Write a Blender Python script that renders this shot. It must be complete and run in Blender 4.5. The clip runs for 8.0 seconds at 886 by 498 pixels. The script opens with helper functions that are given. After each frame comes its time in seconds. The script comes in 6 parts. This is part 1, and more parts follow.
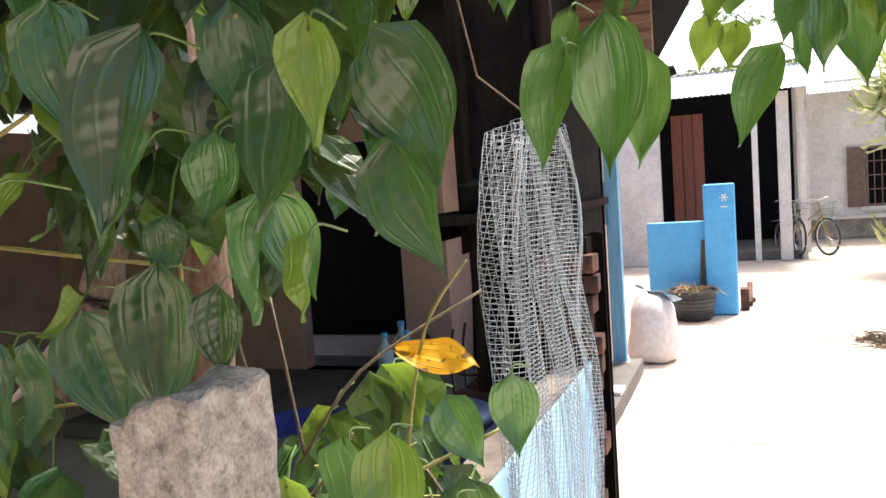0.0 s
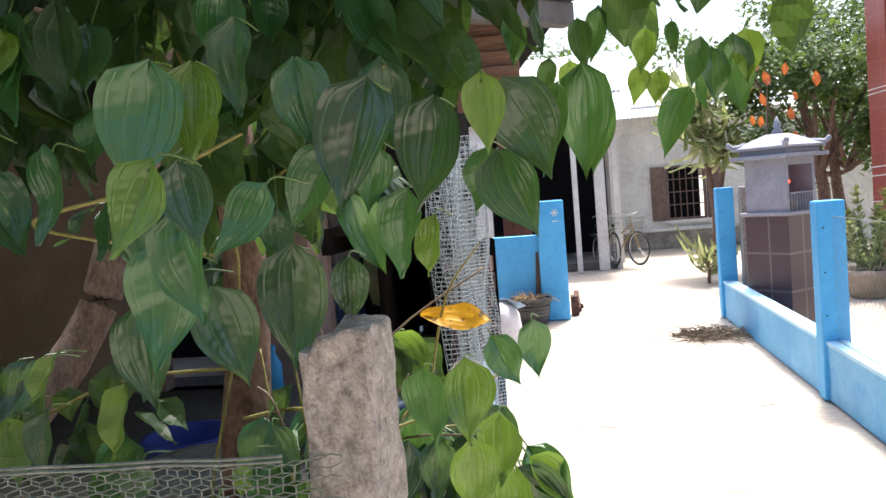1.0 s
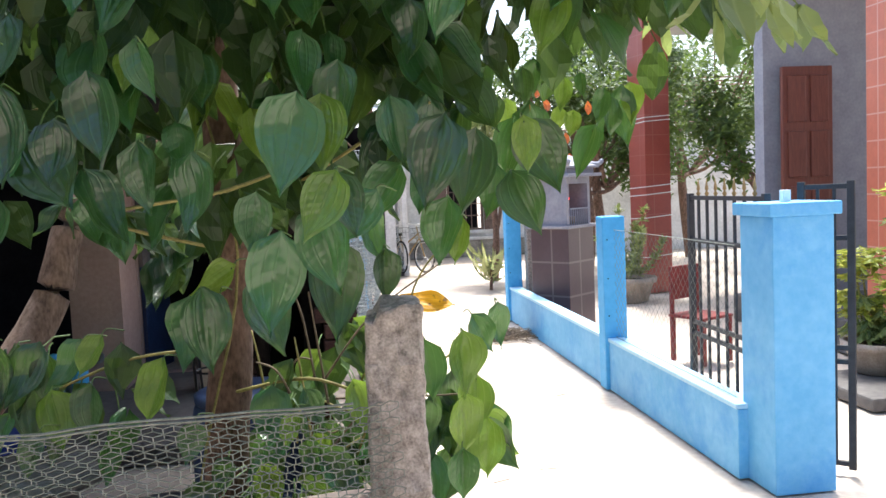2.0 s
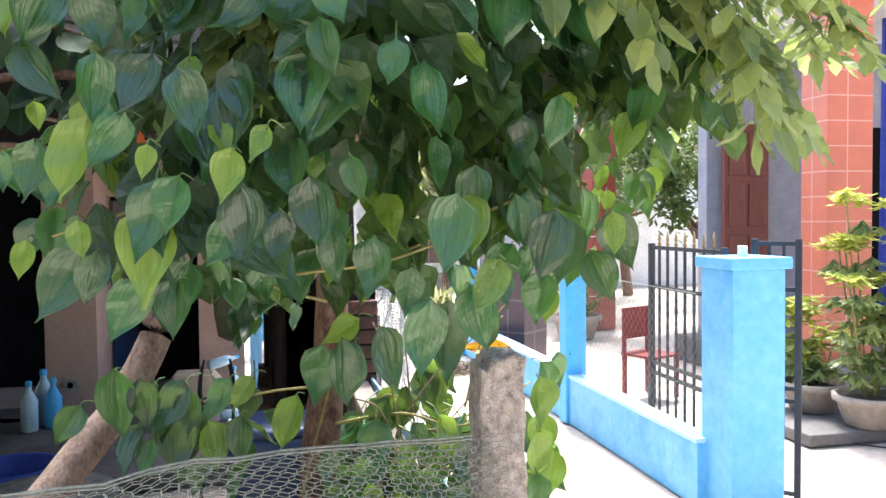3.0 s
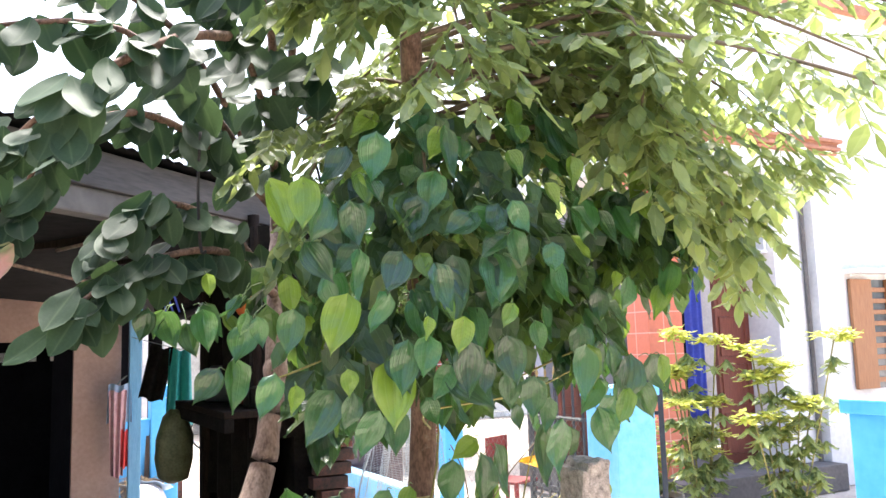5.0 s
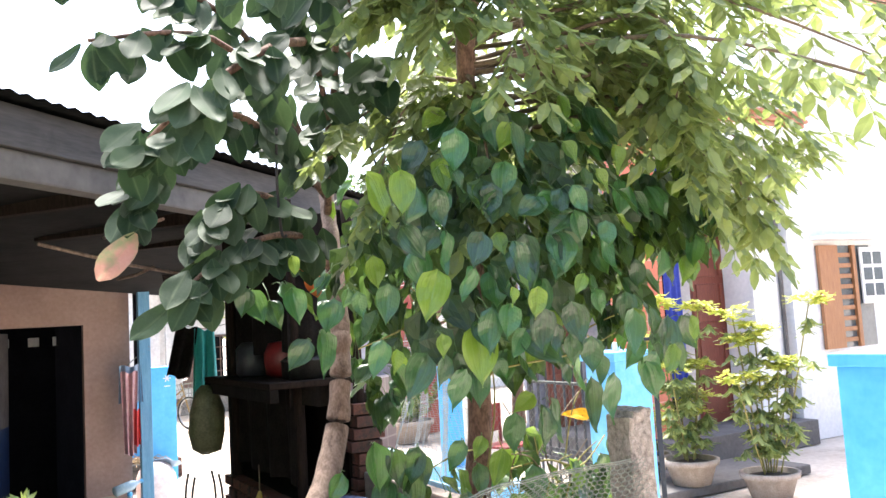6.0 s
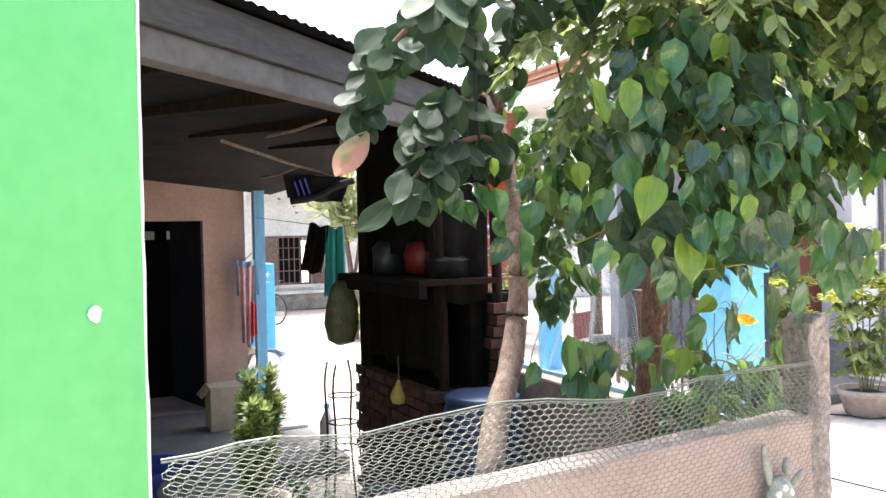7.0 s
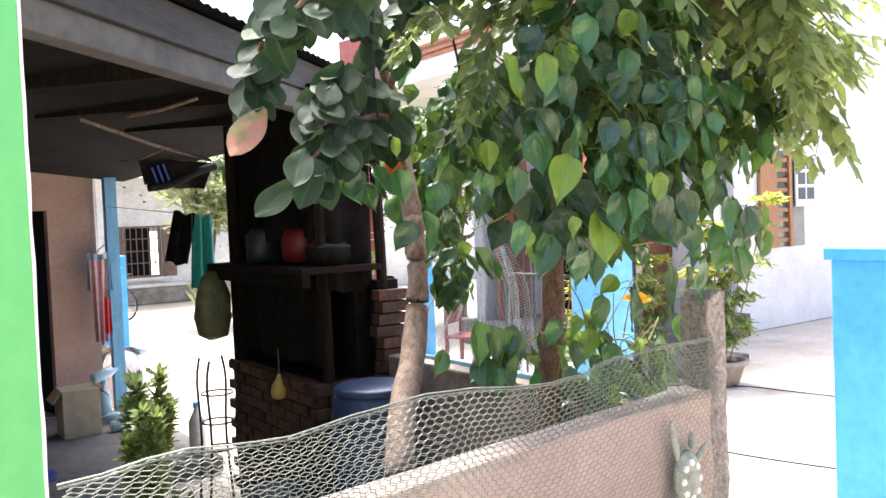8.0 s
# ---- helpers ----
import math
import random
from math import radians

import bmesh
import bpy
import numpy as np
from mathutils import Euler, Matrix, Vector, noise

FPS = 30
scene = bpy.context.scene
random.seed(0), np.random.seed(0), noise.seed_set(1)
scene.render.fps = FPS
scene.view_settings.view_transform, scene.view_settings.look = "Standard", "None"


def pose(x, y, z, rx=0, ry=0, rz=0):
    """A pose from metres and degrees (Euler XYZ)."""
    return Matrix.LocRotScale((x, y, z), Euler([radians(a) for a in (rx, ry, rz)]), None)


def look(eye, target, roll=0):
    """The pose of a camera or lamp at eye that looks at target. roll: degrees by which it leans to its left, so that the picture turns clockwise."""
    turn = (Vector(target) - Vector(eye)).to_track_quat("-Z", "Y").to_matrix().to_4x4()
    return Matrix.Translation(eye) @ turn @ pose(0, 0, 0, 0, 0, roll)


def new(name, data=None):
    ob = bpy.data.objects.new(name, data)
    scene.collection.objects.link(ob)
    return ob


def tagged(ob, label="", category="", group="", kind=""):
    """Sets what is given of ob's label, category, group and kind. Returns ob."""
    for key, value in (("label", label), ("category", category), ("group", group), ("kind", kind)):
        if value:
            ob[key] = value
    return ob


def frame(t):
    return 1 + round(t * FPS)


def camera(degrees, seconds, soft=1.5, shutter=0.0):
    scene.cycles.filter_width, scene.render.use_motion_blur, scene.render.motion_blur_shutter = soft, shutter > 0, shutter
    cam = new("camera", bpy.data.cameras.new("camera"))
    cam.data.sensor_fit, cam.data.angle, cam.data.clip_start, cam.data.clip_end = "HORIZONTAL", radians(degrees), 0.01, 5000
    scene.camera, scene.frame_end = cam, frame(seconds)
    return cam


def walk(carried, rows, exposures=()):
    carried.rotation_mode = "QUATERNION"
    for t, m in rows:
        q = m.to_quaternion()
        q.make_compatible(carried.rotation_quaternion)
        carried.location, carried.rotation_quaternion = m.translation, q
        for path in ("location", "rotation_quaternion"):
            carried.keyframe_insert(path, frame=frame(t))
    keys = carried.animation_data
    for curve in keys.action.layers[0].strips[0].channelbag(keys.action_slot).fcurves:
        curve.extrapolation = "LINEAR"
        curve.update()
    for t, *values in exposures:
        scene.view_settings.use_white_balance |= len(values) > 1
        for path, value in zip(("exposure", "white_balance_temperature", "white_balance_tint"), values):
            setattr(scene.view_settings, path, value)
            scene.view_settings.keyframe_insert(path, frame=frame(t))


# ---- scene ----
cam = camera(56.4, 8.0)

PATH = [
    (0, (0.172, 0.47, 1.709), (-0.532, 2.336, 1.557), -3.9),
    (0.5, (0.008, 0.228, 1.73), (-0.494, 2.157, 1.573), -4.2),
    (1, (-0.047, 0.023, 1.7), (-0.335, 1.998, 1.569), -4.6),
    (1.5, (-0.185, -0.173, 1.713), (-0.244, 1.816, 1.52), -4.7),
    (1.7, (-0.304, -0.233, 1.712), (-0.176, 1.757, 1.566), -4.7),
    (2.8, (-0.763, -0.572, 1.82), (-0.375, 1.384, 1.676), -0.3),
    (3, (-0.863, -0.62, 1.833), (-0.431, 1.331, 1.756), -0.6),
    (3.5, (-1.161, -0.712, 1.858), (-0.404, 1.139, 1.904), -0.6),
    (4, (-1.4, -0.846, 1.869), (-0.638, 0.996, 2.034), -0.2),
    (4.5, (-1.624, -0.969, 1.87), (-0.777, 0.832, 2.065), -3.1),
    (4.7, (-1.744, -0.973, 1.875), (-0.839, 0.794, 2.117), -1.7),
    (5.8, (-2.257, -1.092, 1.868), (-1.325, 0.663, 2.098), -2.4),
    (6, (-2.349, -1.125, 1.862), (-1.365, 0.607, 2.043), -3.4),
    (6.5, (-2.637, -1.097, 1.861), (-1.818, 0.726, 1.938), -1.2),
    (7, (-2.861, -1.037, 1.85), (-2.002, 0.769, 1.818), -1.3),
    (7.5, (-2.883, -0.908, 1.844), (-1.937, 0.854, 1.804), -2.9),
    (8, (-2.937, -0.82, 1.843), (-1.776, 0.807, 1.768), -2.3),
]
walk(cam, [(t, look(eye, target, roll)) for t, eye, target, roll in PATH],
     [(0, 1.65, 6700, 10), (0.5, 1.5, 6400, 9), (1.5, 1.35, 6100, 7), (3, 2.1, 6000, 8), (4, 2.5, 6100, 14), (4.5, 2.45, 6200, 12), (6.0, 2.4, 6250, 9), (6.5, 2.6, 6300, 10), (7, 2.3, 6150, 8), (8, 2.2, 6250, 9)])

# ---- light ----
world = bpy.data.worlds.new("sky")
scene.world = world
world.use_nodes = True
wn = world.node_tree.nodes
sky = wn.new("ShaderNodeTexSky")
sky.sky_type = "NISHITA"
sky.sun_disc = False
SUN_ELEVATION, SUN_BEARING = radians(66), radians(18)
sky.sun_elevation, sky.sun_rotation = SUN_ELEVATION, SUN_BEARING
sky.air_density, sky.dust_density = 1.0, 5.0
world.node_tree.links.new(sky.outputs[0], wn["Background"].inputs[0])
wn["Background"].inputs[1].default_value = 0.15
sun = new("sun", bpy.data.lights.new("sun", "SUN"))
sun.data.energy, sun.data.angle, sun.data.color = 2.8, radians(10), (1.0, 0.94, 0.85)
sun_from = Vector((math.cos(SUN_ELEVATION) * math.sin(SUN_BEARING), math.cos(SUN_ELEVATION) * math.cos(SUN_BEARING), math.sin(SUN_ELEVATION)))
sun.matrix_world = look(sun_from * 30, (0, 0, 0))


# ---- materials ----
def material(name, dark, light, size=0.1, rough=0.7, bump=0.15, metal=0.0, stretch=(1, 1, 1), fine=6.0, spots=None, vary=0.0, spec=0.5):
    """A surface with a coarse and a fine noise between two colours, relief, and some stains."""
    m = bpy.data.materials.new(name)
    m.use_nodes = True
    n, l = m.node_tree.nodes, m.node_tree.links
    b = n["Principled BSDF"]
    tc, mp = n.new("ShaderNodeTexCoord"), n.new("ShaderNodeMapping")
    mp.inputs["Scale"].default_value = stretch
    l.new(tc.outputs["Object"], mp.inputs[0])
    coarse, grain = n.new("ShaderNodeTexNoise"), n.new("ShaderNodeTexNoise")
    coarse.inputs["Scale"].default_value, coarse.inputs["Detail"].default_value = 1 / size, 5
    grain.inputs["Scale"].default_value, grain.inputs["Detail"].default_value = fine / size, 4
    for x in (coarse, grain):
        l.new(mp.outputs[0], x.inputs["Vector"])
    mixed = n.new("ShaderNodeMath")
    mixed.operation = "MULTIPLY_ADD"
    l.new(grain.outputs[0], mixed.inputs[0])
    mixed.inputs[1].default_value = 0.45
    half = n.new("ShaderNodeMath")
    half.operation = "MULTIPLY"
    l.new(coarse.outputs[0], half.inputs[0])
    half.inputs[1].default_value = 0.6
    l.new(half.outputs[0], mixed.inputs[2])
    ramp = n.new("ShaderNodeValToRGB")
    ramp.color_ramp.elements[0].position, ramp.color_ramp.elements[1].position = 0.36, 0.68
    ramp.color_ramp.elements[0].color, ramp.color_ramp.elements[1].color = (*dark, 1), (*light, 1)
    l.new(mixed.outputs[0], ramp.inputs[0])
    colour = ramp.outputs[0]
    if spots:
        tint, cover, spread = spots
        blot = n.new("ShaderNodeTexNoise")
        blot.inputs["Scale"].default_value, blot.inputs["Detail"].default_value, blot.inputs["Roughness"].default_value = spread, 8, 0.7
        l.new(tc.outputs["Object"], blot.inputs["Vector"])
        cut = n.new("ShaderNodeValToRGB")
        cut.color_ramp.elements[0].position, cut.color_ramp.elements[1].position = 1 - cover - 0.08, 1 - cover + 0.08
        l.new(blot.outputs[0], cut.inputs[0])
        mix = n.new("ShaderNodeMixRGB")
        l.new(cut.outputs[0], mix.inputs[0])
        l.new(colour, mix.inputs[1])
        mix.inputs[2].default_value = (*tint, 1)
        colour = mix.outputs[0]
    if vary:
        info, hsv, span = n.new("ShaderNodeObjectInfo"), n.new("ShaderNodeHueSaturation"), n.new("ShaderNodeMapRange")
        l.new(info.outputs["Random"], span.inputs[0])
        span.inputs[3].default_value, span.inputs[4].default_value = 1 - vary, 1 + vary
        l.new(span.outputs[0], hsv.inputs["Value"])
        l.new(colour, hsv.inputs["Color"])
        colour = hsv.outputs[0]
    l.new(colour, b.inputs["Base Color"])
    b.inputs["Roughness"].default_value, b.inputs["Metallic"].default_value = rough, metal
    b.inputs["Specular IOR Level"].default_value = spec
    bp = n.new("ShaderNodeBump")
    bp.inputs["Strength"].default_value, bp.inputs["Distance"].default_value = bump, size * 0.12
    l.new(mixed.outputs[0], bp.inputs["Height"])
    l.new(bp.outputs[0], b.inputs["Normal"])
    return m


def leaf_material(name, dark, light, vein, through_light, rough=0.35, veins=3.0, shine=0.38, vein_strength=0.5, blot=None, island=False, quilted=False, spec=0.55, relief=0.35):
    """A leaf: long veins that run with the blade, blotches, gloss, and light that shines through."""
    m = bpy.data.materials.new(name)
    m.use_nodes = True
    n, l = m.node_tree.nodes, m.node_tree.links
    b = n["Principled BSDF"]
    tc, sep = n.new("ShaderNodeTexCoord"), n.new("ShaderNodeSeparateXYZ")
    l.new(tc.outputs["UV"], sep.inputs[0])
    across = n.new("ShaderNodeMath")
    across.operation, across.inputs[1].default_value = "MULTIPLY", veins * math.pi
    l.new(sep.outputs[0], across.inputs[0])
    wave = n.new("ShaderNodeMath")
    wave.operation = "COSINE"
    l.new(across.outputs[0], wave.inputs[0])
    power = n.new("ShaderNodeMath")
    power.operation = "ABSOLUTE"
    l.new(wave.outputs[0], power.inputs[0])
    sharp = n.new("ShaderNodeMath")
    sharp.operation, sharp.inputs[1].default_value = "POWER", 30
    l.new(power.outputs[0], sharp.inputs[0])
    noise_t = n.new("ShaderNodeTexNoise")
    noise_t.inputs["Scale"].default_value, noise_t.inputs["Detail"].default_value = 22, 5
    l.new(tc.outputs["Object"], noise_t.inputs["Vector"])
    ramp = n.new("ShaderNodeValToRGB")
    ramp.color_ramp.elements[0].position, ramp.color_ramp.elements[1].position = 0.3, 0.75
    ramp.color_ramp.elements[0].color, ramp.color_ramp.elements[1].color = (*dark, 1), (*light, 1)
    pick = n.new("ShaderNodeMath")
    pick.operation = "MULTIPLY_ADD"
    if island:
        rnd = n.new("ShaderNodeNewGeometry").outputs["Random Per Island"]
    else:
        rnd = n.new("ShaderNodeObjectInfo").outputs["Random"]
    l.new(rnd, pick.inputs[0])
    pick.inputs[1].default_value = 0.75
    shift = n.new("ShaderNodeMath")
    shift.operation, shift.inputs[1].default_value = "MULTIPLY", 0.35
    l.new(noise_t.outputs[0], shift.inputs[0])
    l.new(shift.outputs[0], pick.inputs[2])
    l.new(pick.outputs[0], ramp.inputs[0])
    lines = n.new("ShaderNodeMixRGB")
    gain = n.new("ShaderNodeMath")
    gain.operation, gain.inputs[1].default_value = "MULTIPLY", vein_strength
    l.new(sharp.outputs[0], gain.inputs[0])
    l.new(gain.outputs[0], lines.inputs[0])
    l.new(ramp.outputs[0], lines.inputs[1])
    lines.inputs[2].default_value = (*vein, 1)
    colour = lines.outputs[0]
    if blot:
        big = n.new("ShaderNodeTexNoise")
        big.inputs["Scale"].default_value, big.inputs["Detail"].default_value = blot[2], 8
        l.new(tc.outputs["Object"], big.inputs["Vector"])
        cut = n.new("ShaderNodeValToRGB")
        cut.color_ramp.elements[0].position, cut.color_ramp.elements[1].position = blot[1], blot[1] + blot[3]
        l.new(big.outputs[0], cut.inputs[0])
        mix = n.new("ShaderNodeMixRGB")
        l.new(cut.outputs[0], mix.inputs[0])
        l.new(colour, mix.inputs[1])
        mix.inputs[2].default_value = (*blot[0], 1)
        colour = mix.outputs[0]
    l.new(colour, b.inputs["Base Color"])
    b.inputs["Roughness"].default_value = rough
    b.inputs["Specular IOR Level"].default_value = spec
    bp = n.new("ShaderNodeBump")
    bp.inputs["Strength"].default_value, bp.inputs["Distance"].default_value = relief, 0.005
    groove = n.new("ShaderNodeMath")
    groove.operation, groove.inputs[1].default_value = "MULTIPLY", 0.45
    l.new(sharp.outputs[0], groove.inputs[0])
    less = n.new("ShaderNodeMath")
    less.operation = "SUBTRACT"
    soft = n.new("ShaderNodeMath")
    soft.operation, soft.inputs[1].default_value = "MULTIPLY", 0.18 if quilted else 0.4
    l.new(noise_t.outputs[0], soft.inputs[0])
    l.new(soft.outputs[0], less.inputs[0])
    l.new(groove.outputs[0], less.inputs[1])
    height = less.outputs[0]
    if quilted:
        cross, rows_w, mul = n.new("ShaderNodeMath"), n.new("ShaderNodeMath"), n.new("ShaderNodeMath")
        cross.operation = "MULTIPLY_ADD"
        slant = n.new("ShaderNodeMath")
        slant.operation, slant.inputs[1].default_value = "MULTIPLY", 9.0
        bent = n.new("ShaderNodeMath")
        bent.operation = "ABSOLUTE"
        l.new(sep.outputs[0], bent.inputs[0])
        l.new(bent.outputs[0], slant.inputs[0])
        l.new(sep.outputs[1], cross.inputs[0])
        cross.inputs[1].default_value = -58.0
        l.new(slant.outputs[0], cross.inputs[2])
        rows_w.operation = "SINE"
        l.new(cross.outputs[0], rows_w.inputs[0])
        mul.operation = "MULTIPLY_ADD"
        l.new(rows_w.outputs[0], mul.inputs[0])
        mul.inputs[1].default_value = 0.08
        l.new(less.outputs[0], mul.inputs[2])
        height = mul.outputs[0]
    l.new(height, bp.inputs["Height"])
    l.new(bp.outputs[0], b.inputs["Normal"])
    tr, add = n.new("ShaderNodeBsdfTranslucent"), n.new("ShaderNodeMixShader")
    warm = n.new("ShaderNodeMixRGB")
    warm.blend_type, warm.inputs[0].default_value = "MIX", 0.6
    l.new(colour, warm.inputs[1])
    warm.inputs[2].default_value = (*through_light, 1)
    l.new(warm.outputs[0], tr.inputs[0])
    add.inputs[0].default_value = shine
    l.new(b.outputs[0], add.inputs[1])
    l.new(tr.outputs[0], add.inputs[2])
    l.new(add.outputs[0], n["Material Output"].inputs[0])
    return m


def tiled(name, colour, joint, width, height, rough=0.35, gap=0.012):
    """Glazed tiles with joints, by a brick pattern in metres along (x+y, z)."""
    m = material(name, tuple(c * 0.85 for c in colour), colour, 0.2, rough, 0.05)
    n, l = m.node_tree.nodes, m.node_tree.links
    b = n["Principled BSDF"]
    tc, sep, com, plus = n.new("ShaderNodeTexCoord"), n.new("ShaderNodeSeparateXYZ"), n.new("ShaderNodeCombineXYZ"), n.new("ShaderNodeMath")
    l.new(tc.outputs["Object"], sep.inputs[0])
    l.new(sep.outputs[0], plus.inputs[0])
    l.new(sep.outputs[1], plus.inputs[1])
    l.new(plus.outputs[0], com.inputs[0])
    l.new(sep.outputs[2], com.inputs[1])
    br = n.new("ShaderNodeTexBrick")
    br.offset = 0.0
    br.inputs["Scale"].default_value, br.inputs["Mortar Size"].default_value = 1.0, gap
    br.inputs["Brick Width"].default_value, br.inputs["Row Height"].default_value = width, height
    l.new(com.outputs[0], br.inputs["Vector"])
    old = b.inputs["Base Color"].links[0].from_socket
    l.new(old, br.inputs["Color1"])
    l.new(old, br.inputs["Color2"])
    br.inputs["Mortar"].default_value = (*joint, 1)
    l.new(br.outputs[0], b.inputs["Base Color"])
    return m


M_GROUND = material("pale_sandy_concrete", (0.44, 0.36, 0.29), (0.62, 0.54, 0.46), 0.8, 0.9, 0.25, fine=14, spots=((0.36, 0.30, 0.24), 0.36, 1.3))
M_CONCRETE = material("rough_old_concrete", (0.17, 0.15, 0.13), (0.47, 0.42, 0.38), 0.022, 0.95, 1.0, fine=5, spots=((0.08, 0.07, 0.06), 0.37, 42))
M_PINK = material("faded_pink_plaster", (0.35, 0.235, 0.20), (0.47, 0.335, 0.285), 0.35, 0.9, 0.12, fine=10, spots=((0.40, 0.30, 0.26), 0.33, 2.4))
M_FENCE_PINK = material("pale_pink_render", (0.40, 0.31, 0.27), (0.54, 0.44, 0.39), 0.25, 0.9, 0.25, fine=9, spots=((0.40, 0.35, 0.30), 0.36, 4))
M_GREEN = material("fresh_green_wall_paint", (0.10, 0.44, 0.13), (0.135, 0.51, 0.165), 0.5, 0.55, 0.05, fine=12)
M_WHITE = material("whitewashed_wall", (0.66, 0.66, 0.66), (0.82, 0.82, 0.81), 0.5, 0.85, 0.1, fine=10, spots=((0.52, 0.50, 0.47), 0.30, 1.5))
M_OLDWHITE = material("weathered_whitewash", (0.50, 0.50, 0.49), (0.74, 0.74, 0.73), 0.5, 0.9, 0.15, fine=9, spots=((0.36, 0.34, 0.32), 0.36, 1.2))
M_STONE = material("grey_rubble_plinth", (0.16, 0.15, 0.14), (0.40, 0.38, 0.35), 0.18, 0.95, 0.8, fine=5)
M_BLUE = material("sky_blue_paint", (0.06, 0.36, 0.72), (0.10, 0.45, 0.84), 0.4, 0.6, 0.12, fine=8, spots=((0.30, 0.55, 0.80), 0.25, 5))
M_LIGHTBLUE = material("pale_blue_paint", (0.11, 0.40, 0.72), (0.19, 0.50, 0.80), 0.4, 0.6, 0.12, fine=8, spots=((0.07, 0.33, 0.72), 0.42, 1.4))
M_PALEBLUE = material("paler_blue_paint", (0.36, 0.62, 0.82), (0.46, 0.72, 0.88), 0.3, 0.65, 0.15, fine=8, spots=((0.26, 0.52, 0.80), 0.3, 4))
M_BLUEWOOD = material("blue_painted_timber", (0.10, 0.28, 0.46), (0.18, 0.40, 0.60), 0.12, 0.7, 0.25, stretch=(4, 4, 0.4), spots=((0.30, 0.24, 0.20), 0.30, 14))
M_MUDWALL = material("brown_grey_cement", (0.13, 0.105, 0.09), (0.26, 0.22, 0.19), 0.25, 0.9, 0.2, fine=9, spots=((0.09, 0.075, 0.065), 0.35, 3))
M_BROWNBOARD = material("faded_brown_board", (0.16, 0.085, 0.055), (0.27, 0.16, 0.11), 0.1, 0.85, 0.2, stretch=(0.4, 4, 4))
# soot and the shed's inner shade are both put into this black
M_SOOTSHADE = material("soot_and_shade_black", (0.006, 0.005, 0.005), (0.018, 0.015, 0.013), 0.1, 0.95, 0.3, spec=0.08)
# near-black that stands in for shade in rooms, doorways and holes
M_SHADEBLACK = material("shade_black", (0.006, 0.006, 0.008), (0.012, 0.012, 0.015), 0.3, 0.95, 0.1, spec=0.05)
M_BRICK = material("smoked_clay_brick", (0.055, 0.022, 0.016), (0.14, 0.052, 0.034), 0.07, 0.9, 0.5, vary=0.35, spots=((0.02, 0.016, 0.013), 0.46, 9))
M_OLDWOOD = material("grey_brown_weathered_wood", (0.05, 0.037, 0.028), (0.13, 0.10, 0.08), 0.06, 0.85, 0.4, stretch=(3, 3, 0.5))
M_DOORWOOD = material("red_brown_varnished_wood", (0.11, 0.028, 0.018), (0.21, 0.06, 0.035), 0.08, 0.4, 0.2, stretch=(4, 4, 0.4))
M_WINDOWWOOD = material("orange_brown_window_wood", (0.26, 0.11, 0.045), (0.40, 0.19, 0.08), 0.08, 0.5, 0.2, stretch=(4, 4, 0.4))
M_SHUTTER = material("dull_brown_shutter_paint", (0.10, 0.065, 0.055), (0.20, 0.14, 0.12), 0.1, 0.8, 0.2)
M_BARK = material("grey_brown_bark", (0.07, 0.04, 0.027), (0.24, 0.15, 0.11), 0.03, 0.9, 0.9, stretch=(1, 1, 0.45), fine=4, spots=((0.34, 0.29, 0.25), 0.30, 16))
M_PALEBARK = material("pale_grey_bark", (0.12, 0.08, 0.06), (0.31, 0.225, 0.18), 0.03, 0.9, 0.8, stretch=(1, 1, 0.45), fine=4, spots=((0.12, 0.075, 0.05), 0.34, 9))
M_STALK = material("green_leaf_stalk", (0.05, 0.11, 0.03), (0.14, 0.22, 0.06), 0.02, 0.5)
M_TWIG = material("olive_green_twig", (0.16, 0.15, 0.04), (0.34, 0.30, 0.10), 0.02, 0.7, 0.3)
M_WOODTWIG = material("brown_twig", (0.10, 0.075, 0.05), (0.20, 0.15, 0.10), 0.02, 0.8, 0.3)
M_WIRE = material("galvanised_wire", (0.13, 0.15, 0.13), (0.28, 0.30, 0.26), 0.02, 0.6, 0.1, metal=0.2, spots=((0.14, 0.12, 0.09), 0.3, 6))
M_NET = material("grey_fishing_net", (0.26, 0.31, 0.35), (0.42, 0.46, 0.49), 0.02, 0.8, 0.1)
# the shade under the porch roof is put into this near-black colour
M_ROOF_UNDER = material("shade_dark_roof_sheet", (0.008, 0.008, 0.008), (0.02, 0.019, 0.019), 0.4, 0.95, 0.1, spec=0.08)
M_FASCIA = material("grey_cement_fascia", (0.085, 0.078, 0.075), (0.16, 0.148, 0.14), 0.3, 0.85, 0.15, spots=((0.10, 0.095, 0.09), 0.35, 2.5))
M_DARKBOARD = material("dark_weathered_board", (0.035, 0.032, 0.032), (0.085, 0.078, 0.075), 0.2, 0.8, 0.2, stretch=(0.4, 3, 3), spots=((0.03, 0.027, 0.026), 0.35, 3))
M_SHEET = material("white_roof_sheet", (0.62, 0.63, 0.64), (0.80, 0.80, 0.80), 0.5, 0.6, 0.1, spots=((0.45, 0.42, 0.40), 0.3, 1.5))
M_ROOFTILE = material("faded_clay_roof_tile", (0.24, 0.15, 0.11), (0.42, 0.30, 0.24), 0.12, 0.9, 0.4, vary=0.2)
M_BLACKIRON = material("black_painted_iron", (0.012, 0.014, 0.02), (0.03, 0.032, 0.04), 0.05, 0.45, 0.15, spots=((0.10, 0.05, 0.03), 0.22, 20))
M_GREYPAINT = material("lilac_grey_paint", (0.24, 0.24, 0.28), (0.34, 0.34, 0.38), 0.2, 0.7, 0.1)
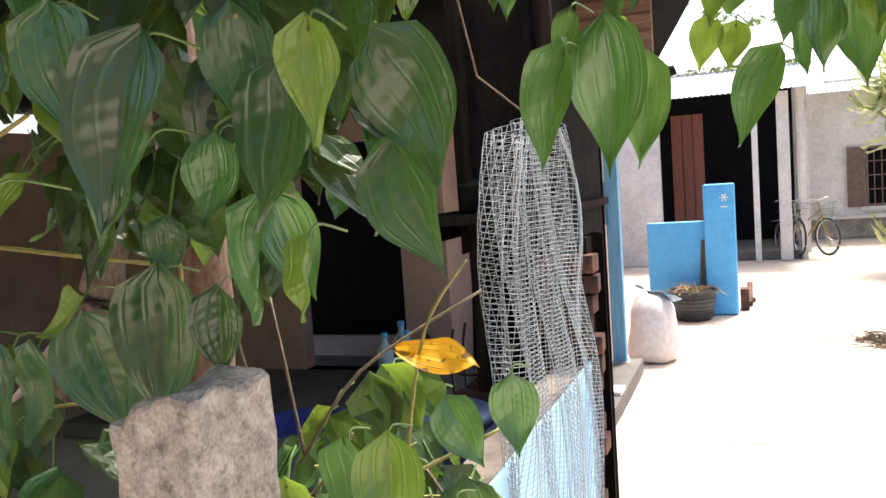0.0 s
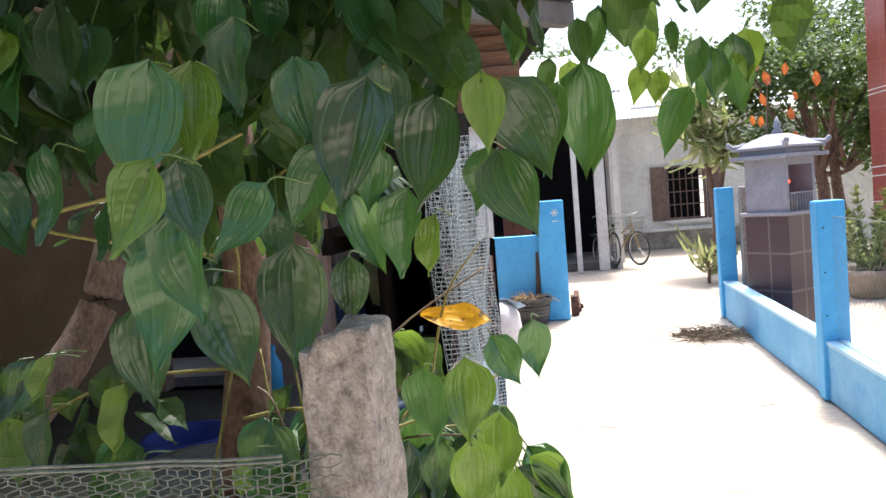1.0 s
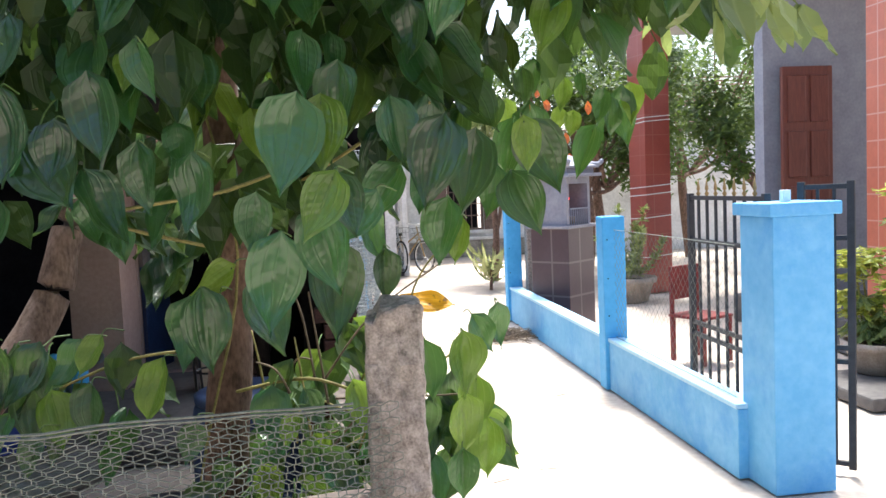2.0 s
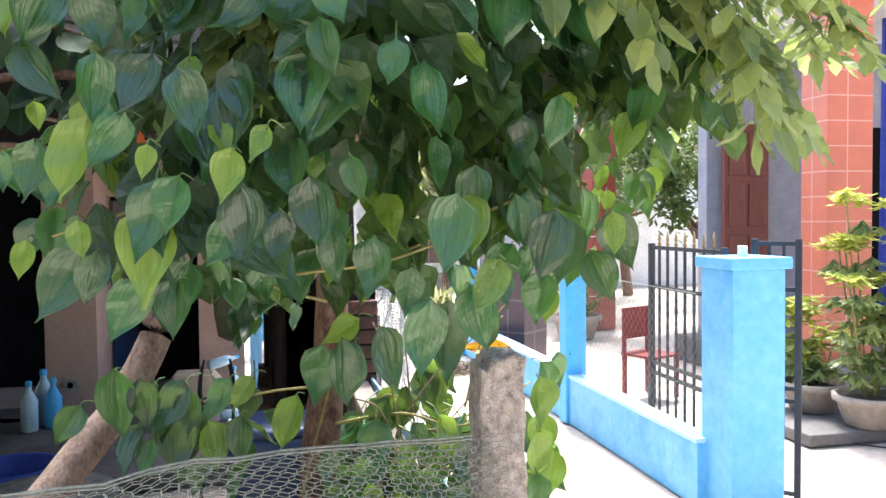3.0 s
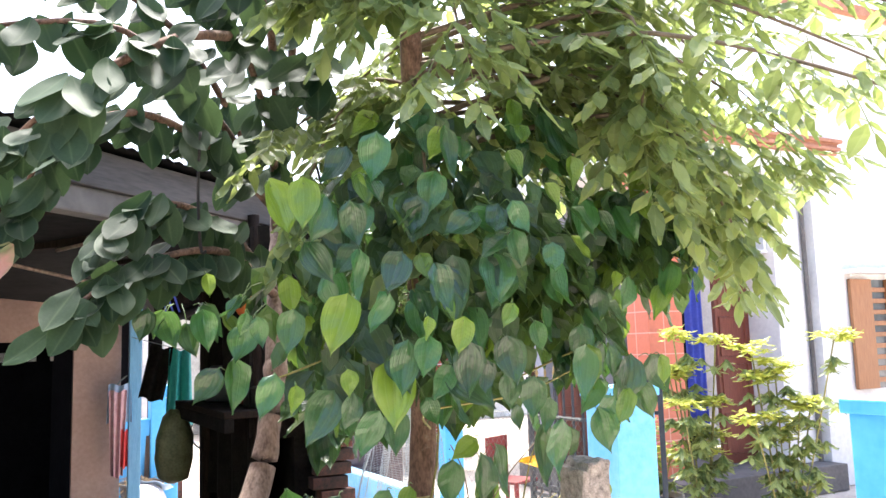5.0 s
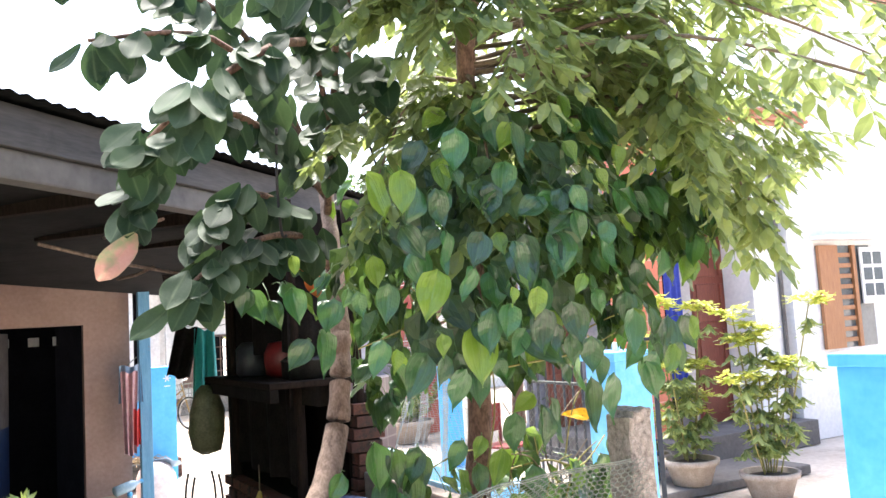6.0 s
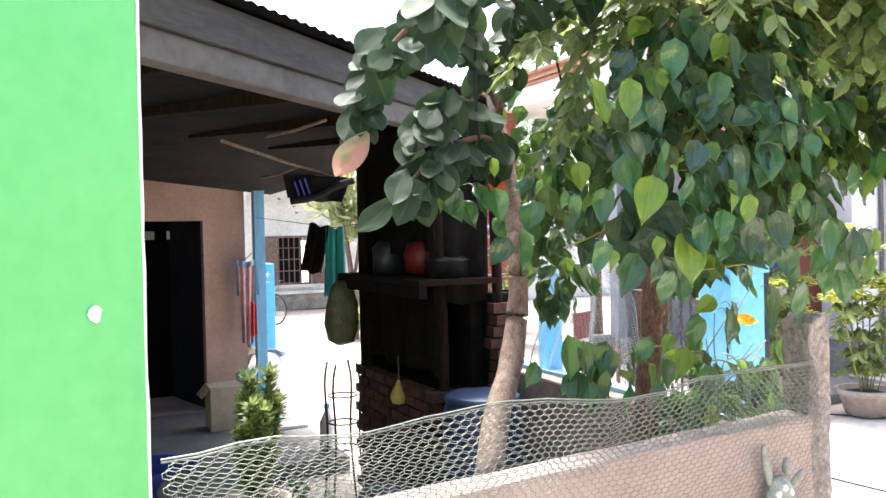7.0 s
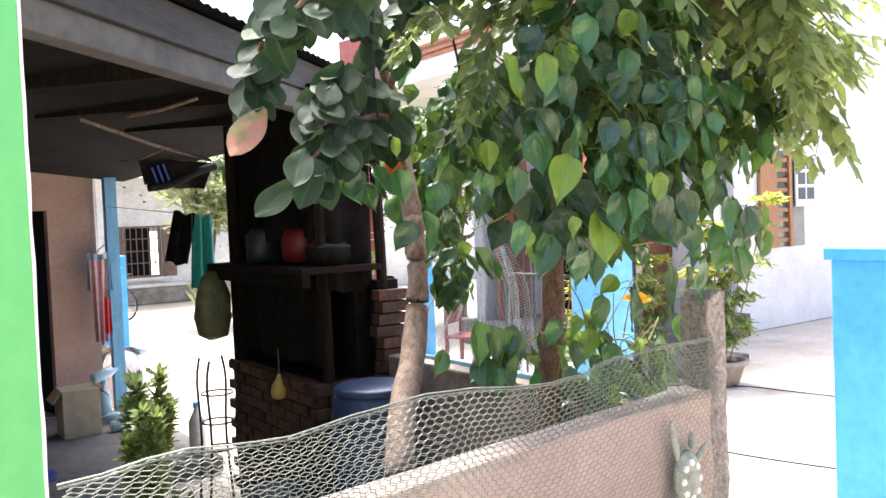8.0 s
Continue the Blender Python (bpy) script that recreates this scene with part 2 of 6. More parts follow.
M_SHRINEGREY = material("pale_grey_trim", (0.22, 0.225, 0.27), (0.31, 0.32, 0.37), 0.2, 0.7, 0.1)
M_PEDESTAL = tiled("dark_plum_tiles", (0.085, 0.06, 0.07), (0.16, 0.14, 0.14), 0.3, 0.4)
M_REDTILE = tiled("brick_red_tiles", (0.34, 0.075, 0.055), (0.36, 0.12, 0.09), 0.30, 0.30, gap=0.006)
M_ORANGETILE = tiled("coral_orange_tiles", (0.62, 0.17, 0.095), (0.66, 0.34, 0.26), 0.30, 0.25, gap=0.007)
M_CORNICE = material("terracotta_cornice", (0.34, 0.15, 0.09), (0.48, 0.24, 0.15), 0.1, 0.8, 0.2)
M_CURTAIN = material("deep_blue_curtain", (0.03, 0.05, 0.30), (0.06, 0.09, 0.44), 0.2, 0.85, 0.2)
M_POT = material("grey_cement_pot", (0.26, 0.21, 0.17), (0.42, 0.36, 0.31), 0.08, 0.9, 0.4, spots=((0.16, 0.14, 0.11), 0.3, 9))
M_SOIL = material("dark_soil", (0.03, 0.022, 0.016), (0.08, 0.06, 0.045), 0.03, 0.95, 0.8)
M_STRAW = material("dry_straw", (0.22, 0.15, 0.08), (0.45, 0.34, 0.20), 0.02, 0.9, 0.3)
M_BLACKPLASTIC = material("black_plastic_tub", (0.02, 0.022, 0.025), (0.04, 0.045, 0.05), 0.1, 0.45, 0.1)
M_BLUEPLASTIC = material("dark_blue_plastic", (0.012, 0.025, 0.07), (0.025, 0.05, 0.12), 0.1, 0.5, 0.1)
M_SACK = material("white_woven_sack", (0.55, 0.50, 0.50), (0.74, 0.70, 0.70), 0.05, 0.85, 0.3, fine=8)
M_SACKBLUE = material("blue_sack_stripe", (0.20, 0.30, 0.45), (0.34, 0.46, 0.60), 0.05, 0.85, 0.3)
M_CARD = material("brown_cardboard", (0.30, 0.24, 0.17), (0.44, 0.37, 0.27), 0.1, 0.9, 0.1)
M_CHROME = material("dull_steel", (0.42, 0.42, 0.42), (0.60, 0.60, 0.60), 0.05, 0.3, 0.05, metal=0.9)
M_RUBBER = material("black_rubber", (0.015, 0.015, 0.015), (0.03, 0.03, 0.03), 0.05, 0.8, 0.1)
M_CLOTHRED = material("red_cloth", (0.42, 0.03, 0.03), (0.58, 0.06, 0.06), 0.05, 0.9, 0.3)
M_CLOTHBLUE = material("washed_blue_cloth", (0.22, 0.32, 0.46), (0.38, 0.48, 0.60), 0.05, 0.9, 0.3)
M_CLOTHPINK = material("dusty_pink_cloth", (0.44, 0.24, 0.26), (0.60, 0.40, 0.42), 0.05, 0.9, 0.3)
M_TEAL = material("teal_plastic_bag", (0.02, 0.30, 0.30), (0.05, 0.44, 0.42), 0.05, 0.5, 0.3)
# much darker copy of the weathered wood: soot plus painted shade
M_SHADEWOOD = material("soot_and_shade_timber", (0.010, 0.007, 0.006), (0.03, 0.021, 0.017), 0.06, 0.95, 0.4, stretch=(3, 3, 0.5), spec=0.08)
M_BAGGREEN = material("olive_plastic_bag", (0.07, 0.08, 0.035), (0.20, 0.20, 0.11), 0.08, 0.5, 0.4)
M_YELLOW = material("yellow_gourd", (0.42, 0.30, 0.06), (0.62, 0.48, 0.14), 0.05, 0.5, 0.2)
M_RED = material("red_plastic", (0.13, 0.009, 0.009), (0.21, 0.017, 0.015), 0.1, 0.45, 0.05)
# aluminium taken near black so the pot hardly stands out
M_DARKPOT = material("near_black_aluminium", (0.018, 0.017, 0.016), (0.05, 0.048, 0.045), 0.06, 0.5, 0.1, metal=0.5)
M_CHALK = material("chalky_white", (0.7, 0.7, 0.68), (0.85, 0.85, 0.83), 0.02, 0.8, 0.2)
M_BOTTLE = material("clear_blue_bottle_plastic", (0.30, 0.45, 0.55), (0.45, 0.60, 0.70), 0.1, 0.15, 0.05)
M_SHELL = material("grey_green_turtle_shell", (0.16, 0.18, 0.14), (0.40, 0.42, 0.36), 0.02, 0.6, 0.5)
M_GLASS = material("dusky_window_glass", (0.10, 0.12, 0.13), (0.16, 0.18, 0.19), 0.3, 0.08, 0.0)
M_BRONZE = material("dull_gilt", (0.26, 0.17, 0.07), (0.42, 0.29, 0.12), 0.03, 0.45, 0.1, metal=0.4)

M_BETEL = leaf_material("betel_leaf", (0.006, 0.042, 0.016), (0.034, 0.138, 0.036), (0.09, 0.22, 0.08), (0.26, 0.46, 0.07), 0.30, veins=2.5, shine=0.24, vein_strength=0.25, quilted=True, spec=1.0, relief=0.5)
M_BETEL_YOUNG = leaf_material("young_betel_leaf", (0.075, 0.17, 0.020), (0.18, 0.30, 0.035), (0.26, 0.38, 0.12), (0.36, 0.52, 0.06), 0.28, veins=2.5, shine=0.32, vein_strength=0.22, quilted=True, spec=0.8, relief=0.55)
# darker copy of the betel leaf, with the vine's inner shade in its colour
M_BETEL_DARK = leaf_material("shade_toned_betel_leaf", (0.008, 0.030, 0.014), (0.045, 0.100, 0.030), (0.08, 0.15, 0.06), (0.24, 0.38, 0.05), 0.36, shine=0.24, vein_strength=0.25, island=True)
M_YELLOWLEAF = leaf_material("withered_orange_leaf", (0.70, 0.30, 0.01), (0.80, 0.42, 0.02), (0.40, 0.16, 0.02), (0.8, 0.45, 0.03), 0.5, blot=((0.06, 0.025, 0.01), 0.56, 7, 0.06))
M_BROADLEAF = leaf_material("broad_dark_leaf", (0.010, 0.030, 0.018), (0.046, 0.080, 0.044), (0.09, 0.13, 0.07), (0.16, 0.26, 0.08), 0.6, shine=0.24, veins=1.0, vein_strength=0.5, spec=0.15, relief=0.12)
M_PINKLEAF = leaf_material("faded_pink_leaf", (0.46, 0.22, 0.18), (0.62, 0.40, 0.33), (0.34, 0.26, 0.16), (0.6, 0.4, 0.25), 0.5, veins=1.0, blot=((0.17, 0.24, 0.11), 0.47, 2.6, 0.16))
M_SPRAY = leaf_material("bright_lance_leaf", (0.060, 0.112, 0.042), (0.23, 0.30, 0.105), (0.27, 0.33, 0.15), (0.48, 0.55, 0.14), 0.40, shine=0.42, veins=1.0, vein_strength=0.3, island=True)
M_UMBRELLA = leaf_material("variegated_umbrella_leaf", (0.055, 0.115, 0.040), (0.30, 0.36, 0.13), (0.45, 0.47, 0.2), (0.55, 0.60, 0.15), 0.4, veins=1.0, island=True)
M_UMBRELLA_TOP = leaf_material("yellow_umbrella_leaf", (0.26, 0.33, 0.04), (0.58, 0.58, 0.12), (0.5, 0.5, 0.2), (0.6, 0.62, 0.12), 0.4, veins=1.0, island=True)
M_DRACAENA = leaf_material("cream_edged_strap_leaf", (0.10, 0.17, 0.05), (0.50, 0.50, 0.28), (0.5, 0.5, 0.3), (0.55, 0.58, 0.2), 0.45, veins=2.0, island=True)
M_FARTREE = leaf_material("distant_tree_leaf", (0.018, 0.050, 0.016), (0.075, 0.13, 0.032), (0.08, 0.14, 0.05), (0.25, 0.36, 0.05), 0.6, veins=1.0, island=True)
M_REDFLOWER = leaf_material("orange_red_leaf", (0.30, 0.05, 0.02), (0.48, 0.11, 0.03), (0.5, 0.2, 0.05), (0.8, 0.25, 0.05), 0.5, veins=1.0, island=True)

M_GLOW = bpy.data.materials.new("red_altar_lamp")
M_GLOW.use_nodes = True
M_GLOW.node_tree.nodes["Principled BSDF"].inputs["Base Color"].default_value = (0.6, 0.02, 0.01, 1)
M_GLOW.node_tree.nodes["Principled BSDF"].inputs["Emission Color"].default_value = (1.0, 0.05, 0.02, 1)
M_GLOW.node_tree.nodes["Principled BSDF"].inputs["Emission Strength"].default_value = 3.0


# ---- mesh helpers ----
def link(name, bm, mat, parent=None, smooth=False, label=""):
    data = bpy.data.meshes.new(name)
    bm.normal_update()
    bm.to_mesh(data)
    bm.free()
    for p in data.polygons:
        p.use_smooth = smooth
    data.materials.append(mat)
    ob = new(name, data)
    ob.parent = parent
    if label:
        ob["label"] = label
    return ob


def part(name, bm, mat, parent, label="", smooth=False):
    return link(name, bm, mat, parent, smooth, label)


def empty(name, m, label, category, group="", kind=""):
    ob = new(name)
    ob.empty_display_size = 0.1
    ob.matrix_world = m
    return tagged(ob, label, category, group, kind)


def box(bm, lo, hi, m=None, bevel=0.0):
    """A box from corner to corner, with bevelled edges."""
    size = Vector(hi) - Vector(lo)
    mid = (Vector(hi) + Vector(lo)) / 2
    own = bmesh.new()
    bmesh.ops.create_cube(own, size=1.0, matrix=Matrix.Translation(mid) @ Matrix.Diagonal((*size, 1)))
    if bevel:
        bmesh.ops.bevel(own, geom=list(own.edges), offset=bevel, segments=2, affect="EDGES", profile=0.6)
    if m:
        own.transform(m)
    tmp = bpy.data.meshes.new("tmp")
    own.to_mesh(tmp)
    own.free()
    bm.from_mesh(tmp)
    bpy.data.meshes.remove(tmp)
    return bm


def boxed(lo, hi, m=None, bevel=0.0):
    return box(bmesh.new(), lo, hi, m, bevel)


def rough(bm, amount, scale):
    """Knocks the surface uneven."""
    for v in bm.verts:
        v.co += noise.noise_vector(v.co * scale) * amount
    return bm


def tube(bm, pts, radii, sides=8, closed_ends=True):
    """A tapered tube along points."""
    pts = [Vector(p) for p in pts]
    if not isinstance(radii, (list, tuple)):
        radii = [radii] * len(pts)
    rings = []
    for i, p in enumerate(pts):
        d = (pts[min(i + 1, len(pts) - 1)] - pts[max(i - 1, 0)]).normalized()
        a = d.cross(Vector((0.13, 0.31, 0.94)) if abs(d.z) < 0.9 else Vector((1, 0.1, 0))).normalized()
        b = d.cross(a)
        rings.append([bm.verts.new(p + (a * math.cos(2 * math.pi * k / sides) + b * math.sin(2 * math.pi * k / sides)) * radii[i]) for k in range(sides)])
    for r, s in zip(rings, rings[1:]):
        for k in range(sides):
            bm.faces.new((r[k], r[(k + 1) % sides], s[(k + 1) % sides], s[k]))
    if closed_ends:
        bm.faces.new(rings[0][::-1])
        bm.faces.new(rings[-1])
    return bm


def smooth_path(pts, steps=6):
    """Points on a smooth curve through the given ones."""
    pts = [Vector(p) for p in pts]
    out = []
    for i in range(len(pts) - 1):
        a, b, c, d = pts[max(i - 1, 0)], pts[i], pts[i + 1], pts[min(i + 2, len(pts) - 1)]
        for k in range(steps):
            t = k / steps
            out.append(0.5 * ((2 * b) + (c - a) * t + (2 * a - 5 * b + 4 * c - d) * t * t + (3 * b - a - 3 * c + d) * t ** 3))
    return out + [pts[-1]]


def lathe(bm, profile, centre=(0, 0, 0), sides=20):
    """A turned shape from (radius, height) pairs."""
    c = Vector(centre)
    rings = [[bm.verts.new(c + Vector((r * math.cos(2 * math.pi * k / sides), r * math.sin(2 * math.pi * k / sides), z))) for k in range(sides)] for r, z in profile]
    for r, s in zip(rings, rings[1:]):
        for k in range(sides):
            bm.faces.new((r[k], r[(k + 1) % sides], s[(k + 1) % sides], s[k]))
    bm.faces.new(rings[0][::-1])
    bm.faces.new(rings[-1])
    return bm


def fold(bm, width, height, wave, count, m, thick=0.004, cols=24, rows=8, taper=0.0):
    """Hanging cloth with folds, width along x and height down from z = 0."""
    sides = []
    for s in (-1, 1):
        grid = []
        for j in range(rows + 1):
            v = j / rows
            row = []
            for i in range(cols + 1):
                u = i / cols
                w = width * (1 - taper * v)
                y = wave * math.sin(u * math.pi * 2 * count + v * 0.8) * (0.5 + 0.5 * v) + s * thick / 2
                row.append(bm.verts.new(m @ Vector(((u - 0.5) * w, y, -height * v + 0.012 * math.sin(u * 9)))))
            grid.append(row)
        sides.append(grid)
    for s, grid in enumerate(sides):
        for j in range(rows):
            for i in range(cols):
                f = (grid[j][i], grid[j][i + 1], grid[j + 1][i + 1], grid[j + 1][i])
                bm.faces.new(f if s == 0 else f[::-1])
    a, b = sides
    for j in range(rows):
        bm.faces.new((a[j][0], a[j + 1][0], b[j + 1][0], b[j][0]))
        bm.faces.new((a[j][cols], b[j][cols], b[j + 1][cols], a[j + 1][cols]))
    for i in range(cols):
        bm.faces.new((a[0][i], b[0][i], b[0][i + 1], a[0][i + 1]))
        bm.faces.new((a[rows][i], a[rows][i + 1], b[rows][i + 1], b[rows][i]))
    return bm


# ---- leaves ----
def heart(v):
    """Half width of a heart-shaped blade at v from stalk (0) to tip (1)."""
    if v < 0.28:
        return 0.385 * math.sin(math.pi / 2 * (v / 0.28) ** 0.5) ** 0.8
    s = (v - 0.28) / 0.72
    return 0.385 * (math.cos(math.pi / 2 * s ** 1.12) ** 1.5 * 0.93 + 0.07 * (1 - s))


def lance(v):
    return 0.19 * math.sin(math.pi * min(1, v * 0.97 + 0.02)) ** 0.8


def ovate(v):
    return 0.24 * math.sin(math.pi * min(1, v * 0.97 + 0.02) ** 0.8) ** 0.9


def oval(v):
    return 0.27 * math.sin(math.pi * min(1, (v * 0.96 + 0.03)) ** 1.15) ** 0.75


def leaflet(v):
    return 0.155 * math.sin(math.pi * min(1, v * 0.96 + 0.03)) ** 0.8


def strap(v):
    return 0.055 * math.sin(math.pi * min(1, v * 0.95 + 0.05)) ** 0.5


def add_leaf(bm, m, half, cols, rows, curl, cup, quilt=0.0, notch=0.0, ribs=2.5, seed=0.0, wobble=1.0):
    """A blade of unit length along -z in its own frame, facing -y: m places and sizes it."""
    uv = bm.loops.layers.uv.verify()
    grid = []
    for j in range(rows + 1):
        v = j / rows
        row = []
        for i in range(cols + 1):
            u = i / cols * 2 - 1
            w = half(v)
            x = u * w
            z = -v + notch * math.sin(min(1.0, abs(u) * 1.3) * math.pi / 1.6) * (1 - v) ** 7
            y = -curl * (v - 0.35) ** 2 - cup * (abs(u) * w) + quilt * w * abs(math.cos(ribs * math.pi * u)) ** 3
            y += wobble * 0.035 * math.sin(5.5 * v + 2.1 * seed) * (1 - u * u) + wobble * 0.03 * u * u * math.sin(9 * v + 4 * seed + (2 if u > 0 else 0))
            y += wobble * 0.03 * math.sin(7 * v + seed) * u + wobble * 0.02 * math.sin(11 * v + 2 * seed + 3 * u)
            x += 0.05 * math.sin(2.2 * v + seed * 3) * v
            row.append(bm.verts.new(m @ Vector((x, y, z))))
        grid.append(row)
    for j in range(rows):
        for i in range(cols):
            f = bm.faces.new((grid[j][i], grid[j][i + 1], grid[j + 1][i + 1], grid[j + 1][i]))
            f.smooth = True
            for loop, (a, b) in zip(f.loops, ((i, j), (i + 1, j), (i + 1, j + 1), (i, j + 1))):
                loop[uv].uv = (a / cols * 2 - 1, b / rows)
    return bm


def aim(place, tip, face, size):
    """The frame of a leaf: stalk end at place, tip direction, and the way its upper side faces."""
    z = -Vector(tip).normalized()
    y = -Vector(face)
    y = (y - z * y.dot(z)).normalized()
    x = y.cross(z)
    m = Matrix((x, y, z)).transposed().to_4x4()
    return Matrix.Translation(place) @ m @ Matrix.Diagonal((size, size, size, 1))


def leaf_mesh(name, mat, half, cols, rows, curl, cup, quilt, notch, seed, wobble=1.0):
    bm = add_leaf(bmesh.new(), Matrix.Identity(4), half, cols, rows, curl, cup, quilt, notch, seed=seed, wobble=wobble)
    data = bpy.data.meshes.new(name)
    bm.to_mesh(data)
    bm.free()
    data.materials.append(mat)
    return data


# ---- ground ----
bm = bmesh.new()
rings = [0, 3, 6, 9, 12, 16, 22, 40, 120, 900]
xs = sorted({s * r for r in rings for s in (-1, 1)} | {x * 0.25 for x in range(-16, 25)})
ys = sorted({s * r for r in rings for s in (-1, 1)} | {y * 0.25 for y in range(-8, 80)})
grid = [[bm.verts.new((x, y, 0.012 * noise.noise((x * 0.7, y * 0.7, 0)) + 0.004 * noise.noise((x * 4, y * 4, 3)) - 0.012)) for x in xs] for y in ys]
for a, b in zip(grid, grid[1:]):
    for i in range(len(xs) - 1):
        bm.faces.new((a[i], a[i + 1], b[i + 1], b[i]))
tagged(link("ground", bm, M_GROUND, smooth=True), "pale sandy concrete lane and yard with scattered litter", "ground", kind="structure")


# ---- fence wall, post, wire, green wall ----
FENCE_L, FENCE_R = Vector((-2.66, 0.80, 0)), Vector((-0.289, 1.09, 0))
fence_dir = (FENCE_R - FENCE_L).normalized()
fence_m = Matrix.Translation(FENCE_L) @ Matrix.Rotation(math.atan2(fence_dir.y, fence_dir.x), 4, "Z")
fence_len = (FENCE_R - FENCE_L).length
bm = boxed((0, 0.0, 0), (fence_len, 0.12, 1.175), None, 0.012)
bmesh.ops.subdivide_edges(bm, edges=[e for e in bm.edges if e.calc_length() > 0.3], cuts=14, use_grid_fill=True)
rough(bm, 0.006, 7)
bm.transform(fence_m)
tagged(link("fence_wall", bm, M_FENCE_PINK), "low pale pink rendered wall along the yard", "wall", kind="structure")

bm = boxed((-0.05, -0.065, 0), (0.05, 0.065, 1.53), None, 0.008)
bmesh.ops.subdivide_edges(bm, edges=[e for e in bm.edges if e.calc_length() > 0.05], cuts=7, use_grid_fill=True)
bmesh.ops.subdivide_edges(bm, edges=[e for e in bm.edges if e.calc_length() > 0.05], cuts=5, use_grid_fill=True)
for v in bm.verts:
    if v.co.z > 1.45:
        v.co.z += 0.010 * noise.noise(v.co * 14) + 0.10 * v.co.x - 0.02 * (v.co.x < -0.03)
    v.co += noise.noise_vector(v.co * 26) * 0.008 + noise.noise_vector(v.co * 70) * 0.005
bm.transform(pose(-0.355, 1.138, 0, 0, 0, -3))
tagged(link("concrete_post", bm, M_CONCRETE), "short rough grey concrete fence post with chipped top", "post")


def hex_wire(width, height, cell, wire, place):
    """Chicken wire: a honeycomb of thin wires, laid over place(u, v)."""
    bm = bmesh.new()
    s = cell / math.sqrt(3)
    rows, cols = int(height / (1.5 * s)), int(width / cell)
    edges = set()
    for j in range(rows):
        for i in range(cols):
            cx, cy = (i + 0.5 * (j % 2) + 0.5) * cell, (j * 1.5 + 1) * s
            pts = [(cx + s * math.sin(math.pi / 3 * k), cy + s * math.cos(math.pi / 3 * k)) for k in range(6)]
            for a, b in zip(pts, pts[1:] + pts[:1]):
                a, b = tuple(round(c, 4) for c in a), tuple(round(c, 4) for c in b)
                edges.add((min(a, b), max(a, b)))
    for a, b in sorted(edges):
        tube(bm, [place(*a), place(*b)], wire, 3, False)
    return bm


def wire_sheet(u, v):
    """Stands loosely over the wall: leans back above it and bellies out in front."""
    p = FENCE_L + fence_dir * u
    side = Vector((fence_dir.y, -fence_dir.x, 0))
    z = 0.72 + v
    sag = 0.025 * math.sin(u * 3.1) + 0.02 * math.sin(u * 7.3 + 1)
    out = 0.035 + 0.03 * math.sin(u * 2.3 + 0.6) + 0.02 * noise.noise((u * 5, v * 5, 0))
    if z > 1.2:
        out -= (z - 1.2) * 0.25
    wob = noise.noise_vector((u * 7, v * 7, 4)) * 0.013
    return p + side * max(out, 0.018) + Vector((0, 0, z + sag * (z - 0.72))) + wob


wire = empty("wire_netting", Matrix.Identity(4), "rusty grey hexagonal chicken wire draped over the low wall", "netting")
part("mesh_sheet", hex_wire(fence_len - 0.06, 1.24, 0.032, 0.0011, lambda u, v: wire_sheet(u, v * 0.53)), M_WIRE, wire)
part("loose_fold", hex_wire(fence_len - 0.1, 0.40, 0.032, 0.0012, lambda u, v: wire_sheet(u + 0.012, 0.44 + v * 0.53) + Vector((0, 0.022 + 0.012 * math.sin(u * 5), 0.0))), M_WIRE, wire)
bm = bmesh.new()
for v in (0.655, 0.662):
    tube(bm, [wire_sheet(k * 0.08, v) for k in range(int(fence_len / 0.08))], 0.0022, 4)
part("top_wire", bm, M_WIRE, wire)

wall_m = Matrix.Translation((-2.69, 0.70, 0)) @ Matrix.Rotation(radians(210), 4, "Z")
bm = boxed((0.006, -0.22, 0), (2.6, 0.0, 4.2), None, 0.004)
bm.transform(wall_m)
green_wall = tagged(link("wall_green", bm, M_GREEN), "tall bright green painted house wall with a pale worn edge", "wall", kind="structure")
bm = boxed((-0.002, -0.224, 0), (0.0055, -0.002, 4.2), None, 0.001)
bmesh.ops.subdivide_edges(bm, edges=[e for e in bm.edges if e.calc_length() > 1], cuts=60)
rough(bm, 0.004, 30)
bm.transform(wall_m)
part("trim", bm, M_CHALK, green_wall, "chipped white plaster edge")
bm = lathe(bmesh.new(), [(0.003, 0), (0.016, 0.001), (0.012, 0.004), (0.004, 0.003)], sides=9)
rough(bm, 0.006, 60)
bm.transform(wall_m @ pose(0.115, 0.001, 1.72, -90, 0, 0))
part("chip", bm, M_CHALK, green_wall, "small white chipped plaster spot")

bm = boxed((-0.05, 0, 0), (0.05, 1.96, 1.07), None, 0.012)
bmesh.ops.subdivide_edges(bm, edges=[e for e in bm.edges if e.calc_length() > 0.3], cuts=8, use_grid_fill=True)
rough(bm, 0.008, 6)
bm.transform(pose(-0.43, 1.25, 0))
yard_wall = tagged(link("yard_wall", bm, M_MUDWALL), "low cement wall between yard and lane, blue on the lane side", "wall", kind="structure")
bm = boxed((-0.366, 1.24, 0), (-0.354, 3.215, 1.085), None, 0.004)
bmesh.ops.subdivide_edges(bm, edges=[e for e in bm.edges if e.calc_length() > 0.3], cuts=8, use_grid_fill=True)
part("painted_face", rough(bm, 0.003, 6), M_PALEBLUE, yard_wall, "pale blue painted render")

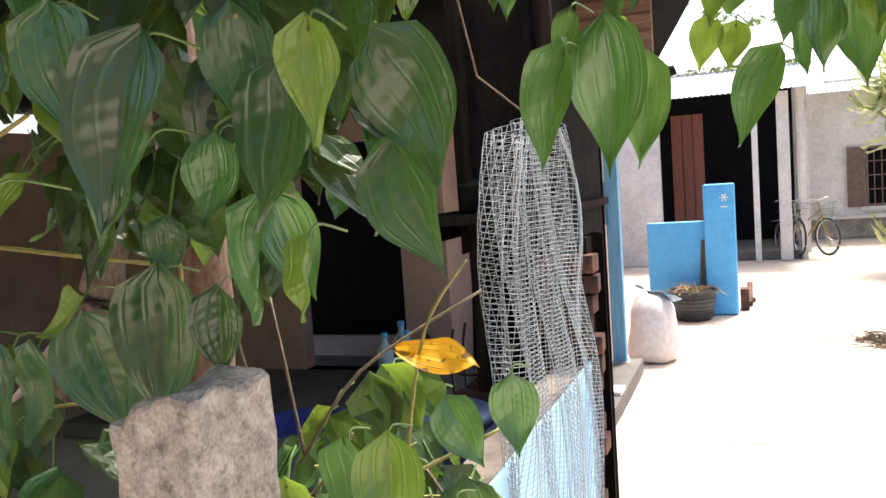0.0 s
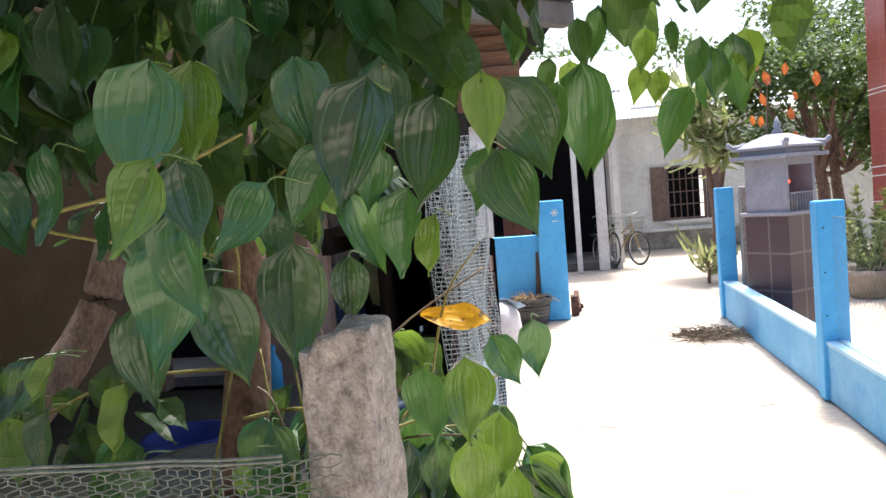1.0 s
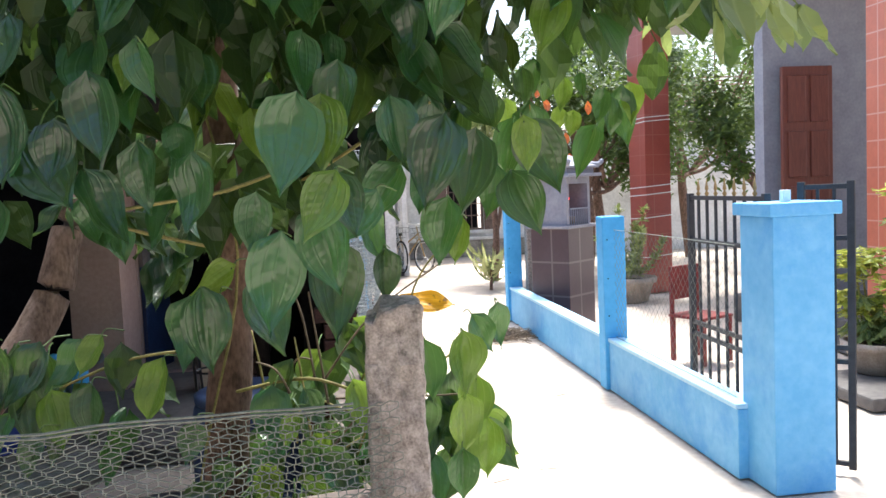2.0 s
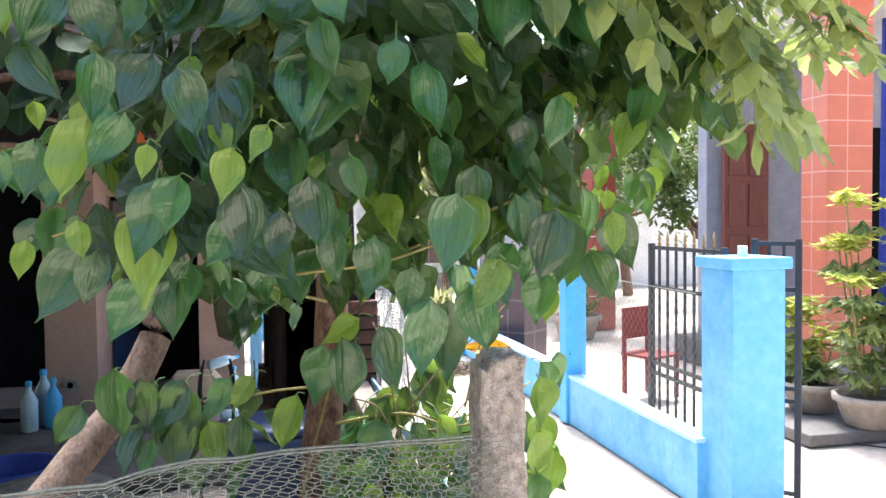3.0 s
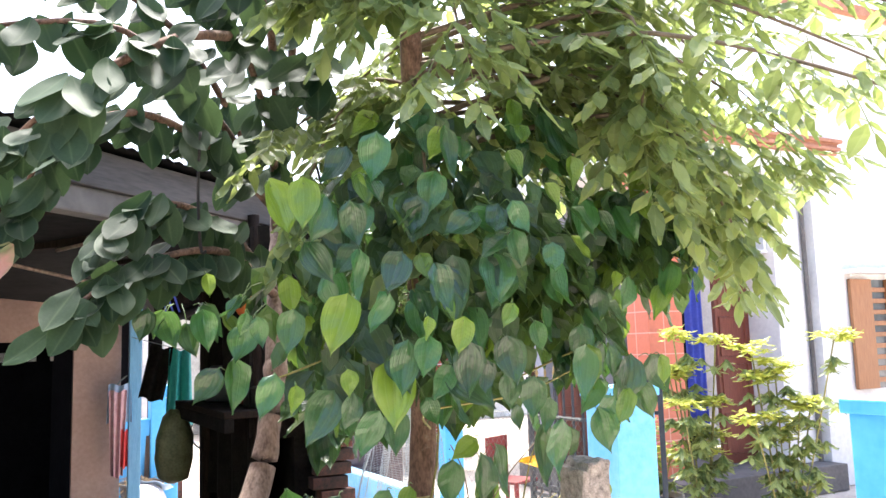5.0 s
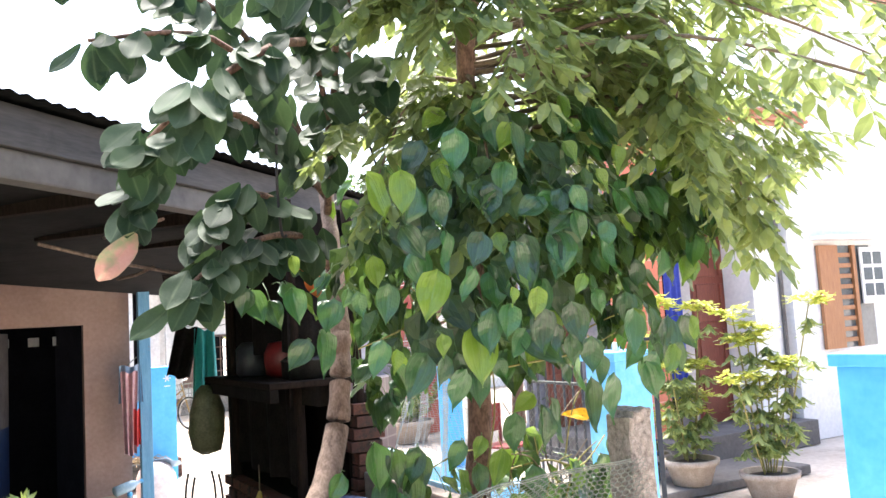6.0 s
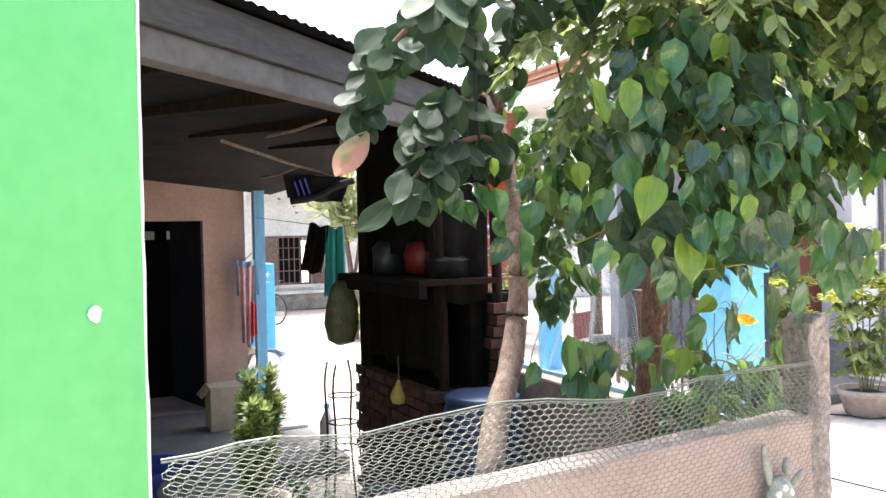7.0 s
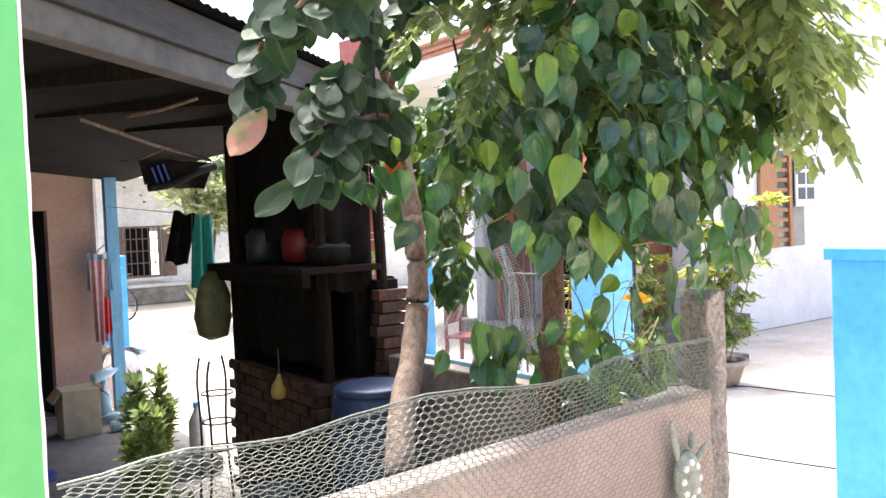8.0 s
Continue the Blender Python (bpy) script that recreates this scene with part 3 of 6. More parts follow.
# a turtle-shaped garden ornament on the fence wall
tm = fence_m @ pose(2.02, -0.045, 0.915, 90, 0, -8) @ Matrix.Diagonal((1.6, 1.6, 1.6, 1))
turtle = empty("turtle_ornament", tm, "grey green metal turtle ornament hung on the pink wall", "ornament")
bm = lathe(bmesh.new(), [(0.001, 0.022), (0.03, 0.019), (0.045, 0.008), (0.05, 0.0), (0.02, -0.004)], sides=18)
bm.transform(Matrix.Diagonal((0.85, 1.25, 1, 1)))
part("shell", bm, M_SHELL, turtle, "domed patterned shell", True)
for k in range(8):
    a = k * math.pi / 4
    bm = lathe(bmesh.new(), [(0.002, 0.003), (0.008, 0.002), (0.01, -0.002)], (0.024 * math.cos(a), 0.036 * math.sin(a), 0.017), 6)
    part("plate", bm, M_CHALK, turtle)
bm = lathe(bmesh.new(), [(0.002, 0.012), (0.012, 0.008), (0.014, 0), (0.004, -0.003)], sides=10)
bm.transform(pose(0.02, 0.078, 0) @ Matrix.Diagonal((0.8, 1.3, 1, 1)))
part("head", bm, M_SHELL, turtle, "", True)
for x, y, r, s in ((-0.035, 0.085, 12, 1.5), (0.05, 0.045, -50, 0.9), (-0.045, -0.05, 140, 0.8), (0.045, -0.055, -140, 0.8)):
    bm = lathe(bmesh.new(), [(0.002, 0.006), (0.012, 0.004), (0.014, 0), (0.003, -0.002)], sides=10)
    bm.transform(pose(x, y, 0, 0, 0, r) @ Matrix.Diagonal((0.8, 2.4 * s, 1, 1)))
    part("flipper", bm, M_SHELL, turtle, "", True)


# ---- lane side: low blue wall, posts, chain link, gate ----
wall = tagged(link("low_wall", boxed((1.775, 4.02, 0), (1.90, 10.0, 0.405), None, 0.006), M_LIGHTBLUE), "low pale blue painted wall beside the lane", "wall", kind="structure")
# top course set in a paler blue than the wall face
part("coping", boxed((1.765, 4.02, 0.405), (1.91, 10.0, 0.435), None, 0.006), M_PALEBLUE, wall, "paler blue top course")


def blue_post(y, h, w=0.165):
    bm = boxed((1.772 - 0.03, y - w / 2, 0), (1.772 + w, y + w / 2, h), None, 0.012)
    ob = tagged(link("fence_post", bm, M_BLUE), "square sky blue painted concrete fence post on the low wall", "post", "posts of the low wall")
    for z in (0.62, 0.93, 1.25):
        part("wire_hole", lathe(bmesh.new(), [(0.006, 0), (0.006, 0.004)], sides=8), M_SHADEBLACK, ob).matrix_local = pose(1.78, y - w / 2 - 0.0005, z, 90, 0, 0)
    return ob


blue_post(6.28, 1.44)
blue_post(10.05, 1.52)

bm = rough(boxed((2.0, 9.9, 0), (2.16, 10.06, 1.52), None, 0.01), 0.012, 9)
tagged(link("old_fence_post", bm, M_CONCRETE), "bare grey concrete post overgrown beside the blue post", "post")


def chain_link(p, q, z0, z1, cell=0.075, wire_r=0.0010):
    """Woven diamonds between two plan points."""
    bm = bmesh.new()
    p, q = Vector((*p, 0)), Vector((*q, 0))
    length, h = (q - p).length, z1 - z0
    d = (q - p).normalized()
    k = -h
    while k < length:
        for s in (1, -1):
            a, b = max(k, 0), min(k + h, length)
            za, zb = (z0 + a - k, z0 + b - k) if s > 0 else (z1 - (a - k), z1 - (b - k))
            tube(bm, [p + d * a + Vector((0, 0, za)), p + d * b + Vector((0, 0, zb))], wire_r, 3, False)
        k += cell
    for z in (z0, z1):
        tube(bm, [p + Vector((0, 0, z)), q + Vector((0, 0, z))], 0.0022, 4)
    return bm


fence = empty("chain_link_fence", Matrix.Identity(4), "thin grey chain link fencing above the low blue wall", "fence")
part("mesh_sheet", chain_link((1.84, 4.15), (1.84, 6.20), 0.44, 1.33), M_WIRE, fence)


def gate_post(x, y, turn, deep=False):
    ob = empty("gate_post", pose(x, y, 0, 0, 0, turn), "square blue painted gate pier with a flat cap", "gate pier", "gate piers")
    part("shaft", boxed((-0.175, -0.175, 0), (0.175, 0.175, 1.505), None, 0.008), M_BLUE if deep else M_LIGHTBLUE, ob)
    part("cap", boxed((-0.205, -0.205, 1.505), (0.205, 0.205, 1.575), None, 0.008), M_BLUE if deep else M_LIGHTBLUE, ob, "projecting cap")
    return ob


pier = gate_post(2.012, 3.905, 0)
bm = boxed((-0.022, -0.022, 1.575), (0.022, 0.022, 1.64), None, 0.004)
part("lamp_stub", bm, M_CHALK, pier, "short white plastic stub")
gate_post(1.935, 1.645, 0, True)


def gate_leaf(a, b, z0, z1, bars, label, spears=True):
    a, b = Vector((*a, 0)), Vector((*b, 0))
    d = (b - a).normalized()
    length = (b - a).length
    m = Matrix.Translation(a) @ Matrix.Rotation(math.atan2(d.y, d.x), 4, "Z")
    ob = empty("metal_gate", m, label, "gate")
    for x in (0.0, length):
        part("stile", boxed((x - 0.02, -0.02, z0), (x + 0.02, 0.02, z1), None, 0.003), M_BLACKIRON, ob)
    for z in (z0 + 0.03, z0 + 0.62, z0 + 0.70, z1 - 0.32, z1 - 0.03):
        part("rail", boxed((0.02, -0.012, z - 0.014), (length - 0.02, 0.012, z + 0.014), None, 0.002), M_BLACKIRON, ob)
    for k in range(1, bars + 1):
        x = length * k / (bars + 1)
        part("bar", boxed((x - 0.009, -0.008, z0 + 0.03), (x + 0.009, 0.008, z1 - 0.03), None, 0.001), M_BLACKIRON, ob)
        if spears:
            bm = lathe(bmesh.new(), [(0.006, 0), (0.016, 0.02), (0.006, 0.035), (0.013, 0.05), (0.001, 0.12)], (x, 0, z1 - 0.02), 8)
            part("spear", bm, M_BRONZE, ob, "", True)
    return ob


gate = gate_leaf((2.02, 4.12), (2.02, 5.12), 0.03, 1.62, 7, "black iron gate leaf with gilt spear tips, folded back")
for k in range(8):
    bm = lathe(bmesh.new(), [(0.012, 0), (0.03, 0.004), (0.03, 0.02), (0.012, 0.026)], sides=10)
    bm.transform(pose(0.03, -0.03, 0.55 + k * 0.115))
    part("insulator", bm, M_CHALK, gate, "white plastic disc")
gate_leaf((2.225, 4.10), (2.42, 3.93), 0.03, 1.675, 2, "narrow black iron gate panel standing open beside the pier", False)


# ---- pink house ----
def wall_with_door(name, x0, x1, y, thick, top, doors, mat, label):
    """A wall along x with openings (x0, x1, bottom, top)."""
    bm = bmesh.new()
    x = x0
    for a, b, lo, hi in doors:
        box(bm, (x, y, 0), (a, y + thick, top))
        box(bm, (a, y, hi), (b, y + thick, top))
        if lo > 0:
            box(bm, (a, y, 0), (b, y + thick, lo))
        x = b
    box(bm, (x, y, 0), (x1, y + thick, top))
    return tagged(link(name, bm, mat), label, "wall", kind="structure")


house_wall = wall_with_door("wall_front", -2.36, -1.03, 7.6, 0.16, 2.5, [(-2.25, -1.45, 0.12, 2.06)], M_PINK, "faded pink plastered house wall with a dark doorway")
wall_with_door("wall_wing", -6.5, -2.26, 7.0, 0.16, 2.5, [(-3.7, -2.68, 0.12, 2.15)], M_PINK, "faded pink plastered wing of the house")
tagged(link("wall_return", boxed((-2.30, 7.16, 0), (-2.26, 7.6, 2.5)), M_PINK), "short pink return wall beside the door", "wall", kind="structure")
tagged(link("wall_side", boxed((-0.16, 0, 0), (0, 7.3, 2.4), pose(-1.03, 7.76, 0, 0, 0, 13)), M_PINK), "pink side wall of the house facing the lane", "wall", kind="structure")
tagged(link("wall_yard_left", boxed((-6.66, 0.9, 0), (-6.5, 7.0, 2.5)), M_PINK), "faded pink plastered wall closing the yard", "wall", kind="structure")
tagged(link("wall_back", boxed((-6.5, 14.8, 0), (-2.7, 15.0, 3.0)), M_SHADEBLACK), "back wall of the house, near-black in place of shade", "wall", kind="structure")
tagged(link("wall_inner", boxed((-6.5, 9.3, 0), (-1.3, 9.4, 2.5)), M_SHADEBLACK), "inner wall behind the doorway, near-black in place of shade", "wall", kind="structure")
tagged(link("porch_floor", boxed((-4.8, 5.2, 0), (-0.75, 7.6, 0.12), None, 0.01), M_FASCIA), "grey cement porch step before the house", "floor", kind="structure")
door = empty("door_1", pose(-2.24, 7.68, 0.12, 0, 0, -14), "open house door, white above and dark blue below", "door", kind="structure")
# white panel set in fascia grey: the doorway's shade is in its colour
part("upper_panel", boxed((0.0, -0.02, 1.0), (0.04, 0.5, 1.90), None, 0.004), M_FASCIA, door, "white upper panel, greyed in place of shade")
part("lower_panel", boxed((0.0, -0.02, 0.0), (0.04, 0.5, 1.0), None, 0.004), M_BLUEPLASTIC, door, "dark blue lower panel")
for x, w in ((-2.12, 0.08), (-1.85, 0.11), (-1.60, 0.06)):
    bm = boxed((x, 9.26, 1.88), (x + w, 9.3, 1.98), None, 0.008)
    tagged(link("switch_box", bm, M_CHALK), "small white switch box on the dark inner wall", "switch", "switch boxes")
tagged(link("wall_room_side", boxed((-0.185, 0.01, 0), (-0.165, 1.7, 2.4), pose(-1.03, 7.76, 0, 0, 0, 13)), M_SHADEBLACK), "side of the room, near-black in place of shade", "wall", kind="structure")
bm = lathe(bmesh.new(), [(0.02, 0), (0.05, 0.0), (0.055, 0.03), (0.03, 0.035), (0.028, 0.0)], sides=14)
part("drain_pipe", bm, M_STONE, house_wall, "round drain pipe mouth").matrix_local = pose(-2.48, 6.999, 0.42, 90, 0, 0)

# roof over the porch: a slanting eave that runs across the corner
EAVE_A, EAVE_B = Vector((-4.6, 0.14, 2.75)), Vector((0.10, 4.18, 2.75))
ed = (EAVE_B - EAVE_A).normalized()
en = Vector((-ed.y, ed.x, 0))
eave_m = Matrix.Translation(EAVE_A) @ Matrix.Rotation(math.atan2(ed.y, ed.x), 4, "Z")
el = (EAVE_B - EAVE_A).length
roof = empty("porch_roof", eave_m, "sheet roof of the pink house, shade in its colour, with a grey fascia", "roof", kind="structure")
bm = bmesh.new()
n_w = int(el / 0.075)
top, bottom = [], []
for k in range(n_w * 2 + 1):
    x, z = k * el / (n_w * 2), 0.012 * (k % 2)
    top.append((bm.verts.new((x, -0.06, z + 0.02)), bm.verts.new((x, 0.7, 0.09 + z))))
    bottom.append((bm.verts.new((x, -0.06, z + 0.012)), bm.verts.new((x, 0.7, 0.082 + z))))
for s, f in ((top, 1), (bottom, -1)):
    for a, b in zip(s, s[1:]):
        bm.faces.new((a[0], b[0], b[1], a[1])[::f])
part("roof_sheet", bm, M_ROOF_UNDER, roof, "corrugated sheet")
part("fascia", boxed((0, 0.0, -0.16), (el, 0.05, 0.0), None, 0.006), M_DARKBOARD, roof, "dark weathered board under the sheet edge")
part("eave_beam", boxed((0, 0.02, -0.275), (el, 0.12, -0.162), None, 0.01), M_FASCIA, roof, "grey timber beam along the eave")
inv = eave_m.inverted()
bm = bmesh.new()
under = [(EAVE_A + en * 0.05, 2.60), (EAVE_B + en * 0.05, 2.60), (Vector((-0.72, 7.72, 0)), 2.33), (Vector((-1.6, 12.0, 0)), 2.9), (Vector((-6.6, 12.0, 0)), 2.9), (Vector((-6.6, 1.6, 0)), 2.5)]
low = [bm.verts.new(inv @ Vector((p.x, p.y, z))) for p, z in under]
high = [bm.verts.new(inv @ Vector((p.x, p.y, z + 0.12))) for p, z in under]
mid_low, mid_high = bm.verts.new(inv @ Vector((-3.0, 6.0, 2.45))), bm.verts.new(inv @ Vector((-3.0, 6.0, 2.60)))
for k in range(6):
    j = (k + 1) % 6
    bm.faces.new((low[j], low[k], mid_low))
    bm.faces.new((high[k], high[j], mid_high))
    bm.faces.new((low[k], low[j], high[j], high[k]))
part("soffit", bm, M_ROOF_UNDER, roof, "boarded soffit with its shade put into the colour")
for k in range(7):
    part("rafter", boxed((0.5 + k * 0.85, 0.1, -0.24), (0.56 + k * 0.85, 1.6, -0.17), None, 0.004), M_SHADEWOOD, roof)

for p, q in (((-1.753, 3.6, 2.43), (-1.518, 3.2, 2.48)), ((-2.104, 3.0, 2.33), (-1.216, 3.9, 2.235)), ((-1.561, 4.5, 2.27), (-1.389, 4.2, 2.32))):
    bm = tube(bmesh.new(), [p, ((p[0] + q[0]) / 2, (p[1] + q[1]) / 2, (p[2] + q[2]) / 2 - 0.012), q], 0.009, 6)
    bm.transform(inv)
    part("batten", bm, M_PALEBARK, roof, "pale bamboo rod under the roof", True)

pole = empty("porch_pole", pose(-0.92, 7.45, 0, 0, 0, 0), "blue painted square porch post with peeling paint", "post")
part("shaft", boxed((-0.055, -0.05, 0.0), (0.055, 0.05, 2.36), None, 0.006), M_BLUEWOOD, pole)
part("footing", boxed((-0.08, -0.075, 0), (0.08, 0.075, 0.13), None, 0.012), M_CONCRETE, pole, "cement footing")

bag = empty("hanging_clothes", pose(-1.06, 7.40, 1.64), "bundle of blue, pink and red clothes hung on the porch post", "clothes")
part("blue_cloth", fold(bmesh.new(), 0.20, 0.36, 0.03, 2.5, pose(0, 0, 0), taper=-0.1), M_CLOTHBLUE, bag, "washed blue cloth")
part("pink_cloth", fold(bmesh.new(), 0.16, 0.78, 0.03, 2.5, pose(-0.02, -0.05, -0.06), taper=0.35), M_CLOTHPINK, bag, "dusty pink cloth")
part("red_cloth", fold(bmesh.new(), 0.06, 0.34, 0.02, 1.5, pose(0.04, -0.07, -0.42)), M_CLOTHRED, bag, "red cloth strip")
part("hook", tube(bmesh.new(), [(0.07, 0.05, 0.08), (0.0, 0, 0.03), (-0.02, 0, 0)], 0.006, 6), M_WIRE, bag)

# sack, tub, blue walls and bricks by the lane
sack = empty("sack", pose(-0.72, 8.1, 0), "full white woven sack leaning by the blue post", "sack")
bm = lathe(bmesh.new(), [(0.10, 0.0), (0.20, 0.01), (0.225, 0.10), (0.215, 0.30), (0.19, 0.46), (0.15, 0.56), (0.06, 0.60)], sides=24)
rough(bm, 0.03, 9)
part("bag", bm, M_SACK, sack, "", True)
bm = fold(bmesh.new(), 0.42, 0.16, 0.025, 2, pose(0.03, -0.03, 0.64, 62, 10, -25))
part("flap", bm, M_SACKBLUE, sack, "folded blue striped mouth", True)
tub = empty("tub", pose(-0.50, 10.25, 0), "black plastic tub full of dry stalks beside the blue wall", "tub")
bm = lathe(bmesh.new(), [(0.17, 0), (0.21, 0.02), (0.235, 0.15), (0.25, 0.30), (0.275, 0.31), (0.275, 0.335), (0.24, 0.335), (0.225, 0.2)], sides=24)
part("body", bm, M_BLACKPLASTIC, tub, "", True)
for k in range(5):
    part("rib", lathe(bmesh.new(), [(0.222 + k * 0.006, 0.06 + k * 0.045), (0.228 + k * 0.006, 0.066 + k * 0.045), (0.224 + k * 0.006, 0.072 + k * 0.045)], sides=24), M_BLACKPLASTIC, tub)
bm = bmesh.new()
for k in range(70):
    a, r, u = random.uniform(0, 6.28), random.uniform(0, 0.2), random.uniform(0, 6.28)
    p = Vector((r * math.cos(a), r * math.sin(a), random.uniform(0.28, 0.36)))
    tube(bm, [p, p + Vector((math.cos(u) * 0.13, math.sin(u) * 0.13, random.uniform(-0.02, 0.08))), p + Vector((math.cos(u) * 0.24, math.sin(u) * 0.24, random.uniform(-0.1, 0.06)))], 0.004, 4)
part("dry_stalks", bm, M_STRAW, tub, "dry straw-coloured stalks")

blue_wall = tagged(link("blue_end_wall", boxed((-0.36, 10.48, 0), (-0.015, 10.80, 1.515), None, 0.02), M_BLUE), "tall bright blue painted wall end beside the lane", "wall", kind="structure")
for a, b in ((0, 0.05), (60, 0.045), (120, 0.05)):
    bm = boxed((-b, -0.001, -0.006), (b, 0.001, 0.006), pose(-0.13, 10.478, 1.36, 0, a, 0))
    part("chalk_stroke", bm, M_CHALK, blue_wall)
bm = boxed((-0.13 - 0.04, 10.477, 1.25), (-0.13 + 0.04, 10.479, 1.262))
part("chalk_stroke", bm, M_CHALK, blue_wall)
tagged(link("blue_low_wall", boxed((-1.02, 10.58, 0), (-0.36, 10.74, 1.09), None, 0.012), M_BLUE), "lower bright blue painted wall behind the tub", "wall", kind="structure")
tagged(link("leaning_plank", boxed((-0.03, -0.012, 0), (0.03, 0.012, 1.0), pose(-0.42, 10.50, 0, -6, 3, 0), 0.003), M_OLDWOOD), "weathered plank leaning on the blue wall", "plank")
for k in range(3):
    bm = rough(boxed((-0.05, -0.1, 0), (0.05, 0.1, 0.06 + 0.19 * (k == 0)), None, 0.006), 0.004, 20)
    ob = tagged(link("clay_brick", bm, M_BRICK), "old red clay brick lying by the lane", "brick", "loose bricks")
    ob.matrix_world = pose(0.05 + 0.02 * k, 10.9 + 0.28 * k, 0, 0, 0, 10 * k)
bm = bmesh.new()
box(bm, (0.06, 11.3, 0), (0.14, 13.0, 0.05), None, 0.008)
tagged(link("kerb", bm, M_BRICK), "low red brick edging beside the lane", "kerb", kind="structure")


# ---- outdoor kitchen shed ----
shed = empty("kitchen_shed", Matrix.Identity(4), "lean-to kitchen of bricks and boards, soot and shade in its black", "shed")
bm = bmesh.new()
part("back_wall", boxed((-0.60, 3.35, 0), (-0.52, 4.6, 2.5)), M_SOOTSHADE, shed, "board wall, soot and shade in its black")
part("end_wall", boxed((-0.85, 4.55, 0), (-0.52, 4.62, 2.5)), M_SOOTSHADE, shed)
for x, y in ((-0.80, 3.36), (-0.84, 4.53), (-0.47, 3.28), (-0.62, 4.56)):
    bm = tube(bmesh.new(), smooth_path([(x, y, 0), (x + 0.02, y, 1.2), (x - 0.01, y + 0.01, 2.62)], 4), 0.032, 8)
    part("post", bm, M_SHADEWOOD, shed, "crooked timber post, soot and shade in its colour", True)
part("shelf", boxed((-1.0, 3.2, 1.565), (-0.50, 4.65, 1.60), None, 0.006), M_SHADEWOOD, shed, "sagging dark shelf board")
part("shelf_beam", boxed((-1.0, 3.2, 1.495), (-0.95, 4.65, 1.565), None, 0.006), M_SOOTSHADE, shed)
# near-black screens hung to stand for the shed's inner shade
part("curtain", fold(bmesh.new(), 1.15, 0.56, 0.03, 3, pose(-0.80, 3.92, 1.58, 0, 0, 90)), M_SOOTSHADE, shed, "cloth screen, soot and shade in its black")
part("upper_screen", fold(bmesh.new(), 1.15, 0.80, 0.05, 2, pose(-0.78, 3.95, 2.55, 0, 0, 90)), M_SOOTSHADE, shed, "black tarpaulin under the roof")
part("side_screen", fold(bmesh.new(), 0.22, 1.5, 0.03, 1.5, pose(-0.43, 3.36, 1.5)), M_SOOTSHADE, shed, "black tarpaulin beside the stove")
part("front_screen", fold(bmesh.new(), 0.36, 1.1, 0.03, 2, pose(-0.66, 3.33, 2.55)), M_SOOTSHADE, shed, "black tarpaulin under the roof")

# things of the kitchen
for name, mat, at, prof, label, cat in (
    ("red_pot", M_RED, (-0.72, 3.75, 1.60), [(0.06, 0), (0.12, 0.02), (0.13, 0.14), (0.10, 0.21), (0.02, 0.22)], "red plastic basin on the kitchen shelf", "basin"),
    ("cooking_pot", M_DARKPOT, (-0.72, 3.42, 1.60), [(0.10, 0), (0.13, 0.01), (0.13, 0.10), (0.14, 0.105), (0.10, 0.13), (0.02, 0.14)], "dull aluminium cooking pot on the shelf", "pot"),
    ("dark_jar", M_BLACKPLASTIC, (-0.80, 4.15, 1.60), [(0.09, 0), (0.11, 0.02), (0.11, 0.18), (0.07, 0.22)], "sooty dark jar on the kitchen shelf", "jar"),
):
    ob = tagged(link(name, lathe(bmesh.new(), prof, sides=24), mat, smooth=True), label, cat)
    ob.location = at
barrel = empty("barrel", pose(-0.80, 2.85, 0), "dark blue plastic barrel before the brick stove", "barrel")
part("body", lathe(bmesh.new(), [(0.18, 0), (0.205, 0.02), (0.215, 0.3), (0.215, 0.86), (0.205, 0.94), (0.19, 0.97)], sides=28), M_BLUEPLASTIC, barrel, "", True)
for z in (0.30, 0.62):
    part("hoop", lathe(bmesh.new(), [(0.214, z - 0.02), (0.224, z - 0.008), (0.224, z + 0.008), (0.214, z + 0.02)], sides=28), M_BLUEPLASTIC, barrel, "", True)
part("lid", lathe(bmesh.new(), [(0.196, 0.965), (0.20, 0.975), (0.20, 0.995), (0.18, 1.005), (0.02, 1.0)], sides=28), M_BLUEPLASTIC, barrel, "", True)
gourd = empty("gourd", pose(-0.905, 3.77, 0.86), "small yellow dried gourd hung on the stove front", "gourd")
part("fruit", lathe(bmesh.new(), [(0.002, -0.065), (0.04, -0.055), (0.055, -0.02), (0.045, 0.02), (0.02, 0.06), (0.008, 0.09)], sides=16), M_YELLOW, gourd, "", True)
part("string", tube(bmesh.new(), [(0, 0, 0.08), (0.002, 0, 0.16), (0.0, 0, 0.24)], 0.004, 5), M_WOODTWIG, gourd)
bundle = tagged(link("plastic_bag", rough(lathe(bmesh.new(), [(0.02, 0.24), (0.07, 0.2), (0.11, 0.08), (0.12, -0.05), (0.09, -0.16), (0.02, -0.21)], sides=18), 0.03, 8), M_BAGGREEN, smooth=True), "olive plastic bag hung from the shelf end", "bag")
bundle.location = (-1.03, 4.50, 1.30)
teal = empty("teal_bag", pose(-0.93, 4.9, 1.93), "teal plastic bags hung under the shelf end", "bag")
part("bag", fold(bmesh.new(), 0.14, 0.52, 0.03, 2, pose(0, 0, 0), taper=-0.3), M_TEAL, teal)
part("dark_cloth", fold(bmesh.new(), 0.16, 0.36, 0.02, 2, pose(-0.11, 0.02, 0.02, 0, 12, 0)), M_SOOTSHADE, teal, "dark cloth")
part("line", tube(bmesh.new(), [(-0.03, 2.5, 0.15), (0, 0, 0.0), (0.06, -0.36, 0.02)], 0.003, 4), M_WIRE, teal)
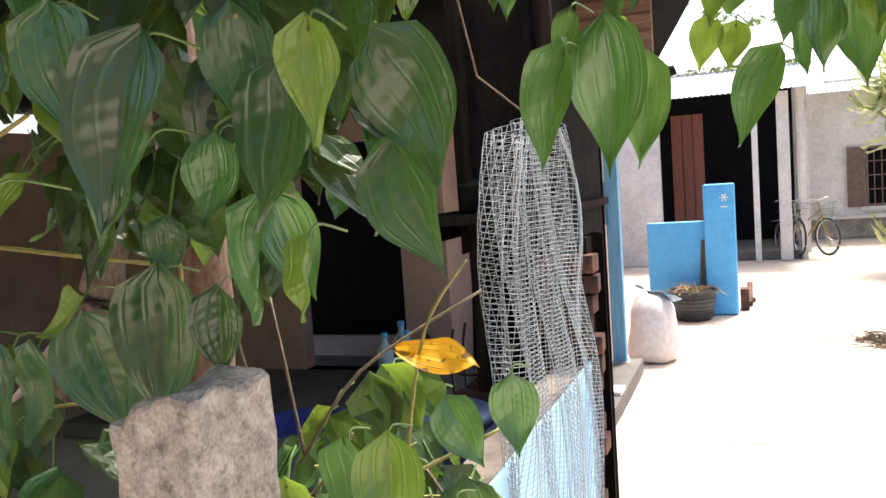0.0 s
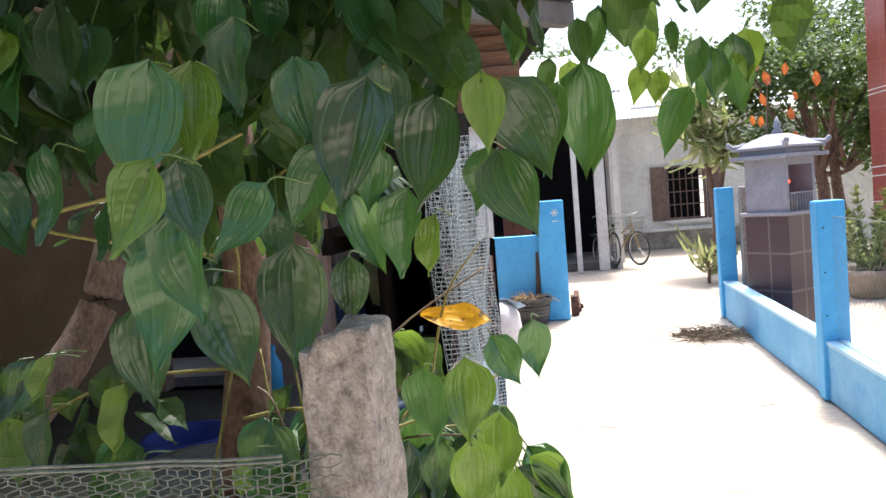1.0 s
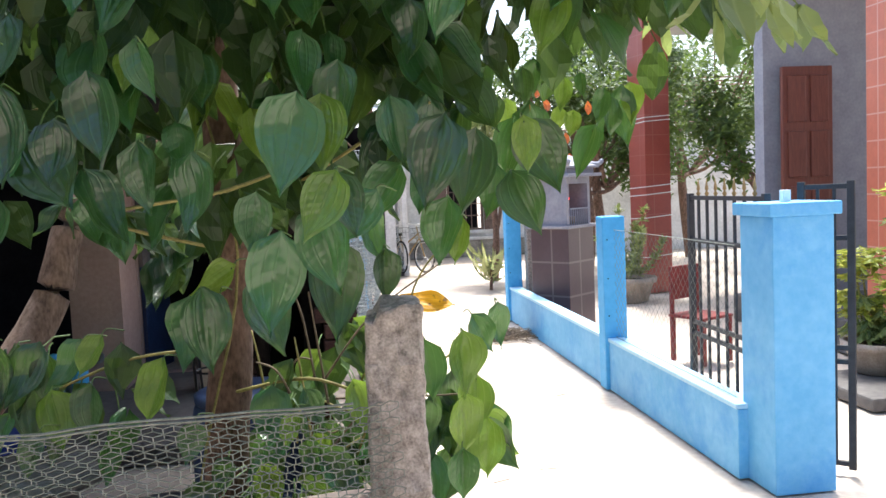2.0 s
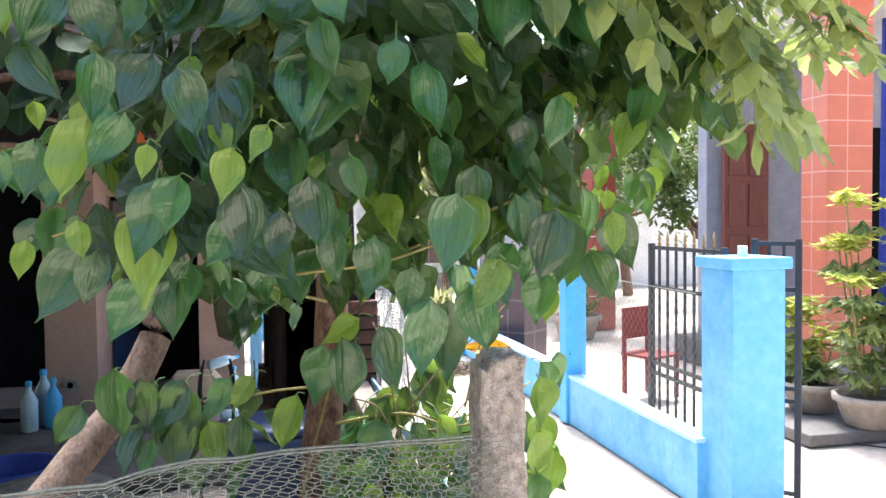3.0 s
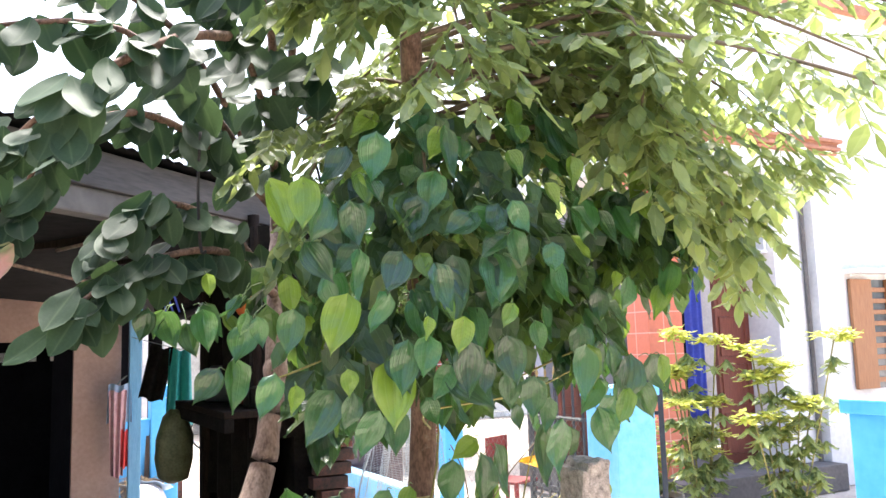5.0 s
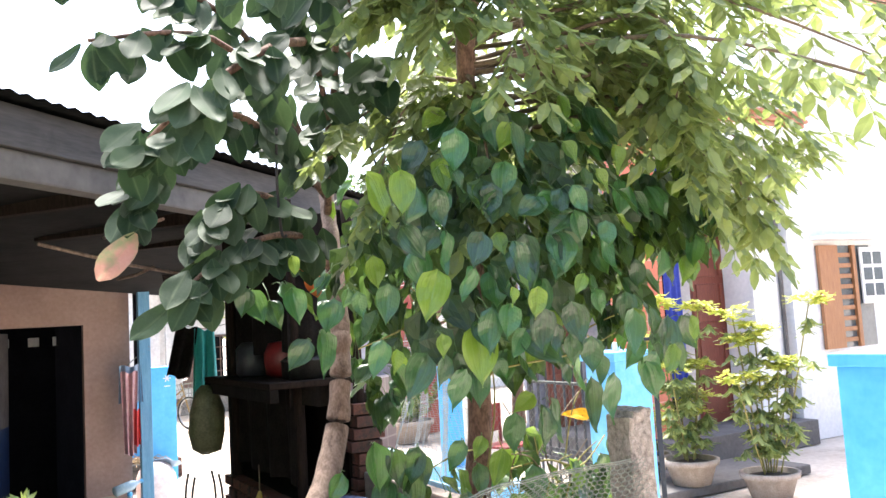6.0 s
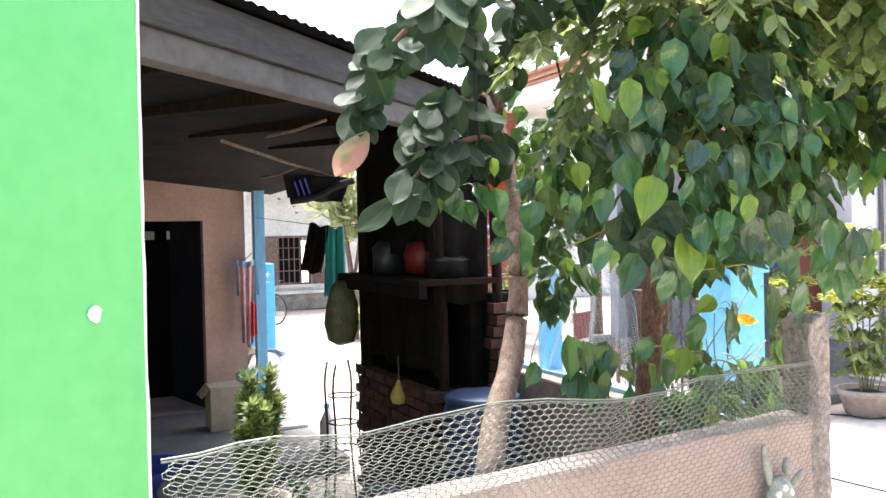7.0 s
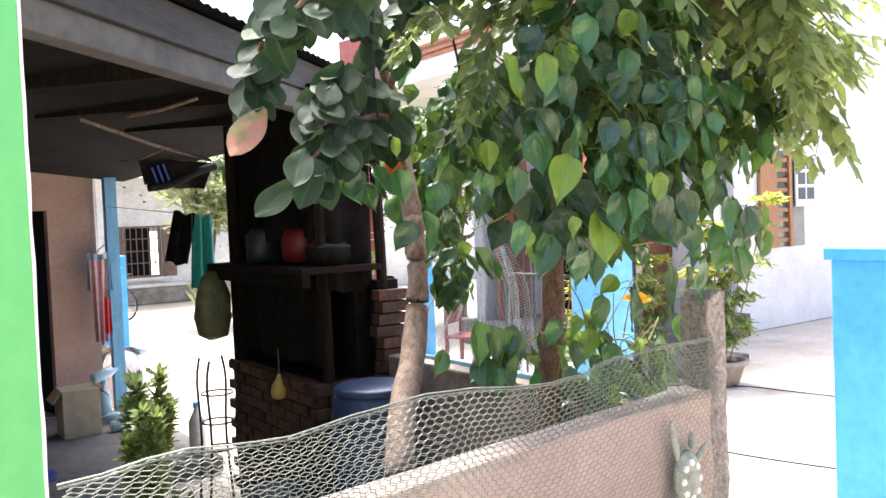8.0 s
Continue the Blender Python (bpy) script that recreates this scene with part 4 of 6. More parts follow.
rack = empty("wire_rack", pose(-1.12, 4.15, 0), "rusty black wire plant rack by the kitchen", "rack")
for x, y in ((-0.09, 0), (0.09, 0), (-0.09, 0.18), (0.09, 0.18)):
    part("leg", tube(bmesh.new(), smooth_path([(x * 1.3, y, 0), (x * 0.9, y, 0.5), (x * 1.05, y, 0.86), (x * 0.8, y, 1.02)], 3), 0.008, 6), M_BLACKIRON, rack)
for z in (0.45, 0.62, 0.80):
    part("hoop", tube(bmesh.new(), [(0.10 * math.cos(a * math.pi / 6), 0.09 + 0.10 * math.sin(a * math.pi / 6), z) for a in range(13)], 0.006, 5), M_BLACKIRON, rack)

board = part("eave_board", boxed((-0.66, 4.16, 2.10), (-0.20, 4.19, 2.72), None, 0.004), M_BROWNBOARD, shed, "brown ribbed board under the eave end")
for k in range(8):
    part("rib", boxed((-0.66, 4.145, 2.12 + k * 0.075), (-0.20, 4.16, 2.16 + k * 0.075), None, 0.004), M_BROWNBOARD, board)
tarp = empty("rolled_tarpaulin", pose(-0.62, 6.35, 2.42, 0, 6, 0), "dark blue striped tarpaulin sagging under the eave", "tarpaulin")
part("sheet", fold(bmesh.new(), 0.66, 0.24, 0.05, 1.5, pose(0, 0, 0.02), taper=0.25), M_SOOTSHADE, tarp, "near-black plastic sheet", True)
for k in range(3):
    part("stripe", boxed((-0.24 + 0.05 * k, -0.062, -0.17 + 0.02 * k), (-0.225 + 0.05 * k, -0.055, 0.02), pose(0, 0, 0, 0, -24, 0)), M_CURTAIN, tarp, "blue stripe")
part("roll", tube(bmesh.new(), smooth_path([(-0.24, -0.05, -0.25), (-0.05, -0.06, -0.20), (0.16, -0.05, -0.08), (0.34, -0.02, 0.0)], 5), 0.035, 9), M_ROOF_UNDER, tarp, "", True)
part("rope", tube(bmesh.new(), [(-0.25, 0, 0.0), (-0.27, 0.05, 0.2), (-0.3, 0.1, 0.35)], 0.006, 5), M_WIRE, tarp)

# fishing net and blue sheet beside the kitchen
net = empty("fishing_net", Matrix.Identity(4), "grey fishing net hung in folds beside the kitchen", "net")


def net_place(u, v):
    """Gathered where it hangs, spread below, and draped over the wall."""
    spread = 0.34 + 0.66 * min(1.0, (1 - v) * 1.35) ** 0.7
    warp = noise.noise_vector((u * 3.1, v * 2.3, 7.0))
    y = 2.56 + (u - 0.5) * 1.12 * spread + 0.10 * warp.y + 0.03 * math.sin(v * 7)
    fall = 0.07 * max(0.0, v - 0.42)
    x = -0.325 + (0.03 * math.sin(u * 23 + v * 4) + 0.02 * math.sin(u * 51 + v * 9)) * (0.5 + 0.8 * v) - fall
    return Vector((max(x, -0.347) if v < 0.4 else x, y, 0.62 + 1.24 * v + 0.10 * warp.z))


bm = bmesh.new()
for k in range(81):
    tube(bm, [net_place(k / 80, j / 30) for j in range(31)], 0.0009, 3, False)
for k in range(91):
    tube(bm, [net_place(j / 60, k / 90) for j in range(61)], 0.0009, 3, False)
part("netting", bm, M_NET, net)
part("edge_rope", tube(bmesh.new(), [net_place(0.995, k / 20) for k in range(21)], 0.005, 5), M_NET, net)
part("hanging_cord", tube(bmesh.new(), [net_place(0.5, 1.0), (-0.47, 2.5, 1.98), (-0.52, 2.45, 2.3)], 0.003, 5), M_WOODTWIG, net)


# ---- far house with bicycles ----
wall_with_door("wall_far_house", -3.0, 5.2, 20.2, 0.2, 3.4, [(2.46, 3.36, 0.66, 1.94)], M_OLDWHITE, "weathered whitewashed house wall with a barred window")
tagged(link("plinth", boxed((0.9, 20.08, 0), (5.2, 20.2, 0.42), None, 0.02), M_STONE), "grey rubble stone plinth of the far house", "plinth", kind="structure")
tagged(link("window_ledge", boxed((0.95, 20.0, 0.42), (5.2, 20.2, 0.50), None, 0.01), M_OLDWHITE), "pale ledge along the far house", "ledge", kind="structure")
win = empty("window_1", pose(2.46, 20.2, 0.66), "barred window with open brown shutters", "window", kind="structure")
part("window_frame", box(box(box(boxed((0, -0.03, 0), (0.05, 0.1, 1.28)), (0.85, -0.03, 0), (0.90, 0.1, 1.28)), (0.05, -0.03, 1.23), (0.85, 0.1, 1.28)), (0.05, -0.03, 0), (0.85, 0.1, 0.05)), M_SHUTTER, win)
for k in range(5):
    part("bar", boxed((0.16 + 0.145 * k, 0, 0.05), (0.18 + 0.145 * k, 0.02, 1.23)), M_SHUTTER, win)
for z in (0.35, 0.65, 0.95):
    part("cross_bar", boxed((0.05, -0.005, z), (0.85, 0.025, z + 0.025)), M_SHUTTER, win)
for x in (-0.36, 0.92):
    sh = part("shutter", boxed((x, -0.06, 0.0), (x + 0.34, -0.02, 1.28), None, 0.004), M_SHUTTER, win)
    for z in (0.08, 0.5, 0.92):
        part("panel", boxed((x + 0.05, -0.068, z), (x + 0.29, -0.058, z + 0.3), None, 0.006), M_SHUTTER, sh)
part("shade_black", boxed((0, 0.9, -0.2), (0.9, 0.95, 1.5)), M_SHADEBLACK, win)
part("window_sill", boxed((-0.1, -0.1, -0.07), (1.0, 0.0, 0.0), None, 0.008), M_OLDWHITE, win)
tagged(link("wall_porch_side", boxed((1.0, 17.5, 0), (1.2, 20.2, 3.4)), M_OLDWHITE), "whitewashed return wall of the far house", "wall", kind="structure")
tagged(link("wall_porch_back", boxed((-4.5, 18.9, 0), (1.0, 19.0, 3.4)), M_SHADEBLACK), "near-black wall in place of the far front room's shade", "wall", kind="structure")
tagged(link("wall_porch_left", boxed((-4.6, 15.8, 0), (-1.35, 16.0, 3.4)), M_OLDWHITE), "whitewashed front wall of the far house", "wall", kind="structure")
far_door = empty("door_2", pose(-1.3, 17.2, 0), "dark red wooden folding door of the far house", "door", kind="structure")
for k in range(3):
    part("leaf", boxed((0.05 + 0.2 * k, 0.05 * (k % 2), 0.05), (0.24 + 0.2 * k, 0.05 * (k % 2) + 0.04, 2.75), None, 0.005), M_DOORWOOD, far_door)
tagged(link("porch_step", boxed((-1.3, 16.3, 0), (1.0, 18.9, 0.15), None, 0.01), M_FASCIA), "grey cement floor of the far porch", "floor", kind="structure")
for x, y, w, h in ((0.25, 15.95, 0.10, 2.95), (0.72, 16.2, 0.20, 2.95), (1.02, 16.3, 0.10, 2.95)):
    tagged(link("porch_column", boxed((x - w / 2, y - w / 2, 0), (x + w / 2, y + w / 2, h), None, 0.008), M_OLDWHITE), "slim pale grey porch column", "column", "columns of the far porch")


def corrugated(name, x0, x1, y0, z0, y1, z1, mat, label, step=0.09, amp=0.02):
    bm = bmesh.new()
    n = int((x1 - x0) / step) * 2
    rows = []
    for s in (0, -0.012):
        rows.append([(bm.verts.new((x0 + (x1 - x0) * k / n, y0, z0 + amp * (k % 2) + s)), bm.verts.new((x0 + (x1 - x0) * k / n, y1, z1 + amp * (k % 2) + s))) for k in range(n + 1)])
    for s, r in enumerate(rows):
        for a, b in zip(r, r[1:]):
            bm.faces.new((a[0], b[0], b[1], a[1]) if s == 0 else (a[1], b[1], b[0], a[0]))
    for k in range(n):
        bm.faces.new((rows[0][k][0], rows[1][k][0], rows[1][k + 1][0], rows[0][k + 1][0]))
    return tagged(link(name, bm, mat), label, "roof", kind="structure")


corrugated("roof_far_porch", -4.8, 1.35, 15.6, 2.95, 17.6, 3.55, M_SHEET, "white corrugated porch roof of the far house")
corrugated("roof_far_upper", -4.8, 1.6, 17.4, 3.62, 20.4, 4.75, M_SHEET, "upper white corrugated roof of the far house")
corrugated("roof_far_wing", 1.3, 5.6, 19.6, 3.1, 23.5, 4.6, M_SHEET, "white corrugated roof over the window wing")


def bicycle(x, y, turn, label, frame_mat):
    ob = empty("bicycle", pose(x, y, 0, 0, -6, turn), label, "bicycle", "parked bicycles")
    for wx in (-0.52, 0.52):
        wheel = part("wheel", bmesh.new(), M_RUBBER, ob)
        bm = bmesh.new()
        ring = [(wx + 0.315 * math.cos(a * math.pi / 14), 0, 0.33 + 0.315 * math.sin(a * math.pi / 14)) for a in range(29)]
        part("tyre", tube(bm, ring, 0.018, 6), M_RUBBER, wheel)
        ring = [(wx + 0.29 * math.cos(a * math.pi / 14), 0, 0.33 + 0.29 * math.sin(a * math.pi / 14)) for a in range(29)]
        part("rim", tube(bmesh.new(), ring, 0.011, 6), M_CHROME, wheel)
        bm = bmesh.new()
        for k in range(16):
            a = k * math.pi / 8
            tube(bm, [(wx, 0.02 * (-1) ** k, 0.33), (wx + 0.29 * math.cos(a), 0, 0.33 + 0.29 * math.sin(a))], 0.0018, 3)
        part("spokes", bm, M_CHROME, wheel)
    bm = bmesh.new()
    for a, b in (((-0.52, 0, 0.33), (-0.12, 0, 0.30)), ((-0.12, 0, 0.30), (-0.22, 0, 0.82)), ((-0.52, 0, 0.33), (-0.20, 0, 0.72)), ((-0.12, 0, 0.30), (0.40, 0, 0.70)), ((-0.18, 0, 0.58), (0.38, 0, 0.80)), ((0.52, 0, 0.33), (0.36, 0, 0.95))):
        tube(bm, [a, b], 0.016, 6)
    part("frame", bm, frame_mat, ob)
    part("saddle", rough(boxed((-0.35, -0.08, 0.82), (-0.10, 0.08, 0.88), None, 0.025), 0.01, 9), M_RUBBER, ob)
    part("handlebar", tube(bmesh.new(), [(0.22, -0.28, 1.0), (0.34, -0.2, 1.03), (0.36, 0, 0.98), (0.34, 0.2, 1.03), (0.22, 0.28, 1.0)], 0.012, 6), M_CHROME, ob)
    bm = bmesh.new()
    for z in (0.62, 0.72, 0.82, 0.92):
        w = 0.10 + (z - 0.62) * 0.2
        tube(bm, [(0.5 - w, -w, z), (0.5 + w, -w, z), (0.5 + w, w, z), (0.5 - w, w, z), (0.5 - w, -w, z)], 0.005, 4)
    for k in range(12):
        a = k * math.pi / 6
        tube(bm, [(0.5 + 0.10 * math.cos(a), 0.10 * math.sin(a), 0.62), (0.5 + 0.18 * math.cos(a), 0.18 * math.sin(a), 0.92)], 0.004, 4)
    part("basket", bm, M_WIRE, ob)
    part("carrier", boxed((-0.75, -0.07, 0.68), (-0.38, 0.07, 0.70), None, 0.004), M_CHROME, ob)
    part("kickstand", tube(bmesh.new(), [(-0.3, 0.03, 0.3), (-0.35, 0.16, 0.0)], 0.009, 5), M_CHROME, ob)
    return ob


bicycle(0.80, 16.75, -74, "grey city bicycle with a wire basket by the far porch", M_CHROME)
bicycle(1.12, 16.55, -58, "pale yellow city bicycle with a wire basket by the far porch", M_BRONZE)


# ---- spirit shrine ----
shrine = empty("garden_shrine", pose(2.30, 9.35, 0, 0, 0, 40), "grey garden shrine house on a dark tiled pedestal", "shrine")
part("pedestal", boxed((-0.27, -0.27, 0), (0.27, 0.27, 1.20), None, 0.006), M_PEDESTAL, shrine, "dark plum tiled pedestal")
part("slab", boxed((-0.31, -0.31, 1.20), (0.31, 0.31, 1.235), None, 0.006), M_GREYPAINT, shrine)
bm = bmesh.new()
box(bm, (-0.25, -0.25, 1.235), (-0.20, 0.25, 1.80))
box(bm, (0.20, -0.25, 1.235), (0.25, 0.25, 1.80))
box(bm, (-0.20, 0.20, 1.235), (0.20, 0.25, 1.80))
box(bm, (-0.20, -0.25, 1.72), (0.20, -0.2, 1.80))
part("body", bm, M_GREYPAINT, shrine, "open-fronted grey body")
part("niche_back", boxed((-0.2, 0.1, 1.235), (0.2, 0.2, 1.72)), M_DOORWOOD, shrine, "dark red niche")
part("eave", boxed((-0.36, -0.36, 1.80), (0.36, 0.36, 1.84), None, 0.01), M_SHRINEGREY, shrine)
part("frieze", boxed((-0.29, -0.29, 1.84), (0.29, 0.29, 1.90), None, 0.01), M_SHRINEGREY, shrine)
part("upper_eave", boxed((-0.34, -0.34, 1.90), (0.34, 0.34, 1.93), None, 0.01), M_SHRINEGREY, shrine)
bm = bmesh.new()
q = [bm.verts.new((x, y, 1.93)) for x, y in ((-0.33, -0.33), (0.33, -0.33), (0.33, 0.33), (-0.33, 0.33))]
q2 = [bm.verts.new((x, y, 2.06)) for x, y in ((-0.10, -0.08), (0.10, -0.08), (0.10, 0.08), (-0.10, 0.08))]
for k in range(4):
    bm.faces.new((q[k], q[(k + 1) % 4], q2[(k + 1) % 4], q2[k]))
bm.faces.new(q2)
part("roof", bm, M_SHRINEGREY, shrine, "curved pale roof")
for x, y in ((-0.33, -0.33), (0.33, -0.33), (0.33, 0.33), (-0.33, 0.33)):
    part("corner_horn", tube(bmesh.new(), smooth_path([(x * 0.7, y * 0.7, 1.96), (x, y, 1.945), (x * 1.12, y * 1.12, 2.0)], 3), [0.03] * 6 + [0.012], 6), M_SHRINEGREY, shrine)
part("finial", lathe(bmesh.new(), [(0.05, 2.05), (0.06, 2.09), (0.03, 2.12), (0.045, 2.15), (0.004, 2.25)], sides=12), M_SHRINEGREY, shrine, "", True)
part("altar_lamp", lathe(bmesh.new(), [(0.002, 1.52), (0.02, 1.535), (0.02, 1.555), (0.002, 1.57)], (0.0, -0.1, 0), 10), M_GLOW, shrine, "small glowing red lamp")
part("incense_bowl", lathe(bmesh.new(), [(0.03, 1.235), (0.055, 1.26), (0.06, 1.32), (0.05, 1.33)], (0.02, -0.12, 0), 14), M_BRONZE, shrine, "", True)
for k in range(9):
    x = -0.18 + k * 0.045
    part("baluster", boxed((x - 0.006, -0.262, 1.235), (x + 0.006, -0.25, 1.42)), M_SHRINEGREY, shrine)
part("handrail", boxed((-0.2, -0.266, 1.42), (0.2, -0.248, 1.435)), M_SHRINEGREY, shrine)


# ---- tiled column, villa ----
def wrapped_column(x, y, w, h, mat, label, turn=0):
    ob = empty("porch_column", pose(x, y, 0, 0, 0, turn), label, "column")
    part("shaft", boxed((-w / 2, -w / 2, 0), (w / 2, w / 2, h), None, 0.006), mat, ob)
    return ob


red = wrapped_column(4.45, 11.9, 0.44, 5.0, M_REDTILE, "tall brick-red tiled column with wire tied round it", 12)
for z in (0.55, 1.15, 1.5, 1.62, 2.6, 2.66):
    part("tie_wire", tube(bmesh.new(), [(-0.226, -0.226, z), (0.226, -0.226, z + 0.03), (0.226, 0.226, z), (-0.226, 0.226, z - 0.02), (-0.226, -0.226, z)], 0.007, 4), M_CHALK, red)

villa = empty("villa", Matrix.Identity(4), "white two-storey villa with coral tiled columns and wooden doors", "house")
part("porch_floor", boxed((4.3, 6.15, 0), (7.33, 9.0, 0.32), None, 0.01), M_FASCIA, villa, "grey porch floor")
col = part("column", boxed((4.62, 6.55, 0.32), (5.14, 6.95, 4.0), None, 0.006), M_ORANGETILE, villa, "coral orange tiled column")
part("corner_column", boxed((6.72, 6.5, 0.32), (7.32, 7.0, 4.0), None, 0.008), M_WHITE, villa, "white corner column")
part("drain_pipe", tube(bmesh.new(), [(7.24, 6.46, 0.3), (7.24, 6.46, 4.0)], 0.03, 8), M_FASCIA, villa)
part("slab", boxed((4.4, 6.3, 4.0), (7.75, 12.4, 4.3), None, 0.01), M_WHITE, villa, "white balcony slab")
for k, (d, z) in enumerate(((0.04, 4.3), (0.08, 4.36), (0.05, 4.42), (0.1, 4.46))):
    part("cornice", boxed((4.4 - d, 6.3 - d, z), (7.75 + d, 12.4 + d, z + 0.05), None, 0.008), M_CORNICE, villa, "terracotta cornice strip")
wallb = part("porch_back_wall", boxed((4.5, 8.6, 0.32), (12.0, 8.8, 4.0)), M_GREYPAINT, villa, "shaded grey green back wall")
part("side_wing", boxed((7.335, 6.37, 0), (14.0, 6.62, 6.4)), M_WHITE, villa, "bright white wall of the wing")
part("upper_wall", boxed((5.0, 8.2, 4.52), (7.4, 8.4, 7.2)), M_WHITE, villa, "bright white upper wall")
part("parapet", boxed((7.2, 6.27, 6.4), (14.0, 6.7, 6.55), None, 0.01), M_CORNICE, villa)
for x0, x1, y in ((6.15, 7.10, 7.02), (4.62, 5.22, 8.40)):
    d = part("door", boxed((x0, y, 0.32), (x1, y + 0.06, 2.92), None, 0.006), M_DOORWOOD, villa, "red brown wooden door leaf with raised panels")
    n = 4
    for r in range(4):
        for c in range(2):
            w = (x1 - x0 - 0.15) / 2
            bx = x0 + 0.05 + c * (w + 0.05)
            part("panel", boxed((bx, y - 0.018, 0.44 + r * 0.62), (bx + w, y + 0.005, 0.96 + r * 0.62), None, 0.014), M_DOORWOOD, d)
part("doorway_shade", boxed((6.0, 8.55, 0.32), (7.2, 8.58, 2.92)), M_SHADEBLACK, villa, "near-black sheet in place of the doorway's shade")
for x, w in ((4.88, 0.24), (5.80, 0.28)):
    part("curtain", fold(bmesh.new(), w, 3.2, 0.035, 2.5, pose(x, 7.05, 3.9)), M_CURTAIN, villa, "deep blue curtain", True)
cab = part("wall_cabinet", boxed((6.02, 7.0, 3.0), (6.70, 7.05, 3.62)), M_WHITE, villa, "white wall cabinet over the door")
part("cabinet_frame", box(box(box(boxed((6.0, 6.6, 3.0), (6.72, 7.0, 3.04)), (6.0, 6.6, 3.58), (6.72, 7.0, 3.62)), (6.66, 6.6, 3.04), (6.70, 6.64, 3.58)), (6.0, 6.6, 3.04), (6.04, 6.64, 3.58)), M_WHITE, cab)
part("bottle", lathe(bmesh.new(), [(0.05, 3.04), (0.055, 3.06), (0.055, 3.24), (0.02, 3.3), (0.02, 3.33)], (6.42, 6.8, 0), 12), M_BOTTLE, cab, "blue plastic bottle", True)
win2 = part("window", boxed((7.9, 6.36, 1.2), (9.1, 6.37, 2.65)), M_GLASS, villa, "wooden shuttered window")
for x0, x1, mat in ((7.88, 8.30, M_WINDOWWOOD), (8.62, 8.70, M_WINDOWWOOD)):
    part("shutter", boxed((x0, 6.30, 1.2), (x1, 6.35, 2.65), None, 0.006), mat, win2)
for k in range(9):
    part("louvre", boxed((8.32, 6.32, 1.28 + k * 0.15), (8.6, 6.355, 1.34 + k * 0.15)), M_WINDOWWOOD, win2)
fr = part("casement", boxed((8.80, 6.30, 1.80), (9.34, 6.33, 2.62), None, 0.006), M_WHITE, win2, "white casement with arched panes")
for r in range(3):
    for c in range(2):
        part("pane", boxed((8.85 + c * 0.24, 6.295, 1.91 + r * 0.23), (9.05 + c * 0.24, 6.301, 2.09 + r * 0.23), None, 0.004), M_GLASS, fr)
part("awning", boxed((7.8, 6.12, 2.72), (9.3, 6.37, 2.78), None, 0.006), M_WHITE, win2)
tagged(link("planter_ledge", boxed((3.3, 5.0, 0), (5.6, 5.9, 0.10), None, 0.02), M_FASCIA), "low grey cement ledge under the potted plants", "ledge", kind="structure")

# unseen wall added behind the viewer to cut low sky light
tagged(link("sky_blocker_wall", boxed((-18, -6.3, 0), (18, -6.0, 5.2)), M_MUDWALL), "unseen brown grey wall added to block low sky light", "wall", kind="structure")

# boundary behind: wall and roofs of neighbours
tagged(link("wall_yard_back", boxed((4.8, 19.0, 0), (14.0, 19.2, 2.0)), M_OLDWHITE), "pale wall at the back of the yard", "wall", kind="structure")
nb = empty("neighbour_house", pose(8.6, 21.5, 0), "neighbouring house with a faded clay tile roof", "house")
part("wall", boxed((-3, 0, 0), (4, 4, 3.0)), M_OLDWHITE, nb)
bm = bmesh.new()
for r in range(14):
    for c in range(34):
        box(bm, (-3.2 + c * 0.22, -0.3 + r * 0.16, 3.0 + r * 0.13), (-3.0 + c * 0.22, -0.1 + r * 0.16, 3.03 + r * 0.13))
part("roof", bm, M_ROOFTILE, nb, "rows of faded clay tiles")


# ---- trees and vine ----
def limb(bm, pts, r0, r1, sides=8, steps=6, knots=0.0):
    path = smooth_path(pts, steps)
    n = len(path) - 1
    radii = [r0 + (r1 - r0) * k / n + knots * noise.noise(path[k] * 14) for k in range(n + 1)]
    return tube(bm, path, radii, sides)


rng = random.Random(7)


def jitter(s):
    return Vector((rng.uniform(-s, s), rng.uniform(-s, s), rng.uniform(-s, s)))


# broad-leaved tree with the bent trunk
broad = empty("broad_leaved_tree", pose(-1.5, 1.75, 0), "small tree with a bent grey trunk and broad dark leaves", "tree")
to_broad = broad.matrix_world.inverted()
bm = limb(bmesh.new(), [(-1.60, 1.40, 0), (-1.58, 1.42, 0.5), (-1.50, 1.50, 0.95), (-1.38, 1.65, 1.16), (-1.25, 1.77, 1.32), (-1.16, 1.86, 1.5), (-1.13, 1.89, 1.63), (-1.08, 1.98, 1.83), (-1.04, 2.10, 2.05), (-0.99, 2.26, 2.29), (-0.95, 2.40, 2.55)], 0.058, 0.033, 12, 6, 0.006)
for x, y, z, r in ((-1.083, 1.975, 1.82, 0.046), (-1.048, 2.075, 2.01, 0.042)):
    tube(bm, [(x - 0.02, y - 0.04, z - 0.06), (x, y, z), (x + 0.02, y + 0.04, z + 0.06)], [0.03, r, 0.03], 12)
bm.transform(to_broad)
part("trunk", bm, M_PALEBARK, broad, "", True)
